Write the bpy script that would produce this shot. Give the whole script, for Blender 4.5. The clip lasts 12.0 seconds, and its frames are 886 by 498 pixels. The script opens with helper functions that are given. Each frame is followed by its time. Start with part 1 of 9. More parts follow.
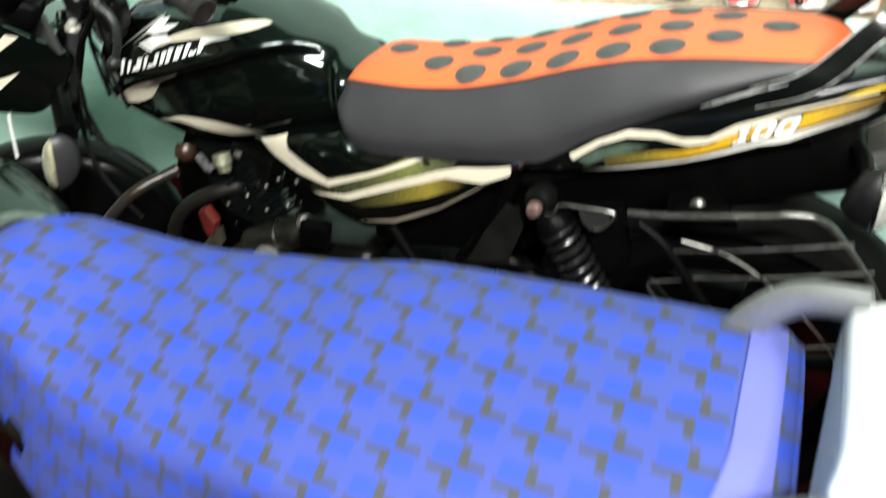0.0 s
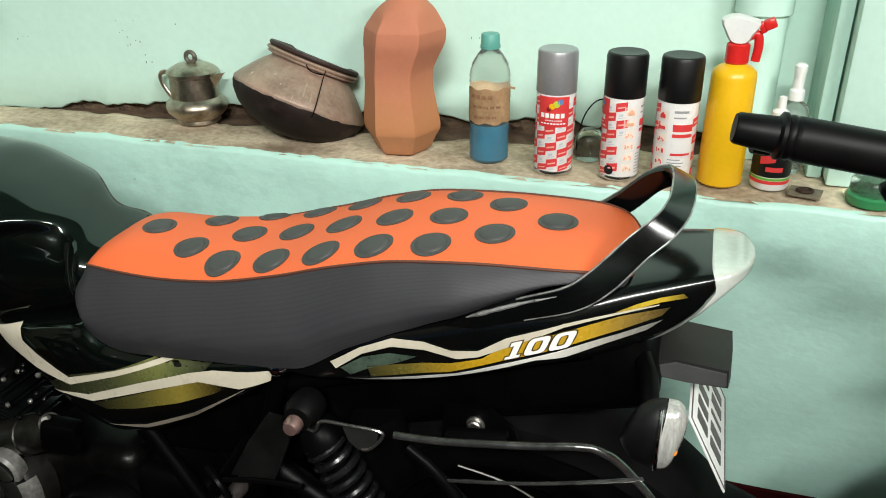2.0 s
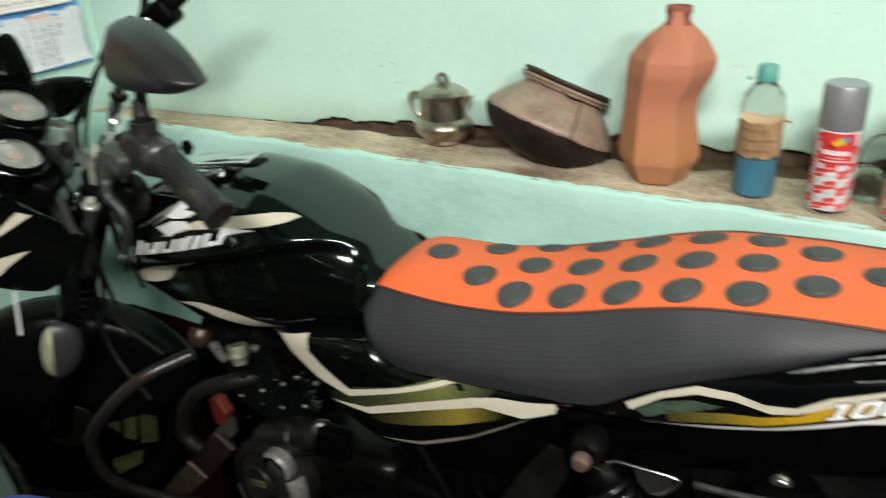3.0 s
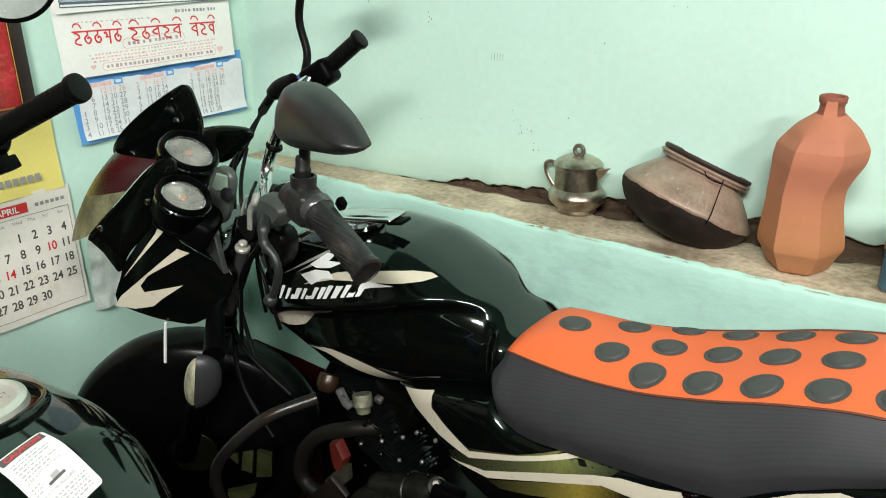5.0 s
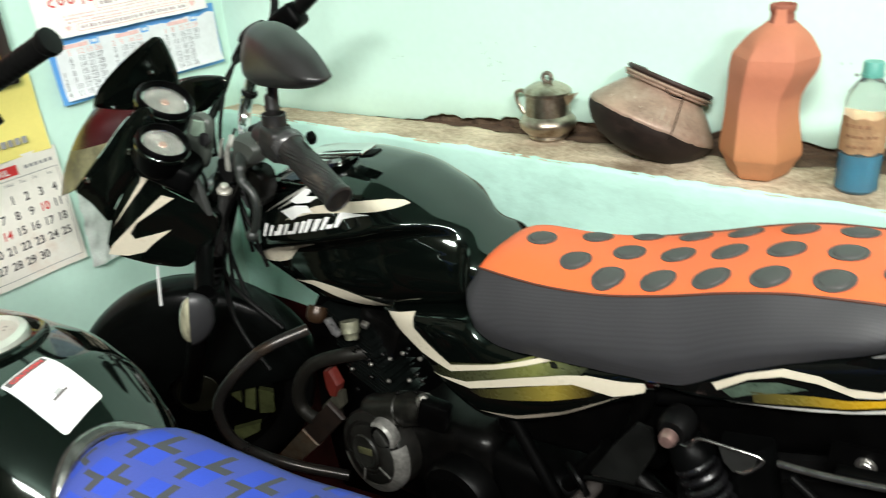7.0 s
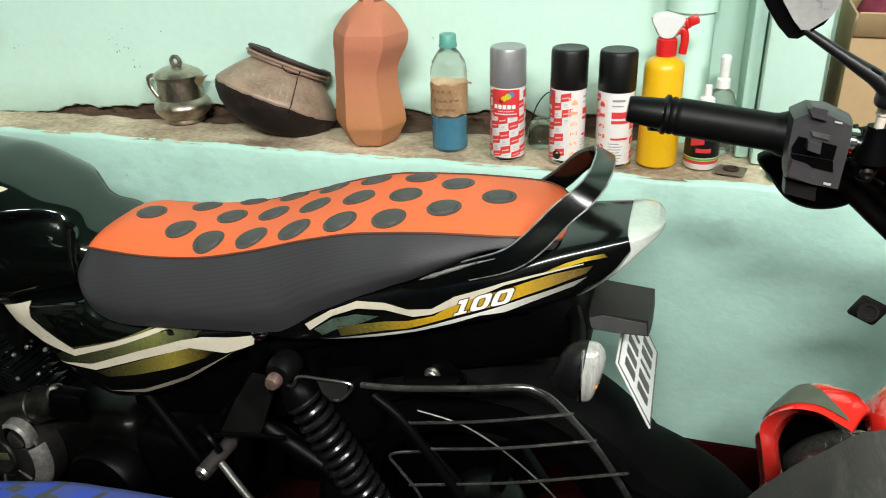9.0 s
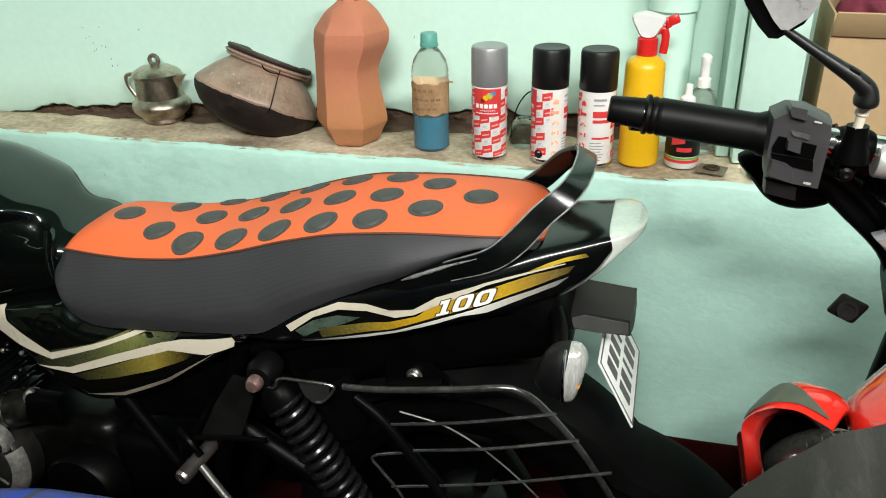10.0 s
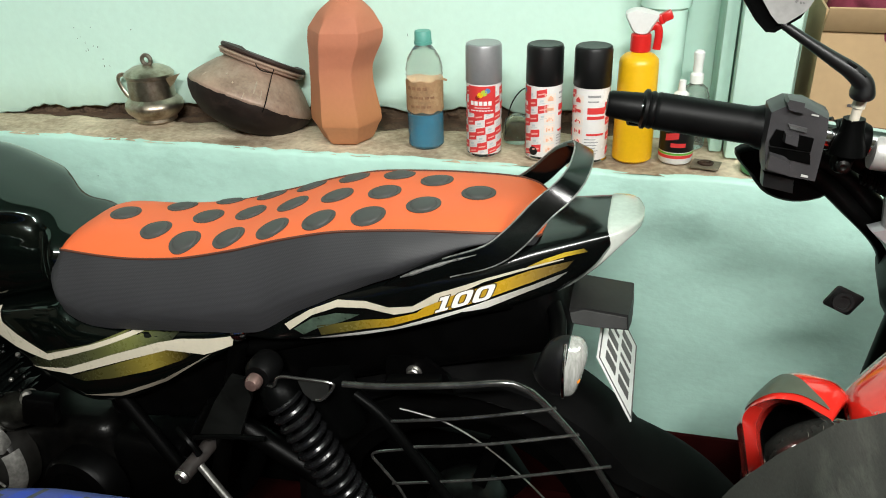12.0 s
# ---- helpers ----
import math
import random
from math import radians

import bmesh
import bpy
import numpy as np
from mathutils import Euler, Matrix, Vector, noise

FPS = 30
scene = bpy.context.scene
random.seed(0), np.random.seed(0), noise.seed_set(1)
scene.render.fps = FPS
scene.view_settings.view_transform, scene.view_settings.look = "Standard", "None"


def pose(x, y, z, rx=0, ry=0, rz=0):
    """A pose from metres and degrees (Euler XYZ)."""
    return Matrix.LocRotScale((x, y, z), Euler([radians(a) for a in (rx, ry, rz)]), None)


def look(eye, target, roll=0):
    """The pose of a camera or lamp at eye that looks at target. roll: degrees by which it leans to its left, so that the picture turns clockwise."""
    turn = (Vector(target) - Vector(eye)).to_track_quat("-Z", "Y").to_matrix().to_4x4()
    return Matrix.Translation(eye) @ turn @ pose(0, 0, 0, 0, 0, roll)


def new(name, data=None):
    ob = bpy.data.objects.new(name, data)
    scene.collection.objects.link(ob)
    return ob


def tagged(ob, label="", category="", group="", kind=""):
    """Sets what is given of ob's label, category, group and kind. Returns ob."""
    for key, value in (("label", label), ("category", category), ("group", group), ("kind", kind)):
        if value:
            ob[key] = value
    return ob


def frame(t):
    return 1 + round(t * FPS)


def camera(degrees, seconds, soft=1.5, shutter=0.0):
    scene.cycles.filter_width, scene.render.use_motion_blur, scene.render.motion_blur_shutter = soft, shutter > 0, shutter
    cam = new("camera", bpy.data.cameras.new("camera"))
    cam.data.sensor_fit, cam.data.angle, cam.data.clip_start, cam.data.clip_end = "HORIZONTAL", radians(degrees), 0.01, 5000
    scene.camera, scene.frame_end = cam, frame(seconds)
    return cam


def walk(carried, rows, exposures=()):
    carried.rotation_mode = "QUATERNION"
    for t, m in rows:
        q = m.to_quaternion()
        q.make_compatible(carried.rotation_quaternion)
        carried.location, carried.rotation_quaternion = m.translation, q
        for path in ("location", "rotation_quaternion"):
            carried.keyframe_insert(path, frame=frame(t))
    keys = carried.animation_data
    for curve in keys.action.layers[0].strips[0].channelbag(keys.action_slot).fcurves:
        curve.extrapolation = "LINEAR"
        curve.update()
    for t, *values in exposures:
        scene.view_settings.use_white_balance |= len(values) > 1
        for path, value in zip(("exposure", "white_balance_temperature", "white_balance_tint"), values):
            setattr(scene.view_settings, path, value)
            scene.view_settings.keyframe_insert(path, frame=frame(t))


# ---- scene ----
cam = camera(57.6, 12.0, soft=1.0, shutter=0.5)
PATH = [
    (0, (0.417, -1.699, 1.162), (-0.308, -0.19, 0.068), -4.0),
    (0.2, (0.397, -1.619, 1.193), (-0.302, -0.072, 0.135), -2.9),
    (0.5, (0.414, -1.529, 1.198), (-0.216, 0.092, 0.21), -1.2),
    (1, (0.501, -1.423, 1.201), (-0.06, 0.282, 0.319), 0.8),
    (1.5, (0.529, -1.409, 1.197), (-0.034, 0.285, 0.295), -0.8),
    (2, (0.527, -1.42, 1.194), (-0.023, 0.285, 0.304), -0.7),
    (2.5, (0.452, -1.434, 1.205), (-0.142, 0.25, 0.303), -1.2),
    (3, (0.342, -1.48, 1.239), (-0.538, 0.089, 0.365), -2.5),
    (3.5, (0.311, -1.504, 1.252), (-0.714, -0.004, 0.416), -2.2),
    (5.5, (0.311, -1.522, 1.268), (-0.826, -0.049, 0.538), -0.8),
    (6, (0.321, -1.532, 1.263), (-0.838, -0.087, 0.509), -1.8),
    (6.5, (0.348, -1.545, 1.259), (-0.813, -0.145, 0.428), -3.6),
    (7, (0.393, -1.551, 1.252), (-0.708, -0.117, 0.397), -4.6),
    (7.5, (0.441, -1.573, 1.239), (-0.366, 0.025, 0.346), -1.9),
    (7.7, (0.489, -1.596, 1.232), (-0.256, 0.045, 0.365), -1.5),
    (9.3, (0.616, -1.542, 1.224), (0.112, 0.175, 0.33), -1.5),
    (9.5, (0.609, -1.543, 1.223), (0.114, 0.177, 0.33), -1.3),
    (10, (0.615, -1.541, 1.225), (0.129, 0.18, 0.33), -1.4),
    (10.5, (0.612, -1.546, 1.227), (0.146, 0.18, 0.329), -1.4),
    (11, (0.616, -1.544, 1.223), (0.149, 0.182, 0.327), -1.7),
    (11.5, (0.609, -1.544, 1.22), (0.144, 0.183, 0.324), -1.7),
    (12, (0.605, -1.548, 1.223), (0.143, 0.179, 0.326), -1.6),
]
walk(cam, [(t, look(eye, target, roll)) for t, eye, target, roll in PATH],
     exposures=[(0.0, 0.84), (0.5, 0.56), (1.0, -0.06), (1.5, -0.05), (2.5, 0.0), (3.0, -0.05), (3.5, 0.25), (5.5, 0.0), (6.0, 0.06), (6.5, 0.38), (7.5, 0.45), (7.7, 0.40), (9.3, 0.03), (12.0, 0.0)])

# ---- light ----
world = bpy.data.worlds.new("room_air")
scene.world = world
world.use_nodes = True
world.node_tree.nodes["Background"].inputs[0].default_value = (0.80, 0.90, 1.0, 1)
world.node_tree.nodes["Background"].inputs[1].default_value = 0.004
FLOOR = -0.10
LEDGE = 0.68


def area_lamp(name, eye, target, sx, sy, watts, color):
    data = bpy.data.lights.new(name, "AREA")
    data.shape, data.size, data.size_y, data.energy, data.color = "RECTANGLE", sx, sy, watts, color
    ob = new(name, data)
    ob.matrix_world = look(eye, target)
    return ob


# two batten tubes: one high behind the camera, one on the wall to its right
area_lamp("tube_light_glow", (0.70, -2.95, 2.55), (-0.4, -0.2, 0.6), 1.2, 0.20, 114, (1.0, 1.0, 0.96))
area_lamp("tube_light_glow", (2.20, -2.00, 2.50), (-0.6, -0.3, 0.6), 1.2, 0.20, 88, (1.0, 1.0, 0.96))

# ---- helpers of this scene ----


def func(table):
    """A smooth function through (x, value) pairs."""
    xs = [p[0] for p in table]
    vs = [p[1] for p in table]
    n = len(xs)
    d = [(vs[i + 1] - vs[i]) / (xs[i + 1] - xs[i]) for i in range(n - 1)]
    m = [d[0]] + [0 if d[i - 1] * d[i] <= 0 else 2 * d[i - 1] * d[i] / (d[i - 1] + d[i]) for i in range(1, n - 1)] + [d[-1]]

    def f(x):
        if x <= xs[0]:
            return vs[0]
        if x >= xs[-1]:
            return vs[-1]
        i = next(k for k in range(n - 1) if x <= xs[k + 1])
        h = xs[i + 1] - xs[i]
        s = (x - xs[i]) / h
        return ((2 * s ** 3 - 3 * s ** 2 + 1) * vs[i] + (s ** 3 - 2 * s ** 2 + s) * h * m[i] + (3 * s ** 2 - 2 * s ** 3) * vs[i + 1] + (s ** 3 - s ** 2) * h * m[i + 1])
    return f


def steps(a, b, n):
    return [a + (b - a) * i / n for i in range(n + 1)]


def spline(pts, n=8, closed=False):
    """Points along a smooth line through pts."""
    p = [Vector(q) for q in pts]
    k = len(p)
    out = []
    for i in range(k if closed else k - 1):
        if closed:
            a, b, c, d = p[i - 1], p[i], p[(i + 1) % k], p[(i + 2) % k]
        else:
            a, b, c, d = p[max(i - 1, 0)], p[i], p[i + 1], p[min(i + 2, k - 1)]
        for j in range(n):
            s = j / n
            out.append(0.5 * (2 * b + (c - a) * s + (2 * a - 5 * b + 4 * c - d) * s * s + (3 * b - a - 3 * c + d) * s ** 3))
    if not closed:
        out.append(p[-1])
    return out


def thing(name, at=(0, 0, 0), label="", category="", group="", kind=""):
    ob = new(name)
    ob.empty_display_size = 0.05
    ob.location = at
    return tagged(ob, label, category, group, kind)


def part(name, bm, material, parent=None, label="", smooth=40, recalc=True):
    """Links a bmesh as one mesh object, under a thing or part."""
    bmesh.ops.remove_doubles(bm, verts=bm.verts, dist=1e-5)
    if recalc:
        bmesh.ops.recalc_face_normals(bm, faces=bm.faces)
    me = bpy.data.meshes.new(name)
    bm.to_mesh(me)
    bm.free()
    if smooth:
        me.polygons.foreach_set("use_smooth", [True] * len(me.polygons))
        me.set_sharp_from_angle(angle=radians(smooth))
    if isinstance(material, (list, tuple)):
        for m in material:
            me.materials.append(m)
    else:
        me.materials.append(material)
    ob = new(name, me)
    if parent is not None:
        ob.parent = parent
        if parent.type == "EMPTY":
            ob.matrix_parent_inverse = Matrix.Translation(parent.location).inverted()
    if label:
        ob["label"] = label
    return ob


def loft(bm, rings, closed=True, caps=True, mat=0):
    vs = [[bm.verts.new(p) for p in r] for r in rings]
    n = len(vs[0])
    for a, b in zip(vs, vs[1:]):
        for i in range(n if closed else n - 1):
            f = bm.faces.new((a[i], a[(i + 1) % n], b[(i + 1) % n], b[i]))
            f.material_index = mat
    if caps and closed:
        for r in (vs[0], vs[-1]):
            try:
                bm.faces.new(r).material_index = mat
            except ValueError:
                pass
    return bm


def tube(bm, pts, r, n=10, flat=1.0, up=(0, 0, 1)):
    """A round bar along pts; r: one radius or one for each point."""
    p = [Vector(q) for q in pts]
    rad = r if isinstance(r, (list, tuple)) else [r] * len(p)
    t0 = (p[1] - p[0]).normalized()
    side = t0.cross(Vector(up))
    if side.length < 1e-3:
        side = t0.cross(Vector((1, 0, 0)))
    side.normalize()
    rings = []
    for i, q in enumerate(p):
        t = (p[min(i + 1, len(p) - 1)] - p[max(i - 1, 0)]).normalized()
        side = (side - t * side.dot(t)).normalized()
        b = t.cross(side)
        rings.append([q + rad[i] * (math.cos(a) * side + flat * math.sin(a) * b) for a in [2 * math.pi * k / n for k in range(n)]])
    return loft(bm, rings)


def lathe(bm, prof, n=32, m=None, mat=0):
    """A turned body from (radius, height) pairs."""
    m = m or Matrix()
    rings = [[m @ Vector((max(r, 1e-4) * math.cos(a), max(r, 1e-4) * math.sin(a), z)) for a in [2 * math.pi * k / n for k in range(n)]] for r, z in prof]
    return loft(bm, rings, caps=tuple(prof[0]) != tuple(prof[-1]), mat=mat)


def rbox(bm, size, m=None, bevel=0.004, seg=2, taper=1.0):
    m = m or Matrix()
    made = bmesh.ops.create_cube(bm, size=1.0)
    vs = made["verts"]
    for v in vs:
        k = taper if v.co.z > 0 else 1.0
        v.co = Vector((v.co.x * size[0] * k, v.co.y * size[1] * k, v.co.z * size[2]))
    if bevel:
        es = list({e for v in vs for e in v.link_edges})
        res = bmesh.ops.bevel(bm, geom=es + vs, offset=bevel, segments=seg, affect="EDGES", profile=0.5)
        vs = list({v for f in res["faces"] for v in f.verts} | {v for v in vs if v.is_valid})
    bmesh.ops.transform(bm, matrix=m, verts=list(set(vs)))
    return bm


def prism(bm, outline, y0, y1, inset=0.0, yc=None):
    """An outline in (x, z), from y0 to y1 deep, its y0 face drawn in by inset."""
    cx = sum(p[0] for p in outline) / len(outline)
    cz = sum(p[1] for p in outline) / len(outline)

    def shrunk(k):
        out = []
        for x, z in [(p[0], p[1]) for p in outline]:
            d = Vector((cx - x, cz - z))
            d = d.normalized() * min(k, d.length * 0.9) if d.length > 0 else d
            out.append((x + d.x, z + d.y))
        return out
    rings = []
    for y, k in ((y0, inset), (y0 + (y1 - y0) * 0.25, inset * 0.25), (y0 + (y1 - y0) * 0.5, 0), (y1, 0)):
        rings.append([Vector((x, y, z)) for x, z in shrunk(k)])
    return loft(bm, rings)


def frame_of(at, z_axis, x_hint=(1, 0, 0)):
    """A pose at a place, with its z along z_axis."""
    z = Vector(z_axis).normalized()
    x = Vector(x_hint) - z * z.dot(Vector(x_hint))
    if x.length < 1e-4:
        x = Vector((0, 1, 0)) - z * z.y
    x.normalize()
    y = z.cross(x)
    return Matrix(((x.x, y.x, z.x, at[0]), (x.y, y.y, z.y, at[1]), (x.z, y.z, z.z, at[2]), (0, 0, 0, 1)))


def sheet_on(outline, surface, step=0.012, smooth_line=0):
    """A thin film with an outline in (x, z), laid on the surface y = surface(x, z)."""
    bm = bmesh.new()
    pts = [Vector((p[0], 0, p[1])) for p in outline]
    if smooth_line:
        pts = spline(pts, smooth_line, closed=True)
    f = bm.faces.new([bm.verts.new(p) for p in pts])
    bmesh.ops.triangulate(bm, faces=[f])
    for axis in (0, 2):
        lo, hi = min(p[axis] for p in pts), max(p[axis] for p in pts)
        v = lo + step
        while v < hi:
            co, no = Vector(), Vector()
            co[axis], no[axis] = v, 1
            bmesh.ops.bisect_plane(bm, geom=bm.verts[:] + bm.edges[:] + bm.faces[:], plane_co=co, plane_no=no)
            v += step
    for v in bm.verts:
        v.co.y = surface(v.co.x, v.co.z)
    bm.normal_update()
    for f in bm.faces:
        if f.normal.y > 0:
            f.normal_flip()
    return bm


def letters(text, size, place, shear=0.0, bold=0.0, space=1.0):
    """A bmesh of flat letters; place maps (u, v) to the world."""
    cu = bpy.data.curves.new("letters", "FONT")
    cu.body, cu.size, cu.shear, cu.offset, cu.space_character = text, size, shear, bold, space
    ob = new("letters", cu)
    me = bpy.data.meshes.new_from_object(ob)
    bm = bmesh.new()
    bm.from_mesh(me)
    for v in bm.verts:
        v.co = place(v.co.x, v.co.y)
    bpy.data.objects.remove(ob)
    bpy.data.meshes.remove(me)
    return bm


def add_bm(bm, other):
    me = bpy.data.meshes.new("tmp")
    other.to_mesh(me)
    other.free()
    bm.from_mesh(me)
    bpy.data.meshes.remove(me)
    return bm


# ---- materials ----


def surf(name, col, rough=0.5, metal=0.0, var=0.12, scale=12.0, fine=160.0, bump=0.08, dist=0.002, coat=0.0, spec=0.5, col2=None, dirt=None, amount=0.0, stretch=(1, 1, 1), rvar=0.12):
    """A painted, moulded or worn surface: colour that varies at two scales, roughness and fine relief."""
    m = bpy.data.materials.new(name)
    m.use_nodes = True
    t = m.node_tree
    b = t.nodes["Principled BSDF"]
    tc = t.nodes.new("ShaderNodeTexCoord")
    mp = t.nodes.new("ShaderNodeMapping")
    mp.inputs["Scale"].default_value = stretch
    t.links.new(tc.outputs["Object"], mp.inputs[0])
    big, small = t.nodes.new("ShaderNodeTexNoise"), t.nodes.new("ShaderNodeTexNoise")
    big.inputs["Scale"].default_value, small.inputs["Scale"].default_value = scale, fine
    big.inputs["Detail"].default_value, small.inputs["Detail"].default_value = 5, 3
    for nd in (big, small):
        t.links.new(mp.outputs[0], nd.inputs["Vector"])
    mixn = t.nodes.new("ShaderNodeMath")
    mixn.operation = "MULTIPLY_ADD"
    mixn.inputs[1].default_value, mixn.inputs[2].default_value = 0.35, 0.0
    t.links.new(small.outputs["Fac"], mixn.inputs[0])
    addn = t.nodes.new("ShaderNodeMath")
    addn.operation = "MULTIPLY_ADD"
    addn.inputs[1].default_value = 0.65
    t.links.new(big.outputs["Fac"], addn.inputs[0])
    t.links.new(mixn.outputs[0], addn.inputs[2])
    ramp = t.nodes.new("ShaderNodeValToRGB")
    lo = col2 or tuple(c * (1 - var) for c in col)
    hi = tuple(min(1, c * (1 + var)) for c in col)
    ramp.color_ramp.elements[0].position, ramp.color_ramp.elements[1].position = 0.32, 0.68
    ramp.color_ramp.elements[0].color, ramp.color_ramp.elements[1].color = (*lo, 1), (*hi, 1)
    t.links.new(addn.outputs[0], ramp.inputs[0])
    out = ramp.outputs[0]
    if dirt:
        dn = t.nodes.new("ShaderNodeTexNoise")
        dn.inputs["Scale"].default_value, dn.inputs["Detail"].default_value, dn.inputs["Roughness"].default_value = scale * 0.6, 8, 0.7
        t.links.new(mp.outputs[0], dn.inputs["Vector"])
        dr = t.nodes.new("ShaderNodeValToRGB")
        dr.color_ramp.elements[0].position, dr.color_ramp.elements[1].position = 0.62 - 0.25 * amount, 0.80 - 0.2 * amount
        t.links.new(dn.outputs["Fac"], dr.inputs[0])
        mx = t.nodes.new("ShaderNodeMixRGB")
        mx.inputs[2].default_value = (*dirt, 1)
        t.links.new(dr.outputs[0], mx.inputs[0])
        t.links.new(out, mx.inputs[1])
        out = mx.outputs[0]
    t.links.new(out, b.inputs["Base Color"])
    rr = t.nodes.new("ShaderNodeMapRange")
    rr.inputs["To Min"].default_value, rr.inputs["To Max"].default_value = max(0.02, rough - rvar), min(1, rough + rvar)
    t.links.new(addn.outputs[0], rr.inputs["Value"])
    t.links.new(rr.outputs[0], b.inputs["Roughness"])
    b.inputs["Metallic"].default_value = metal
    b.inputs["Coat Weight"].default_value = coat
    b.inputs["Coat Roughness"].default_value = 0.05
    b.inputs["Specular IOR Level"].default_value = spec
    if bump:
        bp = t.nodes.new("ShaderNodeBump")
        bp.inputs["Strength"].default_value, bp.inputs["Distance"].default_value = bump, dist
        t.links.new(addn.outputs[0], bp.inputs["Height"])
        t.links.new(bp.outputs[0], b.inputs["Normal"])
    return m


def glass_like(name, col, rough=0.05, ior=1.45):
    m = bpy.data.materials.new(name)
    m.use_nodes = True
    b = m.node_tree.nodes["Principled BSDF"]
    b.inputs["Base Color"].default_value = (*col, 1)
    b.inputs["Roughness"].default_value = rough
    b.inputs["Transmission Weight"].default_value = 1.0
    b.inputs["IOR"].default_value = ior
    return m


# unseen walls and ceiling: dark and tinted to shape bounce light and reflections
dim_wall = surf("low_bounce_wall", (0.062, 0.054, 0.032), 0.7, var=0.1, scale=3)
dim_ceiling = surf("low_bounce_ceiling", (0.16, 0.22, 0.19), 0.8, var=0.08, scale=3)
mint = surf("mint_wall_paint", (0.565, 0.785, 0.685), 0.55, var=0.05, scale=3.0, fine=60, bump=0.25, dist=0.006, dirt=(0.47, 0.64, 0.56), amount=0.07)


def specks(m, scale, size, col):
    """Sparse dark flecks over a painted wall."""
    t = m.node_tree
    b = t.nodes["Principled BSDF"]
    tc, vo, lt, mx = (t.nodes.new("ShaderNode" + n) for n in ("TexCoord", "TexVoronoi", "Math", "MixRGB"))
    vo.inputs["Scale"].default_value = scale
    lt.operation = "LESS_THAN"
    lt.inputs[1].default_value = size
    t.links.new(tc.outputs["Object"], vo.inputs["Vector"])
    t.links.new(vo.outputs["Distance"], lt.inputs[0])
    t.links.new(lt.outputs[0], mx.inputs[0])
    t.links.new(b.inputs["Base Color"].links[0].from_socket, mx.inputs[1])
    mx.inputs[2].default_value = (*col, 1)
    t.links.new(mx.outputs[0], b.inputs["Base Color"])


specks(mint, 4.2, 0.016, (0.16, 0.20, 0.17))
mint_low = surf("mint_trowelled_plaster", (0.48, 0.735, 0.64), 0.48, var=0.08, scale=7.0, fine=55, bump=0.30, dist=0.010, stretch=(0.85, 1, 1.5), dirt=(0.34, 0.545, 0.465), amount=0.3)
specks(mint_low, 11.0, 0.022, (0.27, 0.42, 0.36))
# pier's side face: its shade is painted as a darker, stained green
shaded_trim = surf("stained_shaded_green", (0.47, 0.70, 0.60), 0.5, var=0.12, scale=8, fine=90, bump=0.3, dist=0.004, dirt=(0.30, 0.46, 0.39), amount=0.25, stretch=(1, 1, 0.35))
concrete = surf("worn_cement", (0.62, 0.52, 0.38), 0.9, var=0.24, scale=7, fine=80, bump=1.0, dist=0.010, dirt=(0.18, 0.12, 0.07), amount=0.36, col2=(0.25, 0.18, 0.115))
rubble = surf("broken_mortar", (0.105, 0.068, 0.042), 0.95, var=0.5, scale=22, fine=140, bump=1.0, dist=0.014, dirt=(0.34, 0.26, 0.17), amount=0.2)
# base set well below oxide red: the shade under the motorcycles is in it
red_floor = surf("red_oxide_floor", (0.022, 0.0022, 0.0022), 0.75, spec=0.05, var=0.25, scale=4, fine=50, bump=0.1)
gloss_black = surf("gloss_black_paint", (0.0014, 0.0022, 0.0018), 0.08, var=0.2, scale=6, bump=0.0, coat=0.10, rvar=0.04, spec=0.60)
# specular tint paints a little of the mint wall's green into every reflection
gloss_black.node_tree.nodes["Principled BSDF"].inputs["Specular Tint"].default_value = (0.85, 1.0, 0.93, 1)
rubbed_black = surf("rubbed_black_paint", (0.0020, 0.0026, 0.0024), 0.19, var=0.3, scale=30, bump=0.0, rvar=0.08)
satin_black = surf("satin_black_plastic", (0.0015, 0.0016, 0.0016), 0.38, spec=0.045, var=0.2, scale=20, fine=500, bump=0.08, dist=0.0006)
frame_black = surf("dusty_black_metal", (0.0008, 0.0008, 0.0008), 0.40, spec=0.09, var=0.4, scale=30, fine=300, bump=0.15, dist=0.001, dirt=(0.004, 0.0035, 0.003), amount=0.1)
rubber = surf("black_rubber", (0.0025, 0.0025, 0.0025), 0.45, spec=0.14, var=0.2, scale=40, fine=400, bump=0.15, dist=0.0008)
chrome = surf("chrome", (0.72, 0.73, 0.73), 0.12, metal=1.0, var=0.06, scale=20, bump=0.0, rvar=0.06)
steel = surf("brushed_steel", (0.45, 0.44, 0.42), 0.38, metal=1.0, var=0.2, scale=25, fine=300, bump=0.05, dirt=(0.12, 0.09, 0.06), amount=0.25)
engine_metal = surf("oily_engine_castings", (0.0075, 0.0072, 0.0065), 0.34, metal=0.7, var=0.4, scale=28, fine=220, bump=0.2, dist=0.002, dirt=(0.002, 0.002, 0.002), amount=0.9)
rusty = surf("rusty_pipe", (0.05, 0.026, 0.015), 0.7, metal=0.3, var=0.4, scale=30, bump=0.3, dirt=(0.03, 0.02, 0.015), amount=0.4)
cream_decal = surf("cream_decal", (0.56, 0.51, 0.40), 0.3, var=0.05, scale=20, bump=0.0, coat=0.4)
white_decal = surf("white_decal", (0.82, 0.82, 0.80), 0.3, var=0.04, scale=20, bump=0.0, coat=0.4)
grey_plastic = surf("mid_grey_plastic", (0.026, 0.026, 0.028), 0.4, var=0.15, scale=25, fine=600, bump=0.06, dist=0.0005)
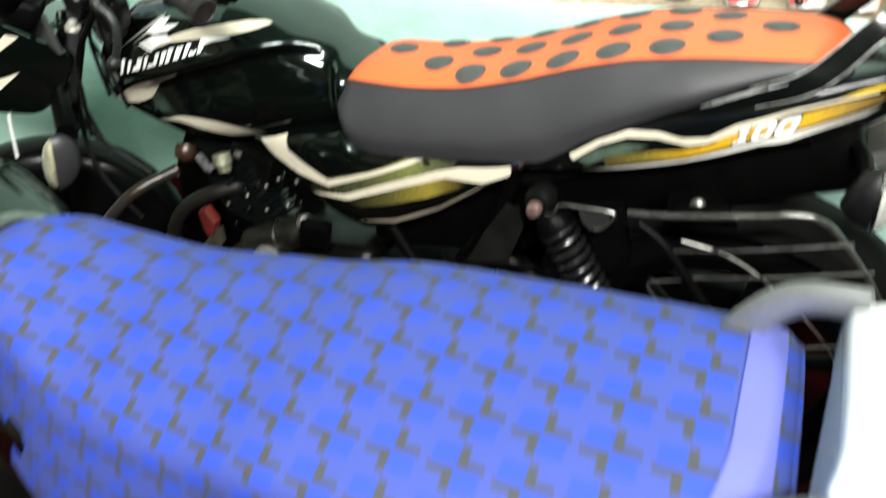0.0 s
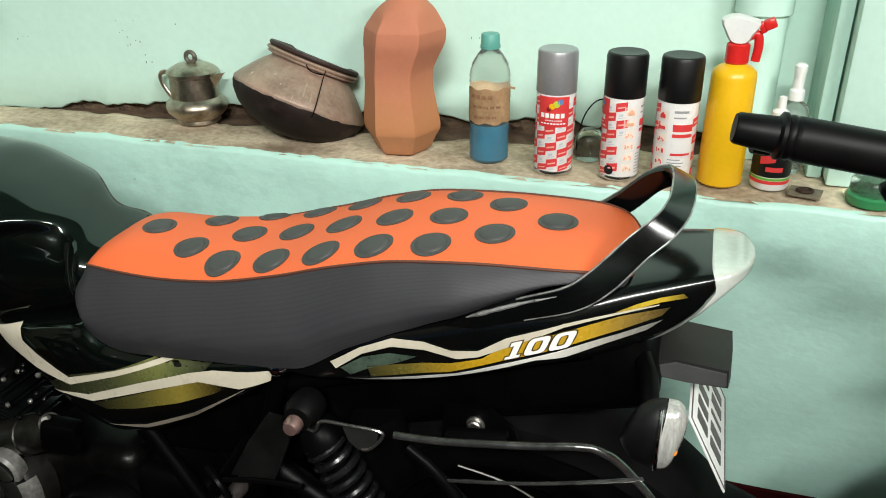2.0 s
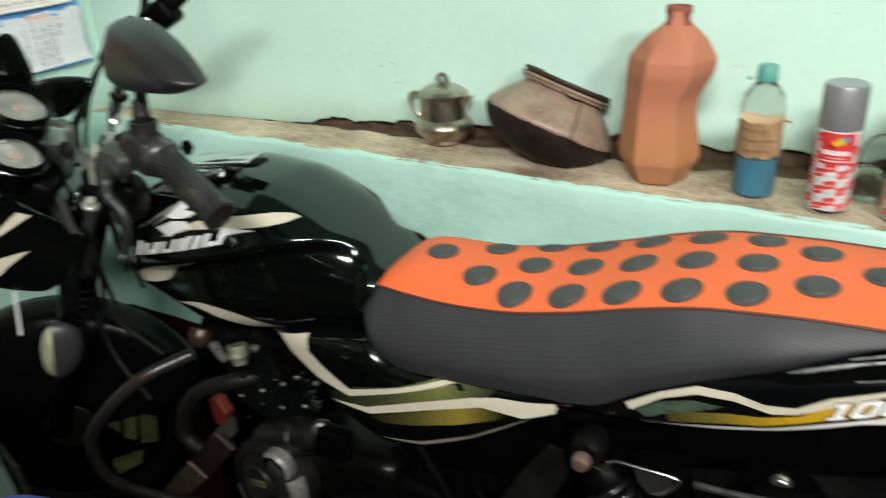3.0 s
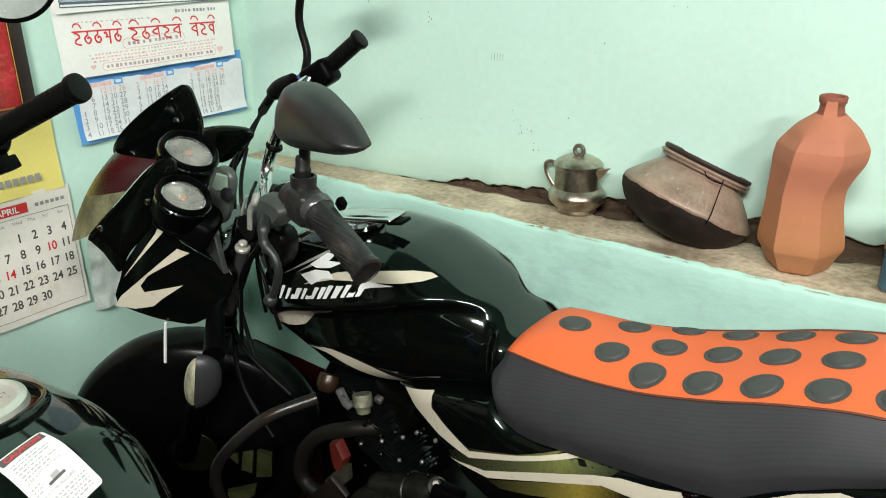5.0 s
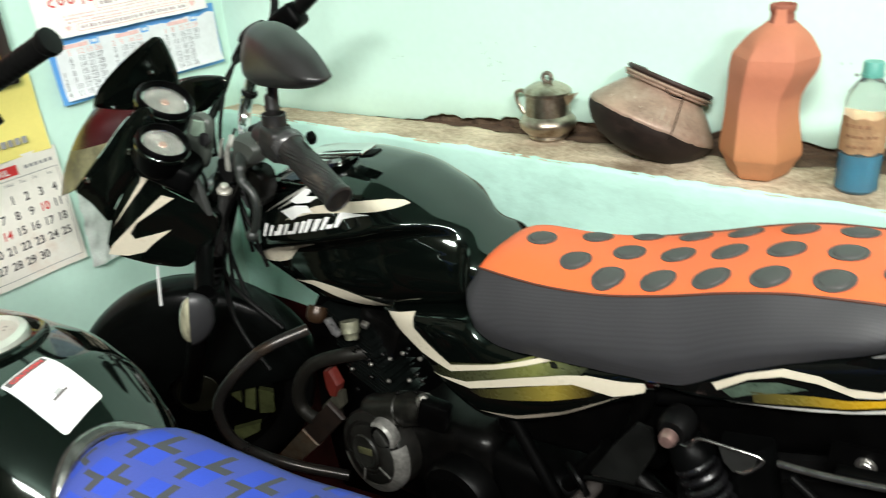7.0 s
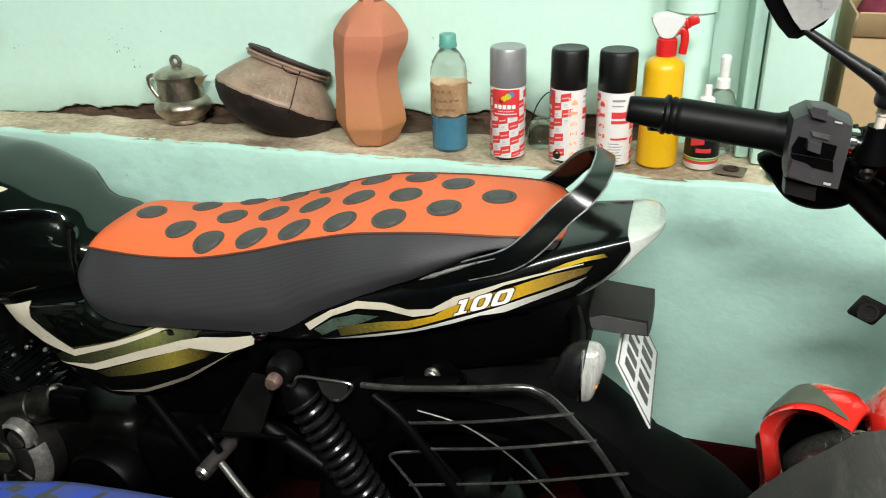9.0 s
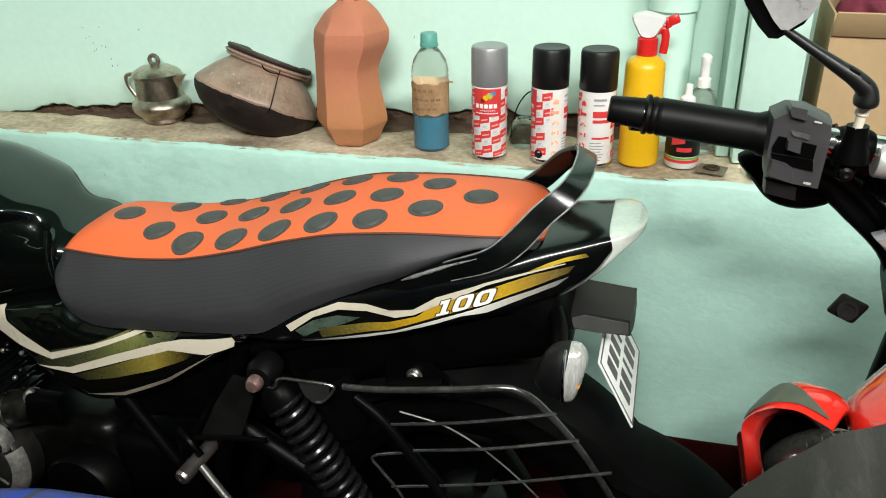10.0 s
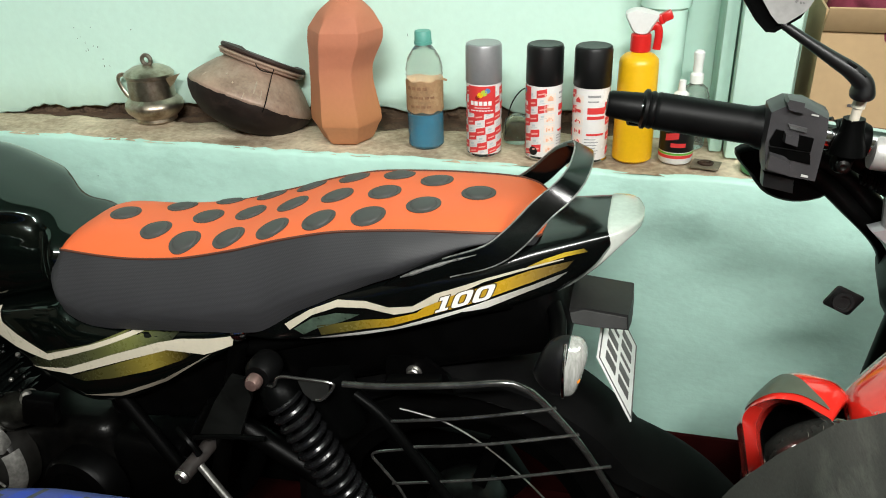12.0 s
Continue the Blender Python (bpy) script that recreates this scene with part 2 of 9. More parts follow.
terracotta_low = surf("terracotta_base", (0.44, 0.19, 0.085), 0.75, var=0.12, scale=9, fine=120, bump=0.15, dist=0.002, dirt=(0.50, 0.24, 0.12), amount=0.3)
old_steel = surf("old_stainless_steel", (0.46, 0.40, 0.32), 0.34, metal=1.0, var=0.3, scale=22, fine=120, bump=0.12, dist=0.003, dirt=(0.20, 0.14, 0.09), amount=0.4)
dusty_alu = surf("dusty_aluminium_pot", (0.34, 0.235, 0.175), 0.5, metal=0.25, var=0.3, scale=14, fine=140, bump=0.3, dist=0.002, dirt=(0.46, 0.36, 0.28), amount=0.4)
sooty = surf("sooty_pot_bottom", (0.016, 0.010, 0.008), 0.6, spec=0.2, var=0.5, scale=18, fine=140, bump=0.35, dist=0.002, dirt=(0.05, 0.034, 0.026), amount=0.3)
yellow_plastic = surf("yellow_plastic", (0.80, 0.45, 0.008), 0.35, var=0.06, scale=10, bump=0.05)
red_plastic = surf("red_plastic", (0.62, 0.018, 0.016), 0.32, var=0.1, scale=14, bump=0.04)
red_paint = surf("red_gloss_paint", (0.62, 0.022, 0.014), 0.14, var=0.1, scale=10, bump=0.0, coat=1.0, rvar=0.05)
white_plastic = surf("white_plastic", (0.80, 0.80, 0.78), 0.35, var=0.05, scale=12, bump=0.04)
paper = surf("calendar_paper", (0.88, 0.86, 0.83), 0.6, var=0.05, scale=10, fine=80, bump=0.1, dist=0.003)
blue_ink = surf("blue_print", (0.13, 0.38, 0.76), 0.5, var=0.1, scale=12)
red_ink = surf("red_print", (0.66, 0.04, 0.04), 0.5, var=0.1, scale=12)
dark_ink = surf("dark_print", (0.09, 0.08, 0.08), 0.5, var=0.1, scale=12)
grey_ink = surf("grey_print", (0.30, 0.29, 0.29), 0.5, var=0.1, scale=12)
pink_ink = surf("pink_print", (0.80, 0.40, 0.34), 0.5, var=0.1, scale=12)
yellow_paper = surf("yellow_print", (0.80, 0.68, 0.20), 0.5, var=0.05, scale=8)
cardboard = surf("cardboard", (0.44, 0.30, 0.16), 0.8, var=0.08, scale=8, fine=70, bump=0.1)
maroon_cloth = surf("maroon_cloth", (0.20, 0.03, 0.055), 0.85, var=0.3, scale=14, fine=300, bump=0.3, dist=0.003)
silver_paint = surf("silver_plastic", (0.36, 0.36, 0.37), 0.35, metal=0.5, var=0.06, scale=20, bump=0.03)
matt_black = surf("matt_black_plastic", (0.0035, 0.0035, 0.0038), 0.42, var=0.15, scale=20, bump=0.03)
clear_pet = glass_like("clear_pet", (0.70, 0.76, 0.70), 0.20, 1.25)
clear_pet.node_tree.nodes["Principled BSDF"].inputs["Transmission Weight"].default_value = 0.93
blue_liquid = surf("blue_liquid", (0.003, 0.105, 0.185), 0.15, var=0.25, scale=30, bump=0.0)
kraft_label = surf("stained_paper_label", (0.34, 0.20, 0.10), 0.8, var=0.3, scale=30, fine=200, dirt=(0.52, 0.36, 0.2), amount=0.4)
teal_plastic = surf("teal_plastic", (0.11, 0.36, 0.30), 0.45, var=0.08)
orange_ink = surf("pale_orange_print", (0.82, 0.42, 0.26), 0.5, var=0.2, scale=40)

# ---- the room ----


def slab(name, corners, z0, z1, thick, material, label):
    """An upright wall along a line of two (x, y) corners; thick goes to the left of the line's direction."""
    (x0, y0), (x1, y1) = corners
    d = Vector((x1 - x0, y1 - y0)).normalized()
    nx, ny = -d.y * thick, d.x * thick
    bm = bmesh.new()
    loft(bm, [[Vector((x, y, z)) for x, y in ((x0, y0), (x1, y1), (x1 + nx, y1 + ny), (x0 + nx, y0 + ny))] for z in (z0, z1)])
    return tagged(part(name, bm, material, smooth=0), label, "wall", kind="structure")


def wall_y(x):
    return 0.095 + 0.1 * x


CX, CY = -1.46, wall_y(-1.46)
CEIL = 2.75
gap = func([(-1.5, -0.012), (-1.0, -0.012), (-0.86, -0.006), (-0.78, 0.018), (-0.62, 0.020), (-0.45, 0.028), (-0.15, 0.034), (0.1, 0.030), (0.35, 0.034), (0.55, 0.022), (0.75, 0.012), (2.4, 0.01)])

# back wall above the ledge, its plaster broken off along the foot
bm = bmesh.new()
cols = []
for i in range(261):
    x = CX - 0.02 + i * (2.32 - CX) / 260
    z = LEDGE + gap(x) * (0.75 + 0.7 * noise.noise((x * 16, 3.1, 0))) + 0.006 * noise.noise((x * 70, 1.1, 0))
    y = wall_y(x)
    cols.append([Vector((x, y + 0.05, max(z, LEDGE - 0.014))), Vector((x, y + 0.004, max(z, LEDGE - 0.014))), Vector((x, y, max(z, LEDGE - 0.014) + 0.004))] + [Vector((x, y + 0.0015 * noise.noise((x * 5, k * 1.3, 7)), LEDGE + 0.08 + k * (CEIL - LEDGE - 0.08) / 14)) for k in range(15)])
loft(bm, cols, closed=False)
tagged(part("wall_back", bm, mint, smooth=60), "mint green painted plaster wall, broken along its foot", "wall", kind="structure")
bm = bmesh.new()
rows = []
for i in range(401):
    x = CX - 0.02 + i * (2.32 - CX) / 400
    rows.append([Vector((x, wall_y(x) + 0.030 - 0.030 * k / 6 + 0.018 * noise.noise((x * 25, k * 0.8, 5)) + (0.012 if k > 3 else -0.004), LEDGE - 0.01 + 0.018 * k + 0.006 * noise.noise((x * 40, k * 0.9, 2)))) for k in range(6)])
loft(bm, rows, closed=False)
tagged(part("broken_plaster", bm, rubble, smooth=20), "brown broken mortar showing at the foot of the wall", "wall", kind="structure")
slab("wall_core", ((CX - 0.2, wall_y(CX - 0.2) + 0.06), (2.5, wall_y(2.5) + 0.06)), FLOOR, CEIL, 0.2, concrete, "cement wall behind the plaster")

# flecks and pencil scratches on the back wall
bm = bmesh.new()
rng = random.Random(12)
for x, z, n in ((-0.62, 0.83, 5), (-0.64, 0.86, 4), (-0.60, 0.81, 3), (-0.90, 0.83, 3), (-0.86, 1.07, 4), (-0.45, 1.02, 2), (-0.30, 1.10, 2), (-1.05, 1.12, 3), (0.10, 0.86, 2), (0.24, 0.98, 2)):
    for q in range(n):
        px, pz = x + rng.uniform(-0.022, 0.022), z + rng.uniform(-0.02, 0.02)
        w, h = rng.uniform(0.0012, 0.0035), rng.uniform(0.0015, 0.006)
        y = wall_y(px) - 0.0022
        bm.faces.new([bm.verts.new(Vector((px + w * a, y, pz + h * b))) for a, b in ((-0.5, -0.4), (0.4, -0.5), (0.5, 0.3), (-0.2, 0.5))])
for q in range(5):
    px = -0.715 + 0.007 * q
    bm.faces.new([bm.verts.new(Vector((px + a, wall_y(px) - 0.0022, 0.985 + b))) for a, b in ((0, 0), (0.0009, 0), (0.0016, 0.016), (0.0007, 0.017))])
tagged(part("wall_flecks", bm, surf("grey_green_fleck", (0.20, 0.27, 0.23), 0.8, var=0.3), smooth=0), "dark flecks and pencil scratches on the painted wall", "wall mark", kind="structure")

# the low wall in front, with the ledge on it
rut_width = func([(-1.5, 0.002), (-0.95, 0.004), (-0.80, 0.014), (-0.62, 0.022), (-0.42, 0.040), (-0.2, 0.050), (0.15, 0.060), (0.45, 0.060), (0.75, 0.045), (1.1, 0.02), (2.4, 0.01)])


def rut(x):
    """How wide the crumbled rut between ledge and wall is."""
    return rut_width(x) * (1 + 0.35 * noise.noise((x * 11, 0, 3))) + 0.005 * noise.noise((x * 45, 0, 8))


bm = bmesh.new()
rows = []
for i in range(401):
    x = CX - 0.01 + i * (2.31 - CX) / 400
    rows.append([Vector((x, wall_y(x) + 0.035 - (rut(x) + 0.030) * k / 7, LEDGE - 0.0075 + 0.004 * noise.noise((x * 35, k * 0.7, 12)) + 0.003 * noise.noise((x * 90, k * 1.9, 2)))) for k in range(8)])
loft(bm, rows, closed=False)
tagged(part("earth_fill", bm, surf("dark_crumbled_earth", (0.115, 0.070, 0.042), 0.95, var=0.4, scale=30, fine=160, bump=0.8, dist=0.006, dirt=(0.05, 0.03, 0.02), amount=0.4), smooth=30), "dark brown crumbled earth along the wall's foot", "earth", kind="structure")
FRONT = -0.138
bm = bmesh.new()
cols = []
for i in range(301):
    x = CX - 0.02 + i * (2.32 - CX) / 300
    zt = LEDGE - 0.004 + 0.004 * noise.noise((x * 9, 0, 4)) + 0.003 * noise.noise((x * 45, 0, 9))
    ye = FRONT + 0.006 * noise.noise((x * 4, 2, 2)) + 0.003 * noise.noise((x * 30, 5, 2))
    col = [Vector((x, ye + 0.012 + 0.006 * noise.noise((x * 22, 8, 2)), zt + 0.0035)), Vector((x, ye + 0.003, zt + 0.001)), Vector((x, ye, zt - 0.006))]
    for k in range(1, 17):
        z = zt - 0.006 - k * (zt - 0.006 - 0.11) / 16
        col.append(Vector((x, FRONT + 0.004 * noise.noise((x * 7, z * 12, 4)), z)))
    cols.append(col)
loft(bm, cols, closed=False)
tagged(part("wall_low", bm, mint_low, smooth=60), "mint green trowelled plaster on the low wall under the ledge", "wall", kind="structure")
bm = bmesh.new()
cols = []
for i in range(321):
    x = CX - 0.02 + i * (2.32 - CX) / 320
    y0, y1 = FRONT + 0.004, wall_y(x) + 0.055
    cols.append([Vector((x, y0 + (y1 - y0) * k / 18, LEDGE - 0.003 - 0.014 * min(1, max(0, (y0 + (y1 - y0) * k / 18 - wall_y(x) + rut(x)) / 0.012)) + 0.004 * noise.noise((x * 14, k * 0.35, 1)) + 0.002 * noise.noise((x * 60, k * 1.7, 6)))) for k in range(19)])
loft(bm, cols, closed=False)
tagged(part("ledge", bm, concrete, smooth=60), "worn brown cement ledge along the wall", "ledge", kind="structure")
slab("wall_low_core", ((CX, FRONT + 0.02), (2.32, FRONT + 0.02)), FLOOR, LEDGE - 0.02, 0.15, concrete, "cement core of the low wall")
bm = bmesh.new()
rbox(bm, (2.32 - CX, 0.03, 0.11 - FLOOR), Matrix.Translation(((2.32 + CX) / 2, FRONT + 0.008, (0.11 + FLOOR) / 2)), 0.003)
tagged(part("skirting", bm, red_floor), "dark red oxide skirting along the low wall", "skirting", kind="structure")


# the other walls, floor and ceiling
slab("wall_left", ((CX, -1.12), (CX, CY + 0.1)), FLOOR, CEIL, 0.15, mint, "mint green painted side wall hung with calendars")
# walls out of view are made dark so they bounce little light
slab("wall_left_dark", ((CX, -3.1), (CX, -1.12)), FLOOR, CEIL, 0.15, dim_wall, "plain unseen wall, darkened to hold back bounce light")
slab("wall_right", ((2.3, CY + 0.5), (2.3, -3.1)), FLOOR, CEIL, 0.15, dim_wall, "plain unseen wall, darkened to hold back bounce light")
slab("wall_front", ((2.45, -3.1), (CX - 0.15, -3.1)), FLOOR, CEIL, 0.15, dim_wall, "plain unseen wall, darkened to hold back bounce light")
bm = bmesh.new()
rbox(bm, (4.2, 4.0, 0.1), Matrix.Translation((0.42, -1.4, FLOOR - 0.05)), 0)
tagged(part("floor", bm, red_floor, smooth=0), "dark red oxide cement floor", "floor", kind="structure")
bm = bmesh.new()
rbox(bm, (4.2, 4.0, 0.1), Matrix.Translation((0.42, -1.4, CEIL + 0.05)), 0)
tagged(part("ceiling", bm, dim_ceiling, smooth=0), "plain unseen ceiling, darkened to hold back bounce light", "ceiling", kind="structure")

# pier and pipe towards the end of the ledge
bm = bmesh.new()
rbox(bm, (0.10, 0.22, CEIL - LEDGE), Matrix.Translation((0.802, 0.08, (CEIL + LEDGE) / 2)), 0.006)
pier = tagged(part("pier", bm, mint), "mint green plastered pier", "pier", kind="structure")
bm = bmesh.new()
rbox(bm, (0.024, 0.16, CEIL - LEDGE), Matrix.Translation((0.737, 0.085, (CEIL + LEDGE) / 2)), 0.004)
tagged(part("trim", bm, shaded_trim), "stained green side face of the pier, its shade painted in", "trim", kind="structure")
bm = bmesh.new()
lathe(bm, [(0.042, LEDGE), (0.042, 0.93), (0.048, 0.935), (0.048, 0.99), (0.042, 0.995), (0.042, CEIL)], 28, Matrix.Translation((0.622, 0.112, 0)))
tagged(part("pipe", bm, mint), "painted drain pipe against the wall", "pipe", kind="structure")

# ---- things on the ledge ----


def kettle(x, y):
    k = thing("kettle", (x, y, LEDGE), "small old stainless steel kettle with a ring on its lid", "kettle")
    at = Matrix.Translation((x, y, LEDGE)) @ Matrix.Diagonal((0.965, 0.965, 0.945, 1))
    bm = bmesh.new()
    lathe(bm, [(0.0, 0.0), (0.044, 0.0), (0.047, 0.003), (0.046, 0.010), (0.052, 0.014), (0.063, 0.026), (0.0665, 0.036), (0.064, 0.046), (0.056, 0.054), (0.0525, 0.058), (0.0525, 0.062), (0.0515, 0.103), (0.0545, 0.106), (0.0545, 0.110), (0.05, 0.110)], 48, at)
    part("body", bm, old_steel, k)
    bm = bmesh.new()
    lathe(bm, [(0.0555, 0.1095), (0.0555, 0.113), (0.050, 0.119), (0.036, 0.127), (0.018, 0.131), (0.0, 0.132)], 40, at)
    part("lid", bm, old_steel, k)
    bm = bmesh.new()
    ring = [at @ Vector((0.011 * math.cos(a), 0, 0.143 + 0.011 * math.sin(a))) for a in [2 * math.pi * i / 20 for i in range(21)]]
    tube(bm, ring, 0.0046, 10, up=(0, 1, 0))
    part("lid_ring", bm, surf("tarnished_ring", (0.16, 0.14, 0.11), 0.5, metal=0.6, var=0.3, scale=60), k, "dark tarnished ring")
    bm = bmesh.new()
    tube(bm, spline([at @ Vector(p) for p in ((-0.050, 0, 0.100), (-0.070, 0, 0.106), (-0.084, 0, 0.098), (-0.082, 0, 0.078), (-0.068, 0, 0.055), (-0.058, 0, 0.046))], 6), 0.0048, 8, 0.5, up=(0, 1, 0))
    part("handle", bm, old_steel, k)
    bm = bmesh.new()
    loft(bm, [[at @ Vector(p) for p in r] for r in (((0.046, -0.016, 0.105), (0.046, 0.016, 0.105), (0.050, 0.0, 0.078), (0.050, -0.003, 0.078)), ((0.064, -0.008, 0.109), (0.064, 0.008, 0.109), (0.060, 0.003, 0.090), (0.060, -0.003, 0.090)), ((0.080, -0.002, 0.115), (0.080, 0.002, 0.115), (0.072, 0.001, 0.106), (0.072, -0.001, 0.106)))])
    part("spout", bm, old_steel, k)
    return k


kettle(-0.476, 0.008)


def cooking_pot():
    k = thing("cooking_pot", (-0.225, 0.0, LEDGE), "dusty round cooking pot with a sooty bottom, tilted on the ledge", "pot")
    m = frame_of((-0.228, 0.000, 0.748), (0.295, 0.33, 0.90))

    def dent(a, z):
        return 1 + 0.010 * noise.noise((math.cos(a) * 2, math.sin(a) * 2, z * 20))

    def turned(prof, n=72, ragged=0.0):
        """A dented turned body; its first ring wanders up and down by ragged."""
        bm = bmesh.new()
        rings = []
        for q, (r, z) in enumerate(prof):
            ring = []
            for i in range(n):
                a = 2 * math.pi * i / n
                dz = ragged * (noise.noise((math.cos(a) * 6, math.sin(a) * 6, 1)) + 0.7 * noise.noise((math.cos(a) * 25, math.sin(a) * 25, 4))) if q == 0 else 0.0
                ring.append(m @ Vector((r * dent(a, z) * math.cos(a), r * dent(a, z) * math.sin(a), z + dz)))
            rings.append(ring)
        loft(bm, rings)
        return bm
    part("belly", turned([(0.1330, -0.008), (0.1358, -0.002), (0.1350, 0.003), (0.127, 0.014), (0.110, 0.034), (0.092, 0.053), (0.081, 0.062), (0.0785, 0.068), (0.080, 0.074)]), dusty_alu, k)
    part("sooty_base", turned([(0.1352, -0.0050), (0.1352, -0.009), (0.130, -0.022), (0.115, -0.042), (0.090, -0.061), (0.055, -0.073), (0.001, -0.077)], 144, 0.004), sooty, k, "soot-black base")
    for z0, r0 in ((0.0705, 0.0905), (0.0765, 0.0945)):
        part("rim", turned([(0.078, z0 - 0.0025), (r0 - 0.002, z0 - 0.003), (r0, z0), (r0 - 0.002, z0 + 0.003), (0.082, z0 + 0.004)]), dusty_alu, k)
    part("lid", turned([(0.078, 0.0805), (0.0900, 0.0815), (0.0925, 0.0855), (0.0905, 0.0900), (0.080, 0.0905), (0.072, 0.0865), (0.001, 0.086)]), surf("dark_brown_lid", (0.030, 0.014, 0.010), 0.6, var=0.4, scale=20, bump=0.2), k, "dark brown dished lid")

    def drip(points, r):
        return tube(bmesh.new(), spline([m @ Vector(p) for p in points], 6), r, 6)
    part("string", drip(((0.062, -0.063, 0.078), (0.070, -0.080, 0.062), (0.076, -0.089, 0.044), (0.082, -0.098, 0.026), (0.088, -0.107, 0.006), (0.088, -0.108, -0.012)), 0.0011), frame_black, k)
    part("string", drip(((0.030, -0.084, 0.073), (0.040, -0.088, 0.066), (0.052, -0.084, 0.064), (0.066, -0.076, 0.066)), 0.0013), frame_black, k)
    chalk = surf("pale_dried_drip", (0.42, 0.34, 0.26), 0.8, var=0.2, scale=40)
    for a, z0, z1, r in ((-62, 0.040, 0.016, 0.0016), (-55, 0.026, 0.006, 0.0012), (-95, 0.036, 0.032, 0.0020), (-84, 0.024, 0.021, 0.0018), (-118, 0.022, 0.014, 0.0014), (-70, 0.012, -0.001, 0.0012), (-102, 0.010, -0.001, 0.0011)):
        line = []
        for z in steps(z0, z1, 4):
            rr = 0.127 + (0.110 - 0.127) * (z - 0.014) / 0.020 if z > 0.014 else 0.135 - 0.008 * max(z, 0) / 0.014
            line.append((rr * math.cos(radians(a)), rr * math.sin(radians(a)), z))
        part("dried_drip", drip(line, r), chalk, k)
    return k


cooking_pot()


def clay_jug():
    k = thing("clay_jug", (0.010, -0.055, LEDGE), "tall faceted terracotta jug with a narrow broken neck", "jug")
    at = Matrix.Translation((0.012, -0.038, LEDGE)) @ Matrix.Rotation(radians(9), 4, "Z") @ Matrix.Diagonal((0.985, 0.985, 0.965, 1))
    radius = func([(0.0, 0.048), (0.004, 0.053), (0.030, 0.066), (0.044, 0.0740), (0.050, 0.0748), (0.10, 0.0690), (0.135, 0.0655), (0.155, 0.0655), (0.185, 0.0705), (0.215, 0.0770), (0.232, 0.0765), (0.252, 0.066), (0.270, 0.053), (0.285, 0.036), (0.294, 0.026)])
    shift = func([(0.0, -0.008), (0.05, -0.009), (0.145, -0.013), (0.22, 0.001), (0.29, 0.007)])
    zs = [0.0, 0.002, 0.006, 0.018, 0.030, 0.040, 0.0435, 0.0448, 0.0465, 0.052] + steps(0.060, 0.294, 36)

    def hexed(r, z, round_by=0.05):
        ring = []
        for i in range(72):
            a = 2 * math.pi * i / 72
            flat = math.cos(radians(30)) / math.cos((a % radians(60)) - radians(30))
            k2 = min(1.0, 0.15 * round_by + flat * (1 - round_by) + round_by * 0.92)
            ring.append(at @ Vector((shift(z) + r * k2 * math.cos(a), r * k2 * math.sin(a), z + 0.0006 * noise.noise((a * 3, z * 30, 2)))))
        return ring
    # the fired clay pales from salmon to ochre towards its foot
    clay = surf("salmon_clay", (0.49, 0.18, 0.095), 0.75, var=0.14, scale=9, fine=120, bump=0.22, dist=0.002, dirt=(0.30, 0.11, 0.055), amount=0.35)
    t = clay.node_tree
    b = t.nodes["Principled BSDF"]
    tc, sep, mr, ns, ad, rp, mx = (t.nodes.new("ShaderNode" + n) for n in ("TexCoord", "SeparateXYZ", "MapRange", "TexNoise", "Math", "ValToRGB", "MixRGB"))
    mr.inputs["From Min"].default_value, mr.inputs["From Max"].default_value = LEDGE + 0.02, LEDGE + 0.22
    ns.inputs["Scale"].default_value = 9
    ad.operation = "MULTIPLY_ADD"
    ad.inputs[1].default_value = 0.35
    t.links.new(tc.outputs["Object"], sep.inputs[0])
    t.links.new(tc.outputs["Object"], ns.inputs["Vector"])
    t.links.new(sep.outputs[2], mr.inputs["Value"])
    t.links.new(ns.outputs["Fac"], ad.inputs[0])
    t.links.new(mr.outputs[0], ad.inputs[2])
    for e, (p, c) in zip(rp.color_ramp.elements, ((0.42, (0.47, 0.205, 0.072)), (0.88, (0.50, 0.178, 0.102)))):
        e.position, e.color = p, (*c, 1)
    t.links.new(ad.outputs[0], rp.inputs[0])
    mx.inputs[0].default_value = 0.60
    t.links.new(b.inputs["Base Color"].links[0].from_socket, mx.inputs[1])
    t.links.new(rp.outputs[0], mx.inputs[2])
    t.links.new(mx.outputs[0], b.inputs["Base Color"])
    bm = bmesh.new()
    loft(bm, [hexed(radius(z), z, 0.05 if z < 0.25 else min(0.9, 0.05 + (z - 0.25) * 20)) for z in zs])
    for f in bm.faces:
        f.material_index = 1 if f.calc_center_median().z < LEDGE + 0.0425 else 0
    part("body", bm, [clay, terracotta_low], k, smooth=16)
    dark_clay = surf("dark_fired_clay", (0.27, 0.085, 0.05), 0.75, var=0.15, scale=20)
    part("neck", loft(bmesh.new(), [hexed(r, z, 0.9) for r, z in ((0.026, 0.290), (0.0215, 0.298), (0.0200, 0.308), (0.0205, 0.312), (0.0225, 0.314), (0.0230, 0.324), (0.0215, 0.326), (0.018, 0.325), (0.016, 0.300))]), dark_clay, k, "darker fired neck", smooth=50)
    bm = bmesh.new()
    loft(bm, [[at @ Vector((0.007 + px, -0.0215 - dy, z)) for px, dy in ((-w, 0.0), (w, 0.0), (w, d), (-w, d))] for z, w, d in ((0.283, 0.013, 0.012), (0.296, 0.0105, 0.004), (0.308, 0.0095, 0.0015), (0.318, 0.0085, 0.0015), (0.320, 0.007, 0.0005))])
    part("neck_tab", bm, clay, k, "paler clay tab on the neck", smooth=30)
    return k


clay_jug()


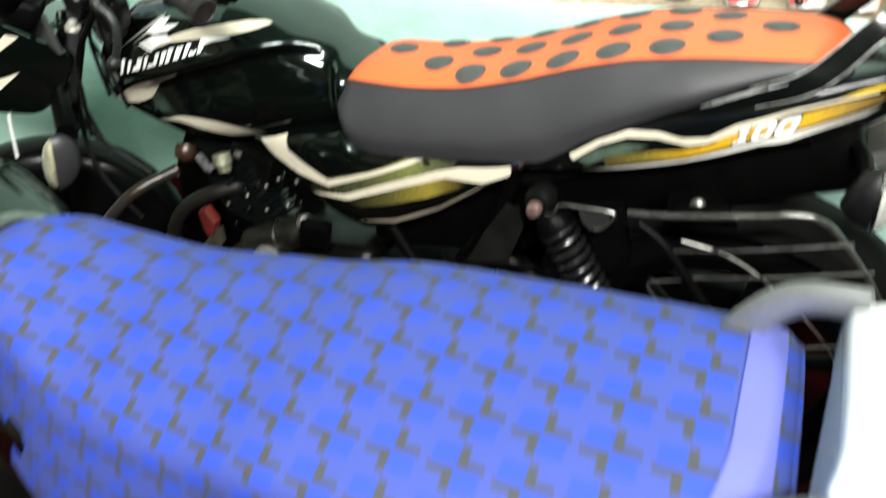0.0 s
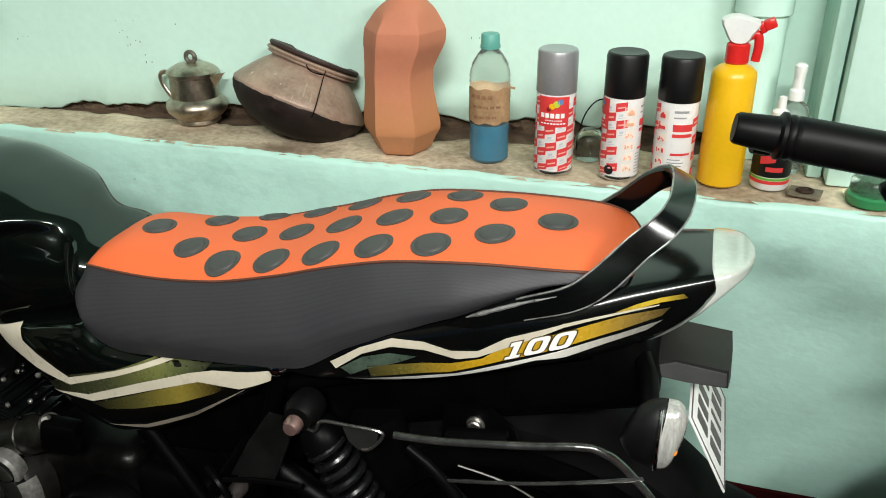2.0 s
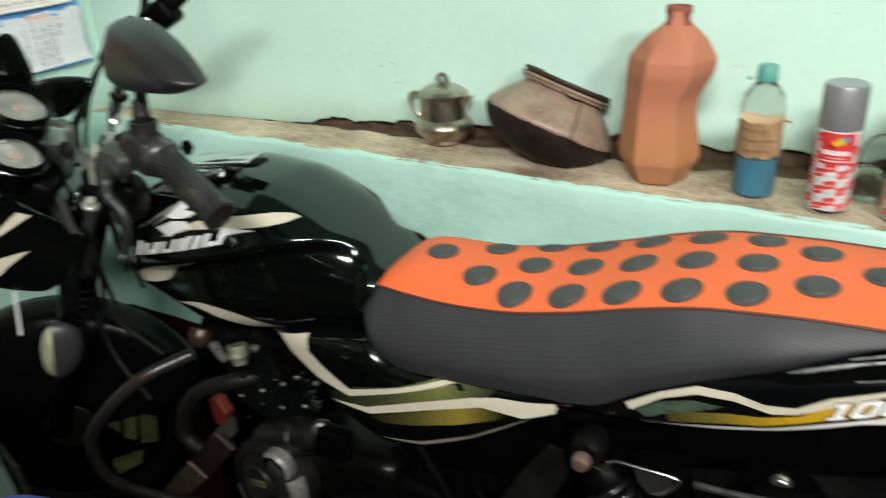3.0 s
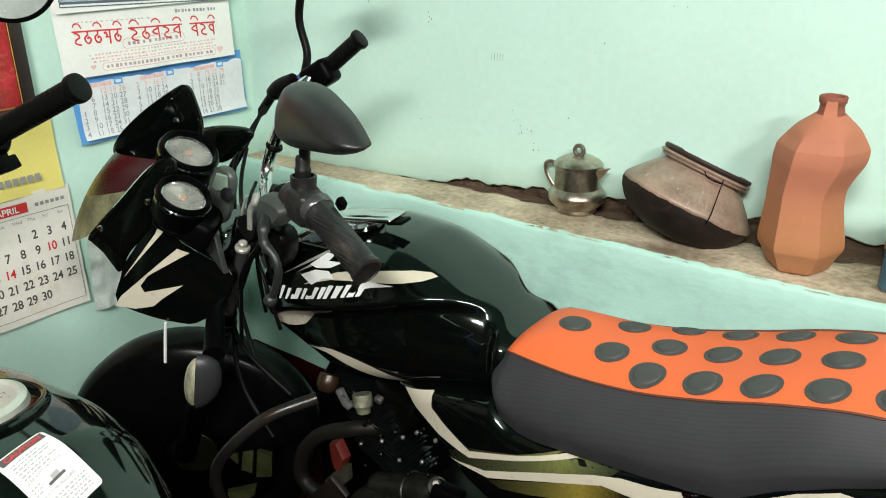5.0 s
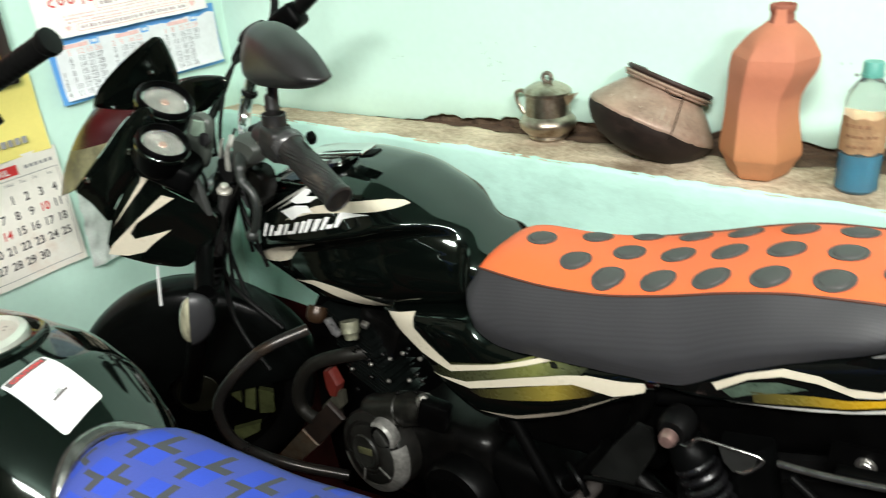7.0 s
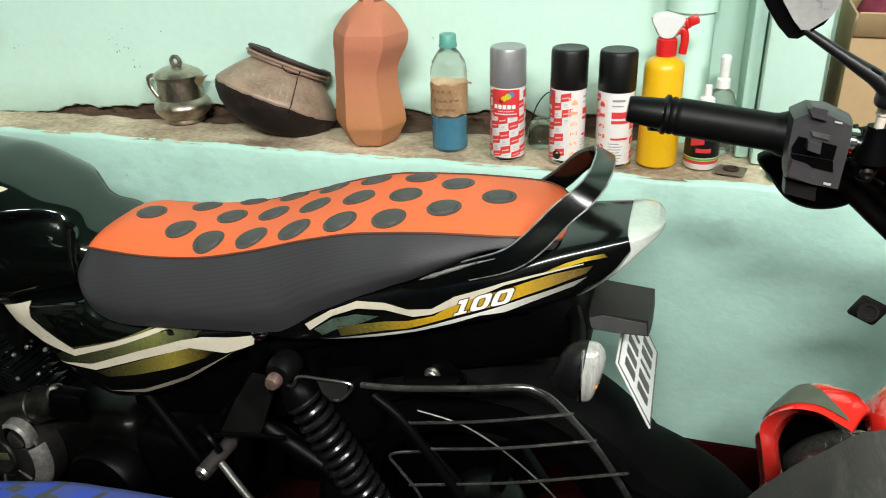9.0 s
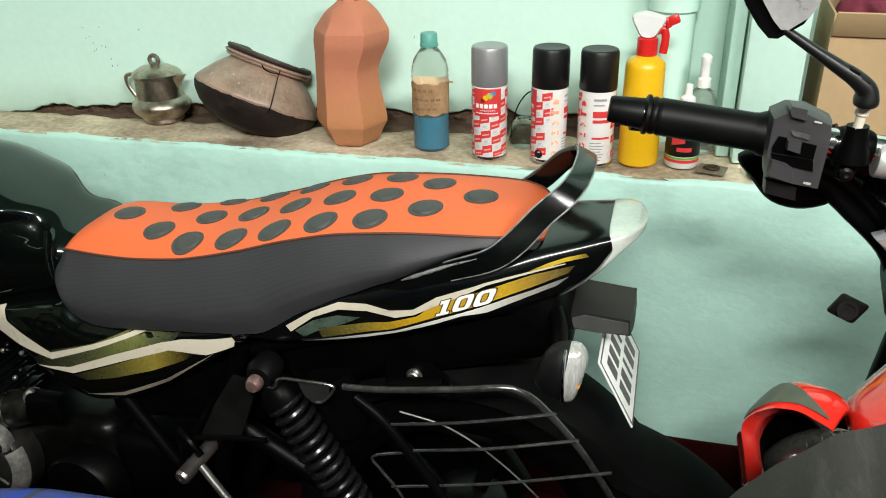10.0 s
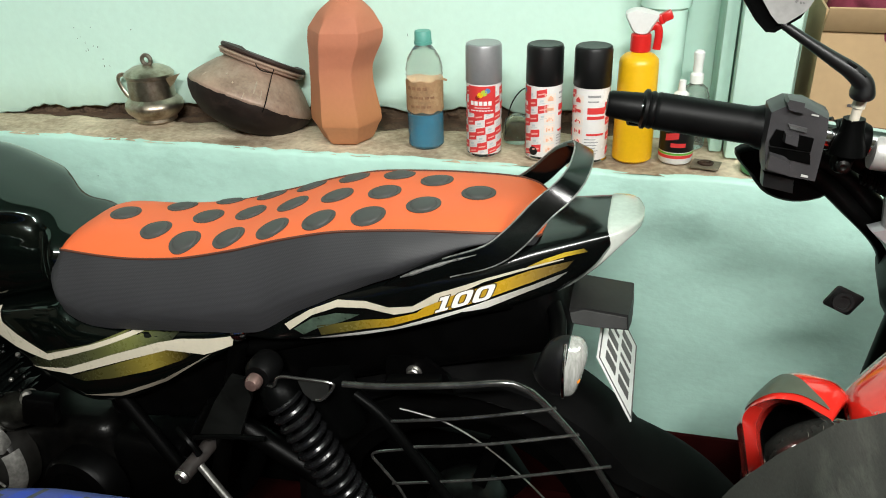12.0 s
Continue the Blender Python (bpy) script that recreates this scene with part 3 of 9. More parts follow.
def water_bottle(x, y):
    k = thing("water_bottle", (x, y, LEDGE), "clear plastic bottle half full of blue liquid, brown label", "bottle")
    at = Matrix.Translation((x, y, LEDGE))
    bm = bmesh.new()
    lathe(bm, [(0.0, 0.002), (0.030, 0.0), (0.0355, 0.006), (0.0355, 0.018), (0.0345, 0.021), (0.0355, 0.025), (0.0355, 0.036), (0.0345, 0.040), (0.0355, 0.044), (0.0355, 0.078), (0.0345, 0.082), (0.0355, 0.086), (0.0355, 0.142), (0.0365, 0.146), (0.0352, 0.151), (0.0365, 0.156), (0.0350, 0.161), (0.0348, 0.166), (0.0328, 0.170), (0.0322, 0.176), (0.0285, 0.183), (0.022, 0.193), (0.0145, 0.202), (0.0135, 0.206), (0.0135, 0.214)], 40, at)
    shell = part("shell", bm, clear_pet, k)
    shell.visible_shadow = False
    bm = bmesh.new()
    lathe(bm, [(0.0, 0.003), (0.029, 0.002), (0.0345, 0.007)] + [(0.0343 - 0.0012 * (q % 2), 0.012 + 0.0085 * q + 0.001 * math.sin(q * 2.1)) for q in range(7)] + [(0.0345, 0.071), (0.0, 0.071)], 40, at)
    part("liquid", bm, blue_liquid, k, "blue liquid")
    bm = bmesh.new()
    rings = []
    for j in range(7):
        rings.append([at @ Vector(((0.0364 + 0.0006 * math.sin(i * 1.7 + j)) * math.cos(a), (0.0364 + 0.0006 * math.sin(i * 1.7 + j)) * math.sin(a), 0.076 + 0.062 * j / 6 + 0.002 * math.sin(i * 0.9))) for i, a in [(i, 2 * math.pi * i / 48) for i in range(48)]])
    loft(bm, rings, caps=False)
    rbox(bm, (0.012, 0.001, 0.004), at @ pose(0.041, -0.004, 0.137, 0, 10, 0), 0)
    part("label", bm, kraft_label, k, "torn brown paper label")
    for j in range(3):
        bm = letters("", 0.01, lambda u, v: Vector((0, 0, 0)))
        for s in range(4 + j % 2):
            a0 = -2.2 + s * 0.30 + 0.1 * j
            rbox(bm, (0.008, 0.0006, 0.0045 if j else 0.006), at @ pose(0.0374 * math.cos(a0), 0.0374 * math.sin(a0), 0.125 - j * 0.018, 0, 0, math.degrees(a0) + 90), 0)
        part("print_line", bm, surf("faded_brown_print", (0.24, 0.12, 0.06), 0.8, var=0.4, scale=60), k)
    bm = bmesh.new()
    n = 40
    rings = []
    for z, r in ((0.2035, 0.0172), (0.2085, 0.0174), (0.2090, 0.0160), (0.2100, 0.0160), (0.2265, 0.0155), (0.2285, 0.014)):
        rings.append([at @ Vector(((r + (0.0005 if i % 2 else 0)) * math.cos(2 * math.pi * i / n), (r + (0.0005 if i % 2 else 0)) * math.sin(2 * math.pi * i / n), z)) for i in range(n)])
    loft(bm, rings)
    part("cap", bm, teal_plastic, k, "teal screw cap")
    return k


water_bottle(0.177, -0.053)

can_body = surf("printed_can_white", (0.78, 0.75, 0.73), 0.25, var=0.04, scale=20, bump=0.0, coat=0.3)
CAN_R = 0.0335
peach_ink = surf("pale_peach_print", (0.80, 0.67, 0.58), 0.4)


def on_can(x, y, r):
    """Maps (angle in degrees, height) to a can's skin; 0 degrees faces the room."""
    def place(a, z):
        t = radians(a - 90)
        return Vector((x + r * math.cos(t), y + r * math.sin(t), LEDGE + z))
    return place


def patch(place, a0, a1, z0, z1, slant=0.0):
    bm = bmesh.new()
    n = max(2, int(abs(a1 - a0) / 6) + 1)
    rows = [[place(a0 + (a1 - a0) * i / n, z0 + (z1 - z0) * k + slant * (i / n)) for k in (0, 1)] for i in range(n + 1)]
    loft(bm, rows, closed=False)
    return bm


def spray_can(x, y, turn, cap_mat, label, panel):
    """A spray paint can with a checked red and white print; turn: degrees by which its front looks to the right."""
    k = thing("spray_can", (x, y, LEDGE), label, "spray can", "spray cans on the ledge")
    at = Matrix.Translation((x, y, LEDGE))
    bm = bmesh.new()
    lathe(bm, [(0.0, 0.004), (0.028, 0.0), (0.0325, 0.001), (0.034, 0.004), (0.0325, 0.007), (CAN_R, 0.009), (CAN_R, 0.140), (0.032, 0.146), (0.0, 0.146)], 48, at)
    part("body", bm, can_body, k)
    bm = bmesh.new()
    lathe(bm, [(0.0340, 0.143), (0.0345, 0.144), (0.0342, 0.208), (0.0325, 0.2135), (0.0300, 0.2150), (0.027, 0.2145), (0.0, 0.2145)], 48, at)
    part("cap", bm, cap_mat, k)
    bm = bmesh.new()
    lathe(bm, [(0.0325, 0.0), (0.0346, 0.002), (0.0346, 0.005), (0.0335, 0.0075)], 48, at)
    part("base_ring", bm, chrome, k)
    skin = on_can(x, y, CAN_R + 0.0005)
    # checks that climb round the can
    bm = bmesh.new()
    bars = bmesh.new()
    faint = bmesh.new()
    for c in range(11):
        for r in range(10):
            a0 = -180 + c * (360 / 11) + turn - r * 2.5
            z0 = 0.004 + r * 0.0146 - (0.0040 if c % 2 else 0.0)
            rel = (a0 - turn + 16 + 180) % 360 - 180
            if (-36 < rel < 28 and z0 > 0.090) or 86 < rel < 210 or rel < -150 or z0 + 0.0146 > 0.1415:
                continue
            h = 0.0145 - max(0.0, 0.0078 - z0)
            z0 = max(z0, 0.0078)
            if (r + c) % 2 == 0:
                add_bm(bm, patch(skin, a0, a0 + 32.4, z0, z0 + h, 0.0038))
                add_bm(bars, patch(on_can(x, y, CAN_R + 0.0009), a0 + 5, a0 + 27, z0 + h * 0.40, z0 + h * 0.58, 0.0026))
            else:
                add_bm(faint, patch(skin, a0 + 8, a0 + 20, z0 + h * 0.48, z0 + h * 0.76, 0.0014))
                add_bm(faint, patch(skin, a0 + 6, a0 + 26, z0 + h * 0.26, z0 + h * 0.34, 0.0022))
    tagged(part("check_pattern", bm, red_ink, k), kind="stuff")
    tagged(part("check_mark_pattern", bars, pink_ink, k), kind="stuff")
    tagged(part("faint_pattern", faint, surf("faint_grey_print", (0.50, 0.54, 0.56), 0.4), k), kind="stuff")
    # front panel with plain marks
    part("front_panel", patch(on_can(x, y, CAN_R + 0.0012), turn - 50, turn + 42, 0.088, 0.1405), red_ink, k)
    top = on_can(x, y, CAN_R + 0.0016)
    bm = bmesh.new()
    for i in range(5):
        add_bm(bm, patch(top, turn - 41 + i * 14.5, turn - 41 + i * 14.5 + 11, 0.1040, 0.1120))
    tagged(part("wordmark", bm, white_decal, k), kind="stuff")
    bm = bmesh.new()
    for i in range(8):
        add_bm(bm, patch(top, turn - 26 + i * 6.2, turn - 22.5 + i * 6.2, 0.0985, 0.1005))
        add_bm(bm, patch(top, turn - 40 + i * 9.2, turn - 33 + i * 9.2, 0.0930, 0.0952))
    tagged(part("small_print", bm, white_decal, k), kind="stuff")
    for j, (da, dz, rr, mt) in enumerate(((-8, 0.124, 0.0052, yellow_plastic), (4, 0.128, 0.0058, surf("lime_print", (0.45, 0.55, 0.05), 0.4)), (15, 0.132, 0.0050, surf("blue_ball_print", (0.10, 0.22, 0.45), 0.4)), (-17, 0.119, 0.004, surf("dark_red_print", (0.25, 0.01, 0.01), 0.4)))):
        bm = bmesh.new()
        ctr = on_can(x, y, CAN_R + 0.0020)
        f = [bm.verts.new(ctr(turn + da + math.degrees(rr * math.cos(a) / CAN_R), dz + rr * math.sin(a))) for a in [2 * math.pi * i / 16 for i in range(16)]]
        bm.faces.new(f)
        part("colour_ball", bm, mt, k)
    # the pictogram column and the writing beside it
    icon = bmesh.new()
    pale = bmesh.new()
    for i in range(6):
        z0 = 0.016 + i * 0.0195
        for a0, a1, b0, b1 in ((88, 124, 0, 0.0012), (88, 124, 0.0148, 0.016), (88, 90, 0, 0.016), (122, 124, 0, 0.016)):
            add_bm(pale, patch(skin, turn + a0, turn + a1, z0 + b0, z0 + b1))
        add_bm(pale, patch(skin, turn + 92, turn + 120, z0 + 0.0025, z0 + 0.0138))
        if i == 5:
            for a0, a1, b0, b1 in ((97, 115, 0.003, 0.008), (99, 113, 0.008, 0.0105), (103, 109, 0.0105, 0.0125)):
                add_bm(icon, patch(top, turn + a0, turn + a1, z0 + b0, z0 + b1))
        elif i == 4:
            add_bm(icon, patch(top, turn + 94, turn + 117, z0 + 0.004, z0 + 0.0095))
        else:
            for q in range(4):
                add_bm(icon, patch(top, turn + 95 + 6 * q, turn + 98.5 + 6 * q + 2 * ((i + q) % 2), z0 + 0.003 + 0.002 * ((i * 3 + q) % 3), z0 + 0.007 + 0.0018 * ((i + 2 * q) % 3)))
    tagged(part("pictogram_field", pale, peach_ink, k), kind="stuff")
    tagged(part("pictogram_print", icon, red_ink if panel == "list" else orange_ink, k), kind="stuff")
    for z0, h in ((0.096, 0.012), (0.086, 0.006), (0.055, 0.004)):
        part("heading", patch(skin, turn + 138, turn + 196, z0, z0 + h), red_ink, k)
    text = bmesh.new()
    for i in range(9):
        z0 = 0.014 + i * 0.0055
        if abs(z0 - 0.055) > 0.006:
            add_bm(text, patch(skin, turn + 132, turn + 168 + 14 * ((i * 7) % 3) / 3, z0, z0 + 0.0016))
    add_bm(text, patch(skin, turn + 138, turn + 178, 0.127, 0.131))
    add_bm(text, patch(skin, turn + 138, turn + 172, 0.118, 0.1205))
    tagged(part("print_line", text, grey_ink, k), kind="stuff")
    return k


spray_can(0.300, -0.075, 8, silver_paint, "spray paint can with a silver cap and red and white checks", "front")
c2 = spray_can(0.414, -0.069, -78, matt_black, "spray paint can with a black cap, its red panel turned aside", "front")
dot = on_can(0.414, -0.069, CAN_R + 0.0012)
bm = bmesh.new()
bm.faces.new([bm.verts.new(dot(-24 + math.degrees(0.0085 * math.cos(a) / CAN_R), 0.0185 + 0.0085 * math.sin(a))) for a in [2 * math.pi * i / 20 for i in range(20)]])
part("colour_dot", bm, matt_black, c2)
spray_can(0.502, -0.071, -144, matt_black, "spray paint can with a black cap, its list of uses showing", "list")


def trigger_bottle(x, y):
    k = thing("trigger_bottle", (x, y, LEDGE), "yellow plastic spray bottle with a red and clear trigger head", "spray bottle")
    at = Matrix.Translation((x, y, LEDGE))
    bm = bmesh.new()
    lathe(bm, [(0.0, 0.003), (0.032, 0.0), (0.0365, 0.004), (0.037, 0.010), (0.0355, 0.182), (0.034, 0.190), (0.027, 0.197), (0.016, 0.202), (0.015, 0.208), (0.0, 0.208)], 44, at)
    part("body", bm, yellow_plastic, k)
    bm = bmesh.new()
    lathe(bm, [(0.0165, 0.203), (0.0185, 0.205), (0.0180, 0.232), (0.016, 0.234), (0.0, 0.234)], 28, at)
    part("collar", bm, red_plastic, k)
    bm = bmesh.new()
    prism(bm, [(p.x, p.z) for p in spline([(x - 0.030, 0, 0.950), (x - 0.024, 0, 0.932), (x - 0.012, 0, 0.914), (x + 0.010, 0, 0.913), (x + 0.022, 0, 0.930), (x + 0.030, 0, 0.946), (x + 0.016, 0, 0.953), (x - 0.010, 0, 0.958)], 3, closed=True)], y - 0.012, y + 0.012, 0.004)
    part("pump_head", bm, surf("frosted_plastic", (0.72, 0.72, 0.70), 0.4, var=0.05), k, "frosted pump head")
    bm = bmesh.new()
    rbox(bm, (0.018, 0.018, 0.016), at @ pose(0.042, 0, 0.266, 0, -25, 0), 0.003)
    rbox(bm, (0.010, 0.014, 0.018), at @ pose(0.032, 0, 0.260, 0, -25, 0), 0.003)
    part("nozzle", bm, red_plastic, k)
    bm = bmesh.new()
    tube(bm, spline([at @ Vector(p) for p in ((0.002, 0, 0.236), (0.014, 0, 0.246), (0.026, 0, 0.248), (0.030, 0, 0.232), (0.028, 0, 0.207))], 6), [0.008] * 10 + [0.007] * 15, 10, 0.8, up=(0, 1, 0))
    part("trigger", bm, red_plastic, k)
    return k


trigger_bottle(0.582, -0.055)


def small_bottle(x, y):
    k = thing("polish_bottle", (x, y, LEDGE), "small white bottle with a black and red label and white cap", "bottle")
    at = Matrix.Translation((x, y, LEDGE))
    bm = bmesh.new()
    lathe(bm, [(0.0, 0.001), (0.028, 0.0), (0.031, 0.004), (0.031, 0.082), (0.028, 0.094), (0.018, 0.106), (0.013, 0.110), (0.0, 0.110)], 36, at)
    part("body", bm, white_plastic, k)
    bm = bmesh.new()
    lathe(bm, [(0.0135, 0.106), (0.0145, 0.108), (0.0135, 0.128), (0.007, 0.133), (0.006, 0.152), (0.0, 0.154)], 24, at)
    part("cap", bm, white_plastic, k)
    skin = on_can(x, y, 0.0314)
    part("label_field", patch(skin, -110, 110, 0.024, 0.080), matt_black, k, "black printed label")
    part("label_stripe", patch(skin, -110, 110, 0.012, 0.018), red_ink, k)
    part("label_edge", patch(skin, -110, 110, 0.0185, 0.0225), surf("green_print", (0.15, 0.45, 0.05), 0.4), k)
    bm = bmesh.new()
    s2 = on_can(x, y, 0.0318)
    add_bm(bm, patch(s2, -40, 5, 0.045, 0.058, 0.006))
    add_bm(bm, patch(s2, -20, 30, 0.034, 0.042))
    part("label_mark", bm, red_ink, k)
    return k


small_bottle(0.662, -0.050)
k = thing("mist_bottle", (0.690, 0.035, LEDGE), "small clear mist bottle with a white nozzle", "spray bottle")
at = Matrix.Translation((0.690, 0.035, LEDGE))
bm = bmesh.new()
lathe(bm, [(0.0, 0.002), (0.025, 0.0), (0.027, 0.004), (0.027, 0.100), (0.022, 0.116), (0.012, 0.124), (0.011, 0.130), (0.0, 0.130)], 32, at)
ob = part("body", bm, clear_pet, k)
ob.visible_shadow = False
part("label", patch(on_can(0.690, 0.035, 0.0274), -120, 120, 0.04, 0.085), white_decal, k)
bm = bmesh.new()
lathe(bm, [(0.0125, 0.126), (0.0125, 0.142), (0.009, 0.146), (0.009, 0.170), (0.010, 0.172), (0.010, 0.184), (0.006, 0.188), (0.0, 0.188)], 24, at)
part("nozzle", bm, white_plastic, k)

k = thing("glass_jar", (0.352, 0.005, LEDGE), "small upturned glass jar in a wire loop", "jar")
at = Matrix.Translation((0.352, 0.005, LEDGE))
bm = bmesh.new()
lathe(bm, [(0.0, 0.001), (0.026, 0.0), (0.029, 0.006), (0.029, 0.030), (0.024, 0.046), (0.013, 0.054), (0.0, 0.056)], 32, at)
part("shell", bm, glass_like("thick_glass", (0.75, 0.82, 0.78), 0.06), k)
bm = bmesh.new()
tube(bm, spline([(0.332, -0.02, 0.700), (0.335, 0.02, 0.745), (0.350, 0.05, 0.770), (0.372, 0.055, 0.778), (0.392, 0.05, 0.775)], 6), 0.0014, 6)
part("wire_loop", bm, frame_black, k)

k = thing("latch_plate", (0.717, -0.08, LEDGE), "rusty metal latch plate lying on the ledge", "scrap metal")
bm = bmesh.new()
rbox(bm, (0.050, 0.036, 0.004), pose(0.717, -0.082, LEDGE + 0.005, 4, 0, -14), 0.001)
part("plate", bm, surf("grey_rusted_plate", (0.20, 0.17, 0.12), 0.6, metal=0.4, var=0.3, scale=40), k)
bm = bmesh.new()
ring = [Vector((0.717 + 0.011 * math.cos(a), -0.082 + 0.009 * math.sin(a), LEDGE + 0.009)) for a in [2 * math.pi * i / 16 for i in range(17)]]
tube(bm, ring, 0.003, 8)
rbox(bm, (0.022, 0.006, 0.005), pose(0.712, -0.084, LEDGE + 0.010, 0, 8, 30), 0.001)
part("ring", bm, rusty, k)

k = thing("green_lid_jar", (0.815, -0.082, LEDGE), "glass jar lying low with a green lid", "jar")
at = Matrix.Translation((0.815, -0.082, LEDGE))
bm = bmesh.new()
lathe(bm, [(0.0, 0.0), (0.036, 0.0), (0.038, 0.003), (0.038, 0.014), (0.034, 0.017), (0.0, 0.017)], 32, at)
part("lid", bm, surf("green_tin_lid", (0.03, 0.22, 0.08), 0.35), k)
bm = bmesh.new()
lathe(bm, [(0.033, 0.017), (0.035, 0.020), (0.035, 0.036), (0.030, 0.042), (0.0, 0.043)], 32, at)
part("shell", bm, clear_pet, k).visible_shadow = False

# cardboard box with cloth, further along the ledge
k = thing("cardboard_box", (1.10, 0.02, LEDGE), "brown cardboard box with faded print, standing on the ledge", "box")
bm = bmesh.new()
m = pose(1.085, 0.055, LEDGE + 0.142, 0, 0, -3)
loft(bm, [[m @ Vector((sx * a, sy * b, z)) for a, b in ((-1, -1), (1, -1), (1, 1), (-1, 1))] for sx, sy, z in ((0.200, 0.120, -0.140), (0.202, 0.122, -0.05), (0.201, 0.121, 0.05), (0.200, 0.120, 0.140), (0.196, 0.116, 0.140), (0.196, 0.116, -0.134))])
part("carton", bm, cardboard, k)
bm = bmesh.new()
rbox(bm, (0.40, 0.05, 0.004), m @ pose(0, -0.138, 0.127, -58, 0, 0), 0.001)
part("flap", bm, cardboard, k)
for px, pz, w, h in ((-0.005, 0.005, 0.010, 0.035), (0.012, 0.005, 0.010, 0.035), (0.03, 0.005, 0.008, 0.035), (-0.13, -0.02, 0.02, 0.005)):
    bm = bmesh.new()
    rbox(bm, (w, 0.001, h), m @ Matrix.Translation((px, -0.1238, pz)), 0)
    part("print_mark", bm, dark_ink, k)
k = thing("cloth_bundle", (1.085, 0.05, 0.96), "crumpled maroon cloth heaped in the open box", "cloth")
bm = bmesh.new()
bmesh.ops.create_icosphere(bm, subdivisions=5, radius=1.0, matrix=Matrix.Translation((1.085, 0.05, 0.945)) @ Matrix.Diagonal((0.19, 0.11, 0.12, 1)))
for v in bm.verts:
    q = v.co * 9
    v.co += (v.co - Vector((1.085, 0.05, 0.945))).normalized() * (0.030 * noise.noise(q) + 0.016 * abs(noise.noise(q * 2.3)))
    v.co.z = max(v.co.z, 0.86)
part("folds", bm, maroon_cloth, k, smooth=60)

# ---- the black motorcycle with the orange seat, parallel to the wall ----
YB = -0.541


class Body:
    """A moulded body along x: half width, bottom and top for each x, rounded by the power n; near(x, z) is its skin on the room's side."""

    def __init__(self, width, bottom, top, n=2.6, shape=None, yc=YB):
        self.width, self.bottom, self.top, self.n, self.shape, self.yc = func(width), func(bottom), func(top), n, shape, yc

    def half(self, x, z):
        z0, z1 = self.bottom(x), self.top(x)
        s = min(1.0, abs((z - (z0 + z1) / 2) / max((z1 - z0) / 2, 1e-4)))
        w = self.width(x) * max(0.0, 1 - s ** self.n) ** (1 / self.n)
        return w + (self.shape(x, z) * min(1, w / 0.06) if self.shape else 0)

    def near(self, x, z, lift=0.0012):
        z0, z1 = self.bottom(x), self.top(x)
        return self.yc - self.half(x, min(max(z, z0 + 0.04 * (z1 - z0)), z1 - 0.04 * (z1 - z0))) - lift

    def mesh(self, bm, xs, k=14):
        rings = []
        for x in xs:
            z0, z1 = self.bottom(x), self.top(x)
            left, right = [], []
            for i in range(k + 1):
                s = -math.cos(math.pi * i / k)
                z = (z0 + z1) / 2 + s * (z1 - z0) / 2
                h = self.half(x, z)
                left.append(Vector((x, self.yc - max(h, 0.001), z)))
                right.append(Vector((x, self.yc + max(h, 0.001), z)))
            rings.append(left + right[::-1])
        return loft(bm, rings)


bike = thing("motorcycle", (-0.30, YB, FLOOR), "black motorcycle with gold stripes and a spotted orange seat cover", "motorcycle", "parked motorcycles")

# tank: a knee hollow under a sharp crease
crease = func([(-0.78, 0.605), (-0.67, 0.652), (-0.61, 0.669), (-0.489, 0.706), (-0.454, 0.716), (-0.413, 0.729), (-0.347, 0.738), (-0.30, 0.735), (-0.24, 0.726)])


def knee(x, z):
    """A hollow for the knee, its rim rounded at the upper rear corner."""
    da, db = crease(x) - z, 0.9 * (-0.268 - x)
    if min(da, db) < -0.06:
        return 0.0
    d = -math.log(math.exp(-70 * da) + math.exp(-70 * db)) / 70
    a = min(1, max(0, (d + 0.006) / 0.030))
    fade = min(1, max(0, (x + 0.76) / 0.10))
    lip = 0.0028 * math.exp(-((d + 0.004) / 0.014) ** 2)
    return (lip - 0.028 * a * a * (3 - 2 * a) * max(0, 1 - max(0, da - 0.05) / 0.16)) * fade


tank = Body([(-0.79, 0.085), (-0.74, 0.118), (-0.66, 0.138), (-0.56, 0.146), (-0.44, 0.139), (-0.35, 0.121), (-0.28, 0.100), (-0.235, 0.082)],
            [(-0.79, 0.588), (-0.74, 0.558), (-0.70, 0.540), (-0.66, 0.524), (-0.60, 0.514), (-0.50, 0.531), (-0.40, 0.557), (-0.30, 0.582), (-0.235, 0.606)],
            [(-0.79, 0.690), (-0.74, 0.745), (-0.66, 0.788), (-0.56, 0.804), (-0.47, 0.799), (-0.40, 0.778), (-0.33, 0.746), (-0.275, 0.713), (-0.235, 0.690)], 2.7, knee)
bm = bmesh.new()
tank.mesh(bm, steps(-0.79, -0.235, 90), 84)
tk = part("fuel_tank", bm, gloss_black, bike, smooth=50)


def film(name, outline, body, material, parent, smooth_line=0, lift=0.0020, label=""):
    return part(name, sheet_on(outline, lambda x, z: body.near(x, z, lift - (0.0009 if name == "fade" else 0)), 0.012, smooth_line), material, parent, label, recalc=False)


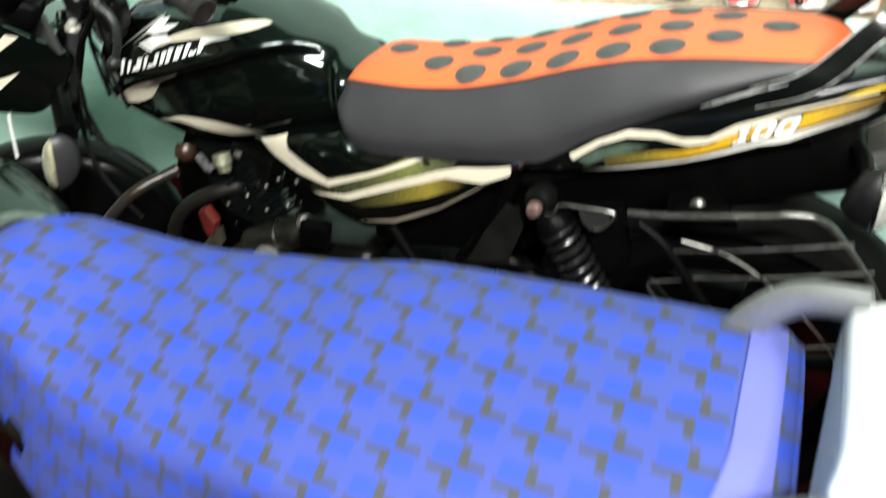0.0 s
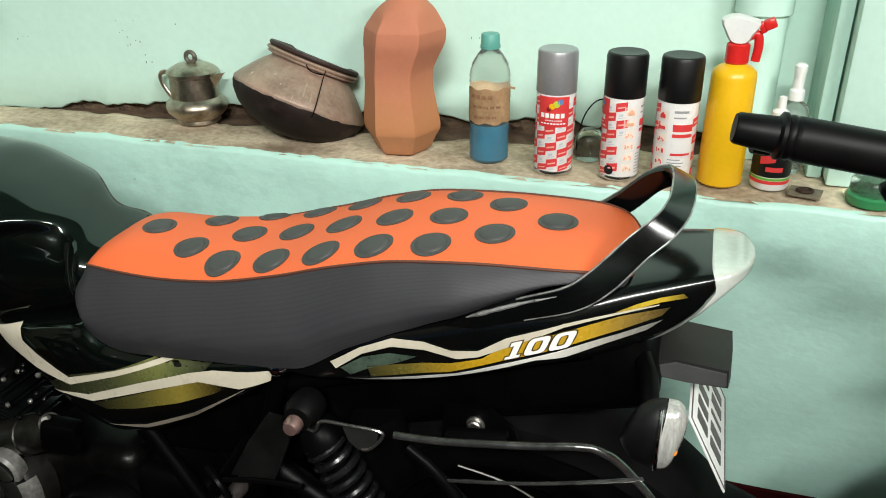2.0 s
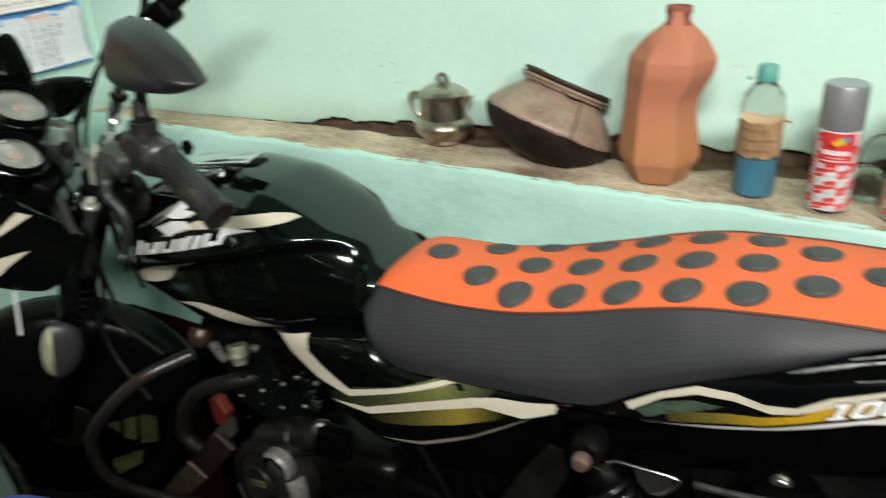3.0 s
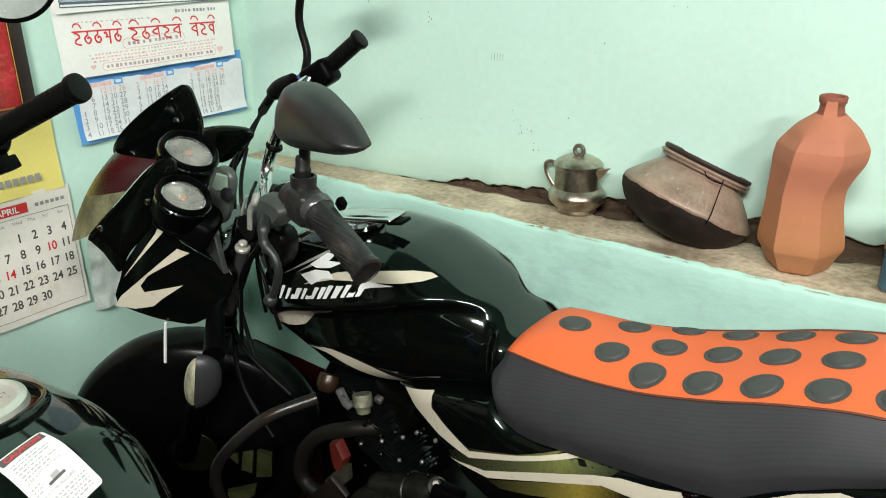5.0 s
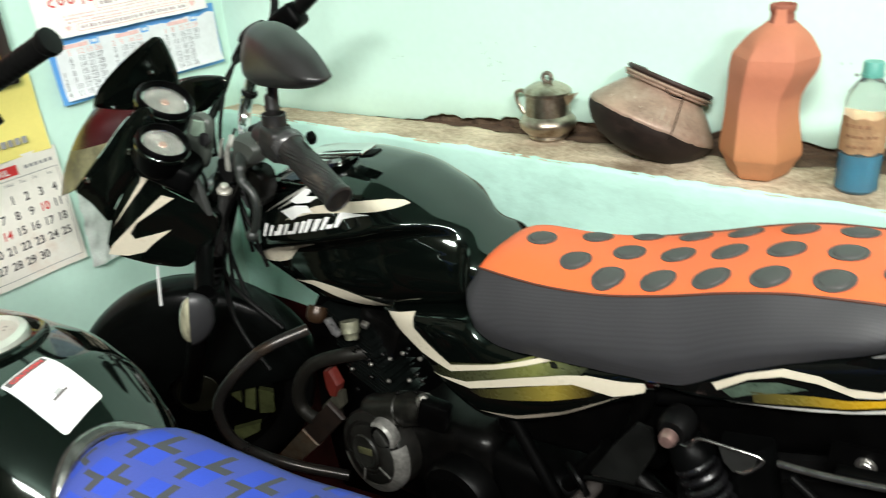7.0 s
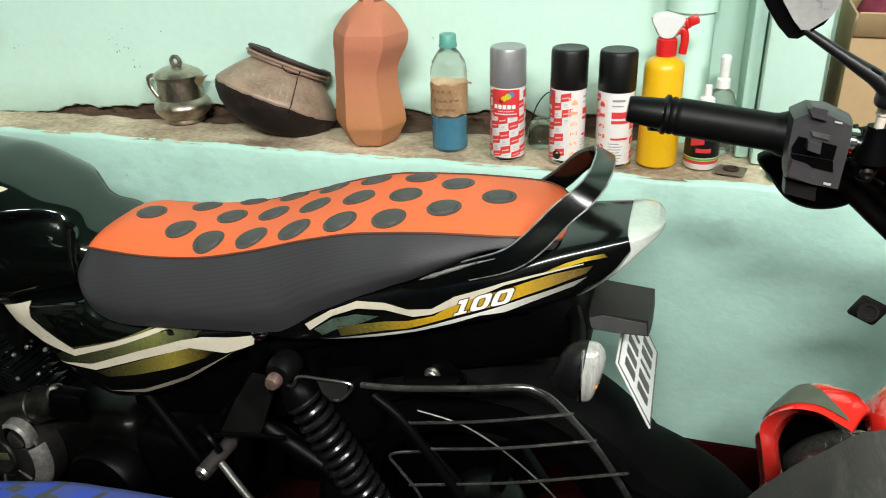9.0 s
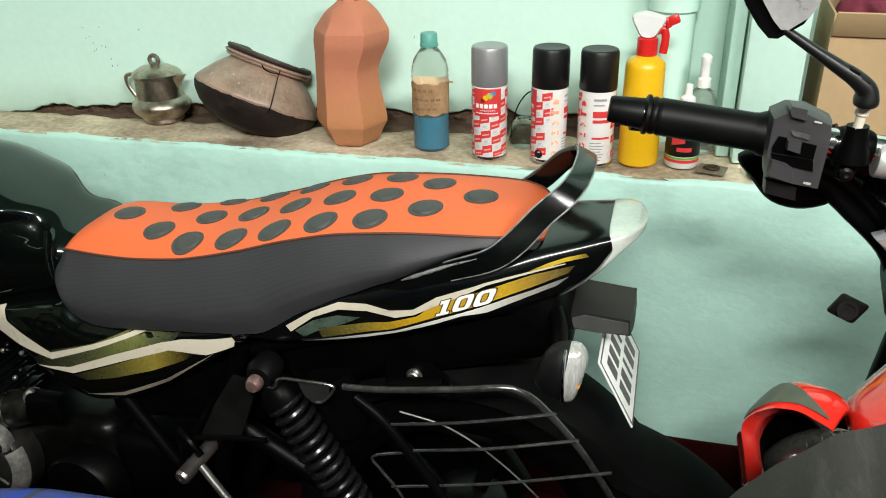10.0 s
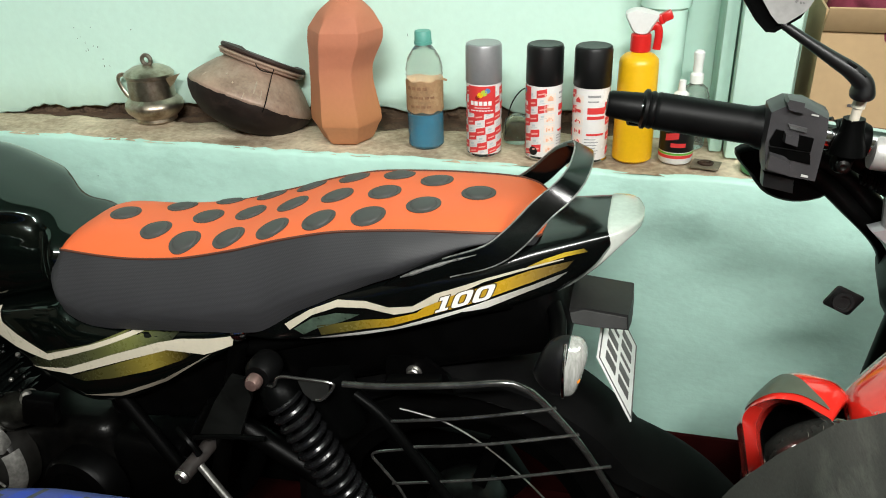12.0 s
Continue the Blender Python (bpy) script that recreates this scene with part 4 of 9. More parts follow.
film("stripe", [(-0.668, 0.565), (-0.630, 0.579), (-0.587, 0.592), (-0.523, 0.591), (-0.467, 0.579), (-0.435, 0.564), (-0.487, 0.555), (-0.530, 0.563), (-0.600, 0.579)], tank, cream_decal, tk, 3)
film("stripe", [(-0.745, 0.604), (-0.700, 0.632), (-0.657, 0.651), (-0.578, 0.677), (-0.550, 0.684), (-0.611, 0.656), (-0.636, 0.634), (-0.657, 0.616), (-0.702, 0.602)], tank, cream_decal, tk, 3)
film("stripe", [(-0.618, 0.714), (-0.548, 0.750), (-0.480, 0.765), (-0.421, 0.771), (-0.385, 0.764), (-0.424, 0.756), (-0.480, 0.749), (-0.556, 0.737)], tank, cream_decal, tk, 2, lift=0.0012)
thin_line = surf("thin_grey_decal", (0.30, 0.29, 0.26), 0.3, bump=0.0)
film("pinstripe", [(-0.676, 0.716), (-0.620, 0.752), (-0.574, 0.780), (-0.578, 0.771), (-0.622, 0.746)], tank, thin_line, tk)
film("pinstripe", [(-0.642, 0.727), (-0.605, 0.752), (-0.569, 0.772), (-0.573, 0.765), (-0.606, 0.746)], tank, thin_line, tk)


# plain slanting marks where the maker's writing stands, with a flourish at the end
def slant(u0, w, h, up=0.0, lean=0.45):
    x0, z0 = -0.690 + u0, 0.667 + u0 * 0.300 + up
    film("wordmark_stroke", [(x0, z0), (x0 + w, z0 + w * 0.300), (x0 + w + h * lean * 1.1, z0 + w * 0.300 + h * 0.92), (x0 + w * 0.5 + h * lean, z0 + h), (x0 + h * lean * 0.9, z0 + h * 0.94)], tank, white_decal, tk, lift=0.0024)


for u0, w, h in ((0.002, 0.007, 0.030), (0.022, 0.007, 0.024), (0.038, 0.013, 0.011), (0.046, 0.012, 0.024), (0.066, 0.007, 0.023), (0.078, 0.013, 0.008), (0.092, 0.008, 0.024), (0.108, 0.009, 0.024), (0.122, 0.009, 0.026), (0.140, 0.012, 0.024), (0.160, 0.008, 0.024), (0.173, 0.013, 0.009), (0.190, 0.009, 0.026)):
    slant(u0, w, h)
film("wordmark_stroke", [(-0.497, 0.735), (-0.470, 0.744), (-0.436, 0.751), (-0.470, 0.751), (-0.492, 0.749)], tank, white_decal, tk, lift=0.0024)
film("emblem", [(-0.611, 0.748), (-0.582, 0.771), (-0.563, 0.773), (-0.571, 0.762), (-0.541, 0.766), (-0.562, 0.754), (-0.592, 0.747)], tank, white_decal, tk, lift=0.0026)
film("emblem", [(-0.628, 0.728), (-0.594, 0.744), (-0.564, 0.749), (-0.549, 0.741), (-0.573, 0.735), (-0.598, 0.719), (-0.607, 0.728)], tank, white_decal, tk, lift=0.0026)

# fuel cap on its hinged plate
m = pose(-0.578, YB - 0.048, 0.815, 3, -4, 6)
bm = bmesh.new()
lathe(bm, [(0.0, -0.012), (0.048, -0.012), (0.050, -0.004), (0.046, 0.002), (0.0, 0.002)], 36, m)
cap = part("fuel_cap", bm, chrome, bike, "chrome fuel cap")
bm = bmesh.new()
rbox(bm, (0.115, 0.050, 0.008), m @ pose(0.030, 0, 0.006, 0, -3, 0), 0.0035, 3)
part("flap", bm, chrome, cap)
bm = bmesh.new()
rbox(bm, (0.030, 0.030, 0.006), m @ pose(0.088, 0, 0.002, 0, -6, 0), 0.002)
part("latch", bm, satin_black, cap)

# seat
orange_vinyl = surf("orange_leatherette", (0.80, 0.135, 0.035), 0.52, var=0.05, scale=6, fine=700, bump=0.12, dist=0.0006)
pad_vinyl = surf("grey_pad_leatherette", (0.052, 0.052, 0.050), 0.55, var=0.12, scale=60, fine=900, bump=0.2, dist=0.0006)


def woven(name, col, pitch):
    """Black seat cloth with a fine woven relief."""
    m = surf(name, col, 0.55, var=0.15, scale=8, fine=500, bump=0.05)
    t = m.node_tree
    b = t.nodes["Principled BSDF"]
    tc = t.nodes.new("ShaderNodeTexCoord")
    mp = t.nodes.new("ShaderNodeMapping")
    mp.inputs["Rotation"].default_value = (0, radians(45), 0)
    ch = t.nodes.new("ShaderNodeTexVoronoi")
    ch.inputs["Scale"].default_value = pitch
    ch.inputs["Randomness"].default_value = 0.05
    bp = t.nodes.new("ShaderNodeBump")
    bp.inputs["Strength"].default_value, bp.inputs["Distance"].default_value = 0.30, 0.0008
    t.links.new(tc.outputs["Object"], mp.inputs[0])
    t.links.new(mp.outputs[0], ch.inputs["Vector"])
    t.links.new(ch.outputs["Distance"], bp.inputs["Height"])
    t.links.new(bp.outputs[0], b.inputs["Normal"])
    mx = t.nodes.new("ShaderNodeMixRGB")
    mx.blend_type = "MULTIPLY"
    mx.inputs[0].default_value = 0.45
    src = b.inputs["Base Color"].links[0].from_socket
    t.links.new(src, mx.inputs[1])
    t.links.new(ch.outputs["Distance"], mx.inputs[2])
    sc = t.nodes.new("ShaderNodeMapRange")
    sc.inputs["From Max"].default_value, sc.inputs["To Min"].default_value, sc.inputs["To Max"].default_value = 0.6, 1.6, 0.5
    t.links.new(ch.outputs["Distance"], sc.inputs["Value"])
    t.links.new(sc.outputs[0], mx.inputs[2])
    t.links.new(mx.outputs[0], b.inputs["Base Color"])
    return m


black_weave = woven("black_woven_leatherette", (0.034, 0.034, 0.037), 420)
seam_z = func([(-0.262, 0.678), (-0.234, 0.686), (-0.147, 0.687), (-0.051, 0.696), (0.052, 0.720), (0.142, 0.748), (0.226, 0.767), (0.344, 0.778), (0.430, 0.780), (0.468, 0.774), (0.490, 0.760)])
crown = func([(-0.262, 0.010), (-0.20, 0.026), (-0.10, 0.024), (0.05, 0.012), (0.25, 0.010), (0.40, 0.012), (0.460, 0.010), (0.490, 0.004)])
seat_w = func([(-0.262, 0.070), (-0.240, 0.090), (-0.15, 0.099), (0.0, 0.104), (0.25, 0.106), (0.40, 0.102), (0.455, 0.092), (0.480, 0.070), (0.490, 0.040)])
seat_low = func([(-0.262, 0.640), (-0.250, 0.605), (-0.235, 0.583), (-0.198, 0.571), (-0.05, 0.586), (0.083, 0.602), (0.159, 0.648), (0.229, 0.684), (0.326, 0.728), (0.438, 0.766), (0.490, 0.752)])


sag = func([(-0.262, 0.0), (-0.15, 0.0), (0.06, 0.035), (0.16, 0.035), (0.30, 0.01), (0.42, 0.0)])


def seat_top(x, y):
    u = (y - YB) / seat_w(x)
    return seam_z(x) + crown(x) * (1 - abs(u) ** 3.2) + sag(x) * (y - YB + seat_w(x))


seat = part("seat", tube(bmesh.new(), [(-0.2, YB, 0.62), (0.1, YB, 0.65), (0.42, YB, 0.72)], 0.04, 8), satin_black, bike)
bm = bmesh.new()
xs = steps(-0.262, -0.235, 5)[:-1] + steps(-0.235, 0.45, 60)[:-1] + steps(0.45, 0.490, 9)
rings = []
for x in xs:
    rings.append([Vector((x, YB + seat_w(x) * s, seat_top(x, YB + seat_w(x) * s))) for s in steps(-1, 1, 16)])
loft(bm, rings, closed=False)
part("top_cover", bm, orange_vinyl, seat, "orange leatherette top cover", smooth=80)
bm = bmesh.new()
for sgn in (-1, 1):
    rings = []
    for x in xs:
        zt = seam_z(x) + (2 * sag(x) * seat_w(x) if sgn > 0 else 0)
        zb = min(seat_low(x), zt - 0.004)
        ring = []
        for s in steps(0, 1, 10):
            out = seat_w(x) + 0.030 * math.sin(min(1, s * 1.25) * math.pi / 2) * min(1, (zt - zb) / 0.06) - 0.010 * max(0, s - 0.75) * 4
            ring.append(Vector((x - 0.012 * s * max(0, 1 - (x + 0.262) / 0.05), YB + sgn * out, zt + (zb - zt) * s + 0.0015 * noise.noise((x * 25, s * 3, sgn)))))
        rings.append(ring)
    loft(bm, rings, closed=False)
loft(bm, [[Vector((-0.262, YB + seat_w(-0.262) * s, seat_top(-0.262, YB + seat_w(-0.262) * s))) for s in steps(-1, 1, 8)], [Vector((-0.276, YB + 0.092 * s, 0.640)) for s in steps(-1, 1, 8)]], closed=False)
part("side_cover", bm, black_weave, seat, "black woven leatherette sides", smooth=80)
bm = bmesh.new()
for sgn in (-1, 1):
    tube(bm, [(x, YB + sgn * (seat_w(x) + 0.0005), seam_z(x) + (2 * sag(x) * seat_w(x) if sgn > 0 else 0) + 0.0005) for x in xs], 0.0018, 6)
part("seam", bm, surf("dark_seam", (0.10, 0.03, 0.015), 0.7), seat, "stitched seam")
pad_places = [(-0.184, 0.0), (-0.108, 0.043), (-0.102, -0.045), (0.318, 0.044), (0.322, -0.044), (0.389, 0.0)] + [(x, s * 0.073) for x in (-0.037, 0.036, 0.107, 0.179, 0.252) for s in (-1, 0, 1)]
for px, dy in pad_places:
    bm = bmesh.new()
    rings = []
    for r, h in ((0.0240, -0.0005), (0.0242, 0.0012), (0.0220, 0.0016), (0.0190, 0.0010), (0.0180, 0.0026), (0.0150, 0.0038), (0.0090, 0.0044), (0.0005, 0.0046)):
        rings.append([Vector((px + r * math.cos(a), YB + dy + r * math.sin(a), seat_top(px + r * math.cos(a), YB + dy + r * math.sin(a)) + h)) for a in [2 * math.pi * i / 28 for i in range(28)]])
    loft(bm, rings)
    part("pad", bm, pad_vinyl, seat, smooth=60)

# side panel under the seat nose
cover = Body([(-0.46, 0.085), (-0.40, 0.105), (-0.30, 0.122), (-0.15, 0.128), (0.0, 0.124), (0.058, 0.112)],
             [(-0.46, 0.540), (-0.41, 0.520), (-0.355, 0.478), (-0.30, 0.430), (-0.24, 0.408), (-0.17, 0.425), (-0.06, 0.490), (0.02, 0.545), (0.058, 0.575)],
             [(-0.46, 0.560), (-0.40, 0.578), (-0.30, 0.600), (-0.262, 0.604), (-0.225, 0.582), (-0.16, 0.580), (-0.05, 0.592), (0.04, 0.602), (0.058, 0.596)], 5.0)
bm = bmesh.new()
cover.mesh(bm, steps(-0.46, 0.058, 48), 20)
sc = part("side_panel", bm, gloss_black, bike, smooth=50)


def faded(name, stops, rough=0.28):
    """A printed fade along x: (x, colour) stops."""
    m = surf(name, stops[0][1], rough, var=0.05, scale=20, bump=0.0, coat=0.4)
    t = m.node_tree
    b = t.nodes["Principled BSDF"]
    tc, sep, mr, rp = (t.nodes.new("ShaderNode" + n) for n in ("TexCoord", "SeparateXYZ", "MapRange", "ValToRGB"))
    x0, x1 = stops[0][0], stops[-1][0]
    mr.inputs["From Min"].default_value, mr.inputs["From Max"].default_value = x0, x1
    el = rp.color_ramp.elements
    while len(el) < len(stops):
        el.new(0.5)
    for e, (x, c) in zip(el, stops):
        e.position, e.color = (x - x0) / (x1 - x0), (*c, 1)
    t.links.new(tc.outputs["Object"], sep.inputs[0])
    t.links.new(sep.outputs[0], mr.inputs["Value"])
    t.links.new(mr.outputs[0], rp.inputs[0])
    t.links.new(rp.outputs[0], b.inputs["Base Color"])
    return m


olive = faded("olive_fade", [(-0.33, (0.006, 0.007, 0.004)), (-0.22, (0.05, 0.055, 0.025)), (-0.13, (0.13, 0.14, 0.04)), (-0.085, (0.06, 0.07, 0.03)), (-0.04, (0.005, 0.006, 0.004))])
olive_two = faded("olive_gold_fade", [(-0.25, (0.008, 0.008, 0.005)), (-0.17, (0.07, 0.065, 0.018)), (-0.095, (0.23, 0.18, 0.03)), (-0.06, (0.10, 0.075, 0.015)), (-0.03, (0.006, 0.005, 0.003))])
film("stripe", [(-0.442, 0.557), (-0.375, 0.578), (-0.371, 0.553), (-0.345, 0.538), (-0.290, 0.512), (-0.204, 0.542), (-0.108, 0.580), (-0.108, 0.574), (-0.204, 0.533), (-0.291, 0.499), (-0.354, 0.511), (-0.410, 0.532)], cover, cream_decal, sc)
film("stripe", [(-0.335, 0.479), (-0.259, 0.490), (-0.162, 0.532), (-0.079, 0.564), (-0.040, 0.575), (0.046, 0.586), (0.040, 0.568), (-0.004, 0.552), (-0.065, 0.553), (-0.153, 0.520), (-0.254, 0.479)], cover, cream_decal, sc)
film("fade", [(-0.335, 0.492), (-0.290, 0.516), (-0.204, 0.543), (-0.161, 0.562), (-0.110, 0.583), (-0.040, 0.586), (-0.060, 0.566), (-0.100, 0.556), (-0.162, 0.532), (-0.258, 0.490), (-0.330, 0.480)], cover, olive, sc)
film("fade", [(-0.258, 0.474), (-0.153, 0.518), (-0.066, 0.553), (-0.020, 0.552), (-0.045, 0.536), (-0.102, 0.510), (-0.177, 0.484), (-0.230, 0.470)], cover, olive_two, sc)
film("stripe", [(-0.239, 0.440), (-0.166, 0.458), (-0.081, 0.497), (0.012, 0.558), (-0.081, 0.489), (-0.167, 0.450)], cover, surf("dull_cream_decal", (0.22, 0.19, 0.15), 0.3, bump=0.0), sc)
bm = bmesh.new()
lathe(bm, [(0.012, -0.006), (0.012, 0.002), (0.008, 0.006), (0.0, 0.007)], 20, frame_of((0.052, -0.655, 0.588), (0.4, -1, 0)))
part("panel_tip", bm, chrome, sc, "chrome panel tip")

# tail fairing
tail = Body([(0.06, 0.110), (0.12, 0.124), (0.30, 0.128), (0.40, 0.118), (0.46, 0.100), (0.50, 0.088), (0.55, 0.074), (0.58, 0.064), (0.598, 0.050), (0.608, 0.030), (0.612, 0.012)],
            [(0.06, 0.578), (0.13, 0.585), (0.25, 0.607), (0.385, 0.648), (0.46, 0.668), (0.502, 0.683), (0.527, 0.699), (0.559, 0.726), (0.580, 0.750), (0.598, 0.768), (0.612, 0.776)],
            [(0.06, 0.600), (0.115, 0.632), (0.19, 0.680), (0.26, 0.704), (0.325, 0.728), (0.43, 0.750), (0.48, 0.764), (0.53, 0.775), (0.57, 0.782), (0.60, 0.785), (0.612, 0.782)], 5.0)
bm = bmesh.new()
tail.mesh(bm, steps(0.06, 0.612, 64), 26)
tp = part("tail_fairing", bm, rubbed_black, bike, smooth=50)


gold = faded("gold_fade", [(0.17, (0.02, 0.02, 0.012)), (0.24, (0.13, 0.105, 0.02)), (0.32, (0.46, 0.27, 0.012)), (0.44, (0.50, 0.30, 0.02)), (0.49, (0.22, 0.14, 0.03)), (0.535, (0.02, 0.015, 0.008))])
gold_tip = faded("gold_tip_fade", [(0.47, (0.25, 0.16, 0.02)), (0.50, (0.52, 0.36, 0.03)), (0.522, (0.50, 0.34, 0.03)), (0.55, (0.03, 0.02, 0.01))])
silver_fade = faded("silver_fade", [(0.15, (0.70, 0.69, 0.65)), (0.40, (0.72, 0.70, 0.64)), (0.47, (0.34, 0.32, 0.28)), (0.53, (0.10, 0.10, 0.095))])
def drop(x):
    return 0.55 * (0.126 - min(0.126, tail.width(x)))


def tail_film(name, outline, material, parent):
    return film(name, [(x, z - drop(x)) for x, z in outline], tail, material, parent)


tail_film("stripe", [(0.135, 0.625), (0.176, 0.653), (0.219, 0.674), (0.260, 0.678), (0.300, 0.671), (0.326, 0.6775), (0.358, 0.700), (0.420, 0.729), (0.478, 0.754), (0.518, 0.770), (0.518, 0.7685), (0.478, 0.7510), (0.420, 0.7245), (0.358, 0.694), (0.326, 0.669), (0.300, 0.662), (0.260, 0.667), (0.218, 0.663), (0.179, 0.645), (0.142, 0.616)], cream_decal, tp)
tail_film("fade", [(0.185, 0.628), (0.258, 0.648), (0.292, 0.654), (0.330, 0.667), (0.358, 0.691), (0.430, 0.723), (0.478, 0.748), (0.530, 0.768), (0.522, 0.756), (0.480, 0.731), (0.422, 0.699), (0.352, 0.667), (0.291, 0.641), (0.257, 0.633), (0.189, 0.612)], gold, tp)
tail_film("fade", [(0.148, 0.618), (0.179, 0.640), (0.215, 0.653), (0.250, 0.655), (0.225, 0.641), (0.185, 0.624), (0.162, 0.610)], surf("smoky_green_decal", (0.05, 0.075, 0.055), 0.3, var=0.5, scale=45, bump=0.0), tp)
tail_film("stripe", [(0.152, 0.599), (0.257, 0.629), (0.300, 0.641), (0.352, 0.663), (0.422, 0.696), (0.480, 0.727), (0.524, 0.752), (0.508, 0.736), (0.469, 0.713), (0.423, 0.685), (0.390, 0.675), (0.354, 0.657), (0.300, 0.636), (0.256, 0.623), (0.165, 0.596)], silver_fade, tp)
tail_film("stripe", [(0.472, 0.752), (0.494, 0.766), (0.518, 0.778), (0.542, 0.787), (0.547, 0.783), (0.520, 0.773), (0.494, 0.760)], gold_tip, tp)


def on_tail(lift):
    def place(u, v):
        x = 0.356 + u * 1.82
        z = 0.671 + u * 0.76 + v - drop(x)
        return Vector((x, tail.near(x, z, lift), z))
    return place


def numeral(kind, u0, lift, grow):
    """A slanting block numeral on the tail's skin."""
    place = on_tail(lift)
    at = lambda u, v: place(u0 + u + 0.22 * v, v)
    bm = bmesh.new()
    if kind == "0":
        loops = []
        for du, dv in ((0.0066 + grow, 0.0106 + grow), (0.0026 - grow, 0.0062 - grow)):
            loops.append([at(0.0066 + du * math.copysign(abs(math.cos(a)) ** 0.45, math.cos(a)), 0.0106 + dv * math.copysign(abs(math.sin(a)) ** 0.45, math.sin(a))) for a in [2 * math.pi * i / 32 for i in range(32)]])
        loft(bm, loops, caps=False)
    else:
        for quad in (((0.0026, 0.0), (0.0066, 0.0), (0.0066, 0.0212), (0.0026, 0.0212)), ((0.0, 0.0), (0.0092, 0.0), (0.0092, 0.0036), (0.0, 0.0036)), ((0.0, 0.0162), (0.0030, 0.0162), (0.0030, 0.0212), (0.0, 0.0212))):
            cu, cv = sum(p[0] for p in quad) / 4, sum(p[1] for p in quad) / 4
            bm.faces.new([bm.verts.new(at(u + math.copysign(grow, u - cu), v + math.copysign(grow, v - cv))) for u, v in quad])
    return bm


numeral_edge = surf("dark_gold_edge", (0.05, 0.03, 0.006), 0.4)
for kind, u0 in (("1", 0.0), ("0", 0.0112), ("0", 0.0262)):
    part("numeral_edge", numeral(kind, u0, 0.0026, 0.0009), numeral_edge, tp)
    part("numeral", numeral(kind, u0, 0.0036, 0.0), white_decal, tp, "white block numeral")
# bright rim round the tail's end, running out to a point below
trim_edge = func([(-1.0, 0.480), (-0.93, 0.512), (-0.8, 0.542), (-0.5, 0.562), (0.0, 0.573), (0.6, 0.571), (1.0, 0.566)])
bright_trim = surf("pale_clear_lens", (0.62, 0.66, 0.60), 0.14, metal=0.15, var=0.12, scale=14, bump=0.0, rvar=0.06, coat=1.0)
bm = bmesh.new()
rings = []
for s in steps(0, 1, 16):
    near, far = [], []
    for i in range(27):
        q = -math.cos(math.pi * i / 26)
        x = trim_edge(q) * (1 - s) + 0.6115 * s
        z0, z1 = tail.bottom(x), tail.top(x)
        z = (z0 + z1) / 2 + q * (z1 - z0) / 2
        h = tail.half(x, z)
        near.append(Vector((x + 0.0015, YB - max(h, 0.001) - 0.0015, z + 0.0015 * q)))
        far.append(Vector((x + 0.0015, YB + max(h, 0.001) + 0.0015, z + 0.0015 * q)))
    rings.append(near + far[::-1])
loft(bm, rings)
part("tail_trim", bm, bright_trim, tp, "pale translucent tail lens", smooth=50)

# grab rail: one flat bent band round the back of the seat, its paint worn along the edges
worn_line = surf("worn_paint_edge", (0.34, 0.34, 0.33), 0.3, metal=0.6, var=0.6, scale=60)
half_rail = [((0.272, -0.120, 0.691), 0.001, (0.5, -0.87)), ((0.318, -0.121, 0.713), 0.010, (0.45, -0.89)), ((0.372, -0.120, 0.737), 0.0135, (0.42, -0.91)), ((0.425, -0.117, 0.757), 0.0150, (0.5, -0.87)), ((0.456, -0.110, 0.780), 0.0158, (0.76, -0.65)), ((0.488, -0.097, 0.816), 0.0150, (0.82, -0.57)), ((0.510, -0.083, 0.834), 0.0145, (0.86, -0.51)), ((0.521, -0.064, 0.843), 0.0140, (0.90, -0.43)), ((0.526, -0.035, 0.846), 0.0138, (0.94, -0.34))]
loop_rail = [((p[0], p[1], p[2]), w, d) for p, w, d in half_rail] + [((0.527, 0.0, 0.847), 0.0138, (0.94, -0.34))] + [((p[0], -p[1], p[2]), w, d) for p, w, d in reversed(half_rail)]
line = spline([(p[0], YB + p[1], p[2]) for p, w, d in loop_rail], 7)
width = spline([(w, d[0], d[1]) for p, w, d in loop_rail], 7)
bm = bmesh.new()
rings, edges = [], ([], [])
for i, (p, wd) in enumerate(zip(line, width)):
    t = (line[min(i + 1, len(line) - 1)] - line[max(i - 1, 0)]).normalized()
    across = Vector((wd.y, 0, wd.z))
    across = (across - t * across.dot(t)).normalized()
    up = t.cross(across)
    h = max(wd.x, 0.001)
    th = min(0.0055, h * 0.6)
    rings.append([p + across * (h * a) + up * (th * b) for a, b in ((-1, -0.35), (-1, 0.35), (-0.90, 0.9), (-0.55, 1.0), (0, 1.05), (0.55, 1.0), (0.90, 0.9), (1, 0.35), (1, -0.35), (0.90, -0.9), (0, -1), (-0.90, -0.9))])
    if 13 < i < len(line) - 14:
        for side, q in zip(edges, (-1, 1)):
            side.append(p + across * (h * 0.985 * q) - up * (th * 0.55 * (1 if p.y < YB else 1)))
loft(bm, rings)
gr = part("grab_rail", bm, rubbed_black, bike, "gloss black grab rail with worn edges", smooth=35)
for side in edges:
    part("worn_edge", tube(bmesh.new(), side, 0.0012, 6), worn_line, gr)
bm = bmesh.new()
tube(bm, [p + Vector((0, -0.0055, 0.009)) for p in line[6:20]], [0.0006, 0.0018, 0.0026, 0.0030, 0.0022, 0.0030, 0.0024, 0.0028, 0.0020, 0.0014, 0.0018, 0.0010, 0.0008, 0.0004], 6)
part("worn_patch", bm, worn_line, gr)

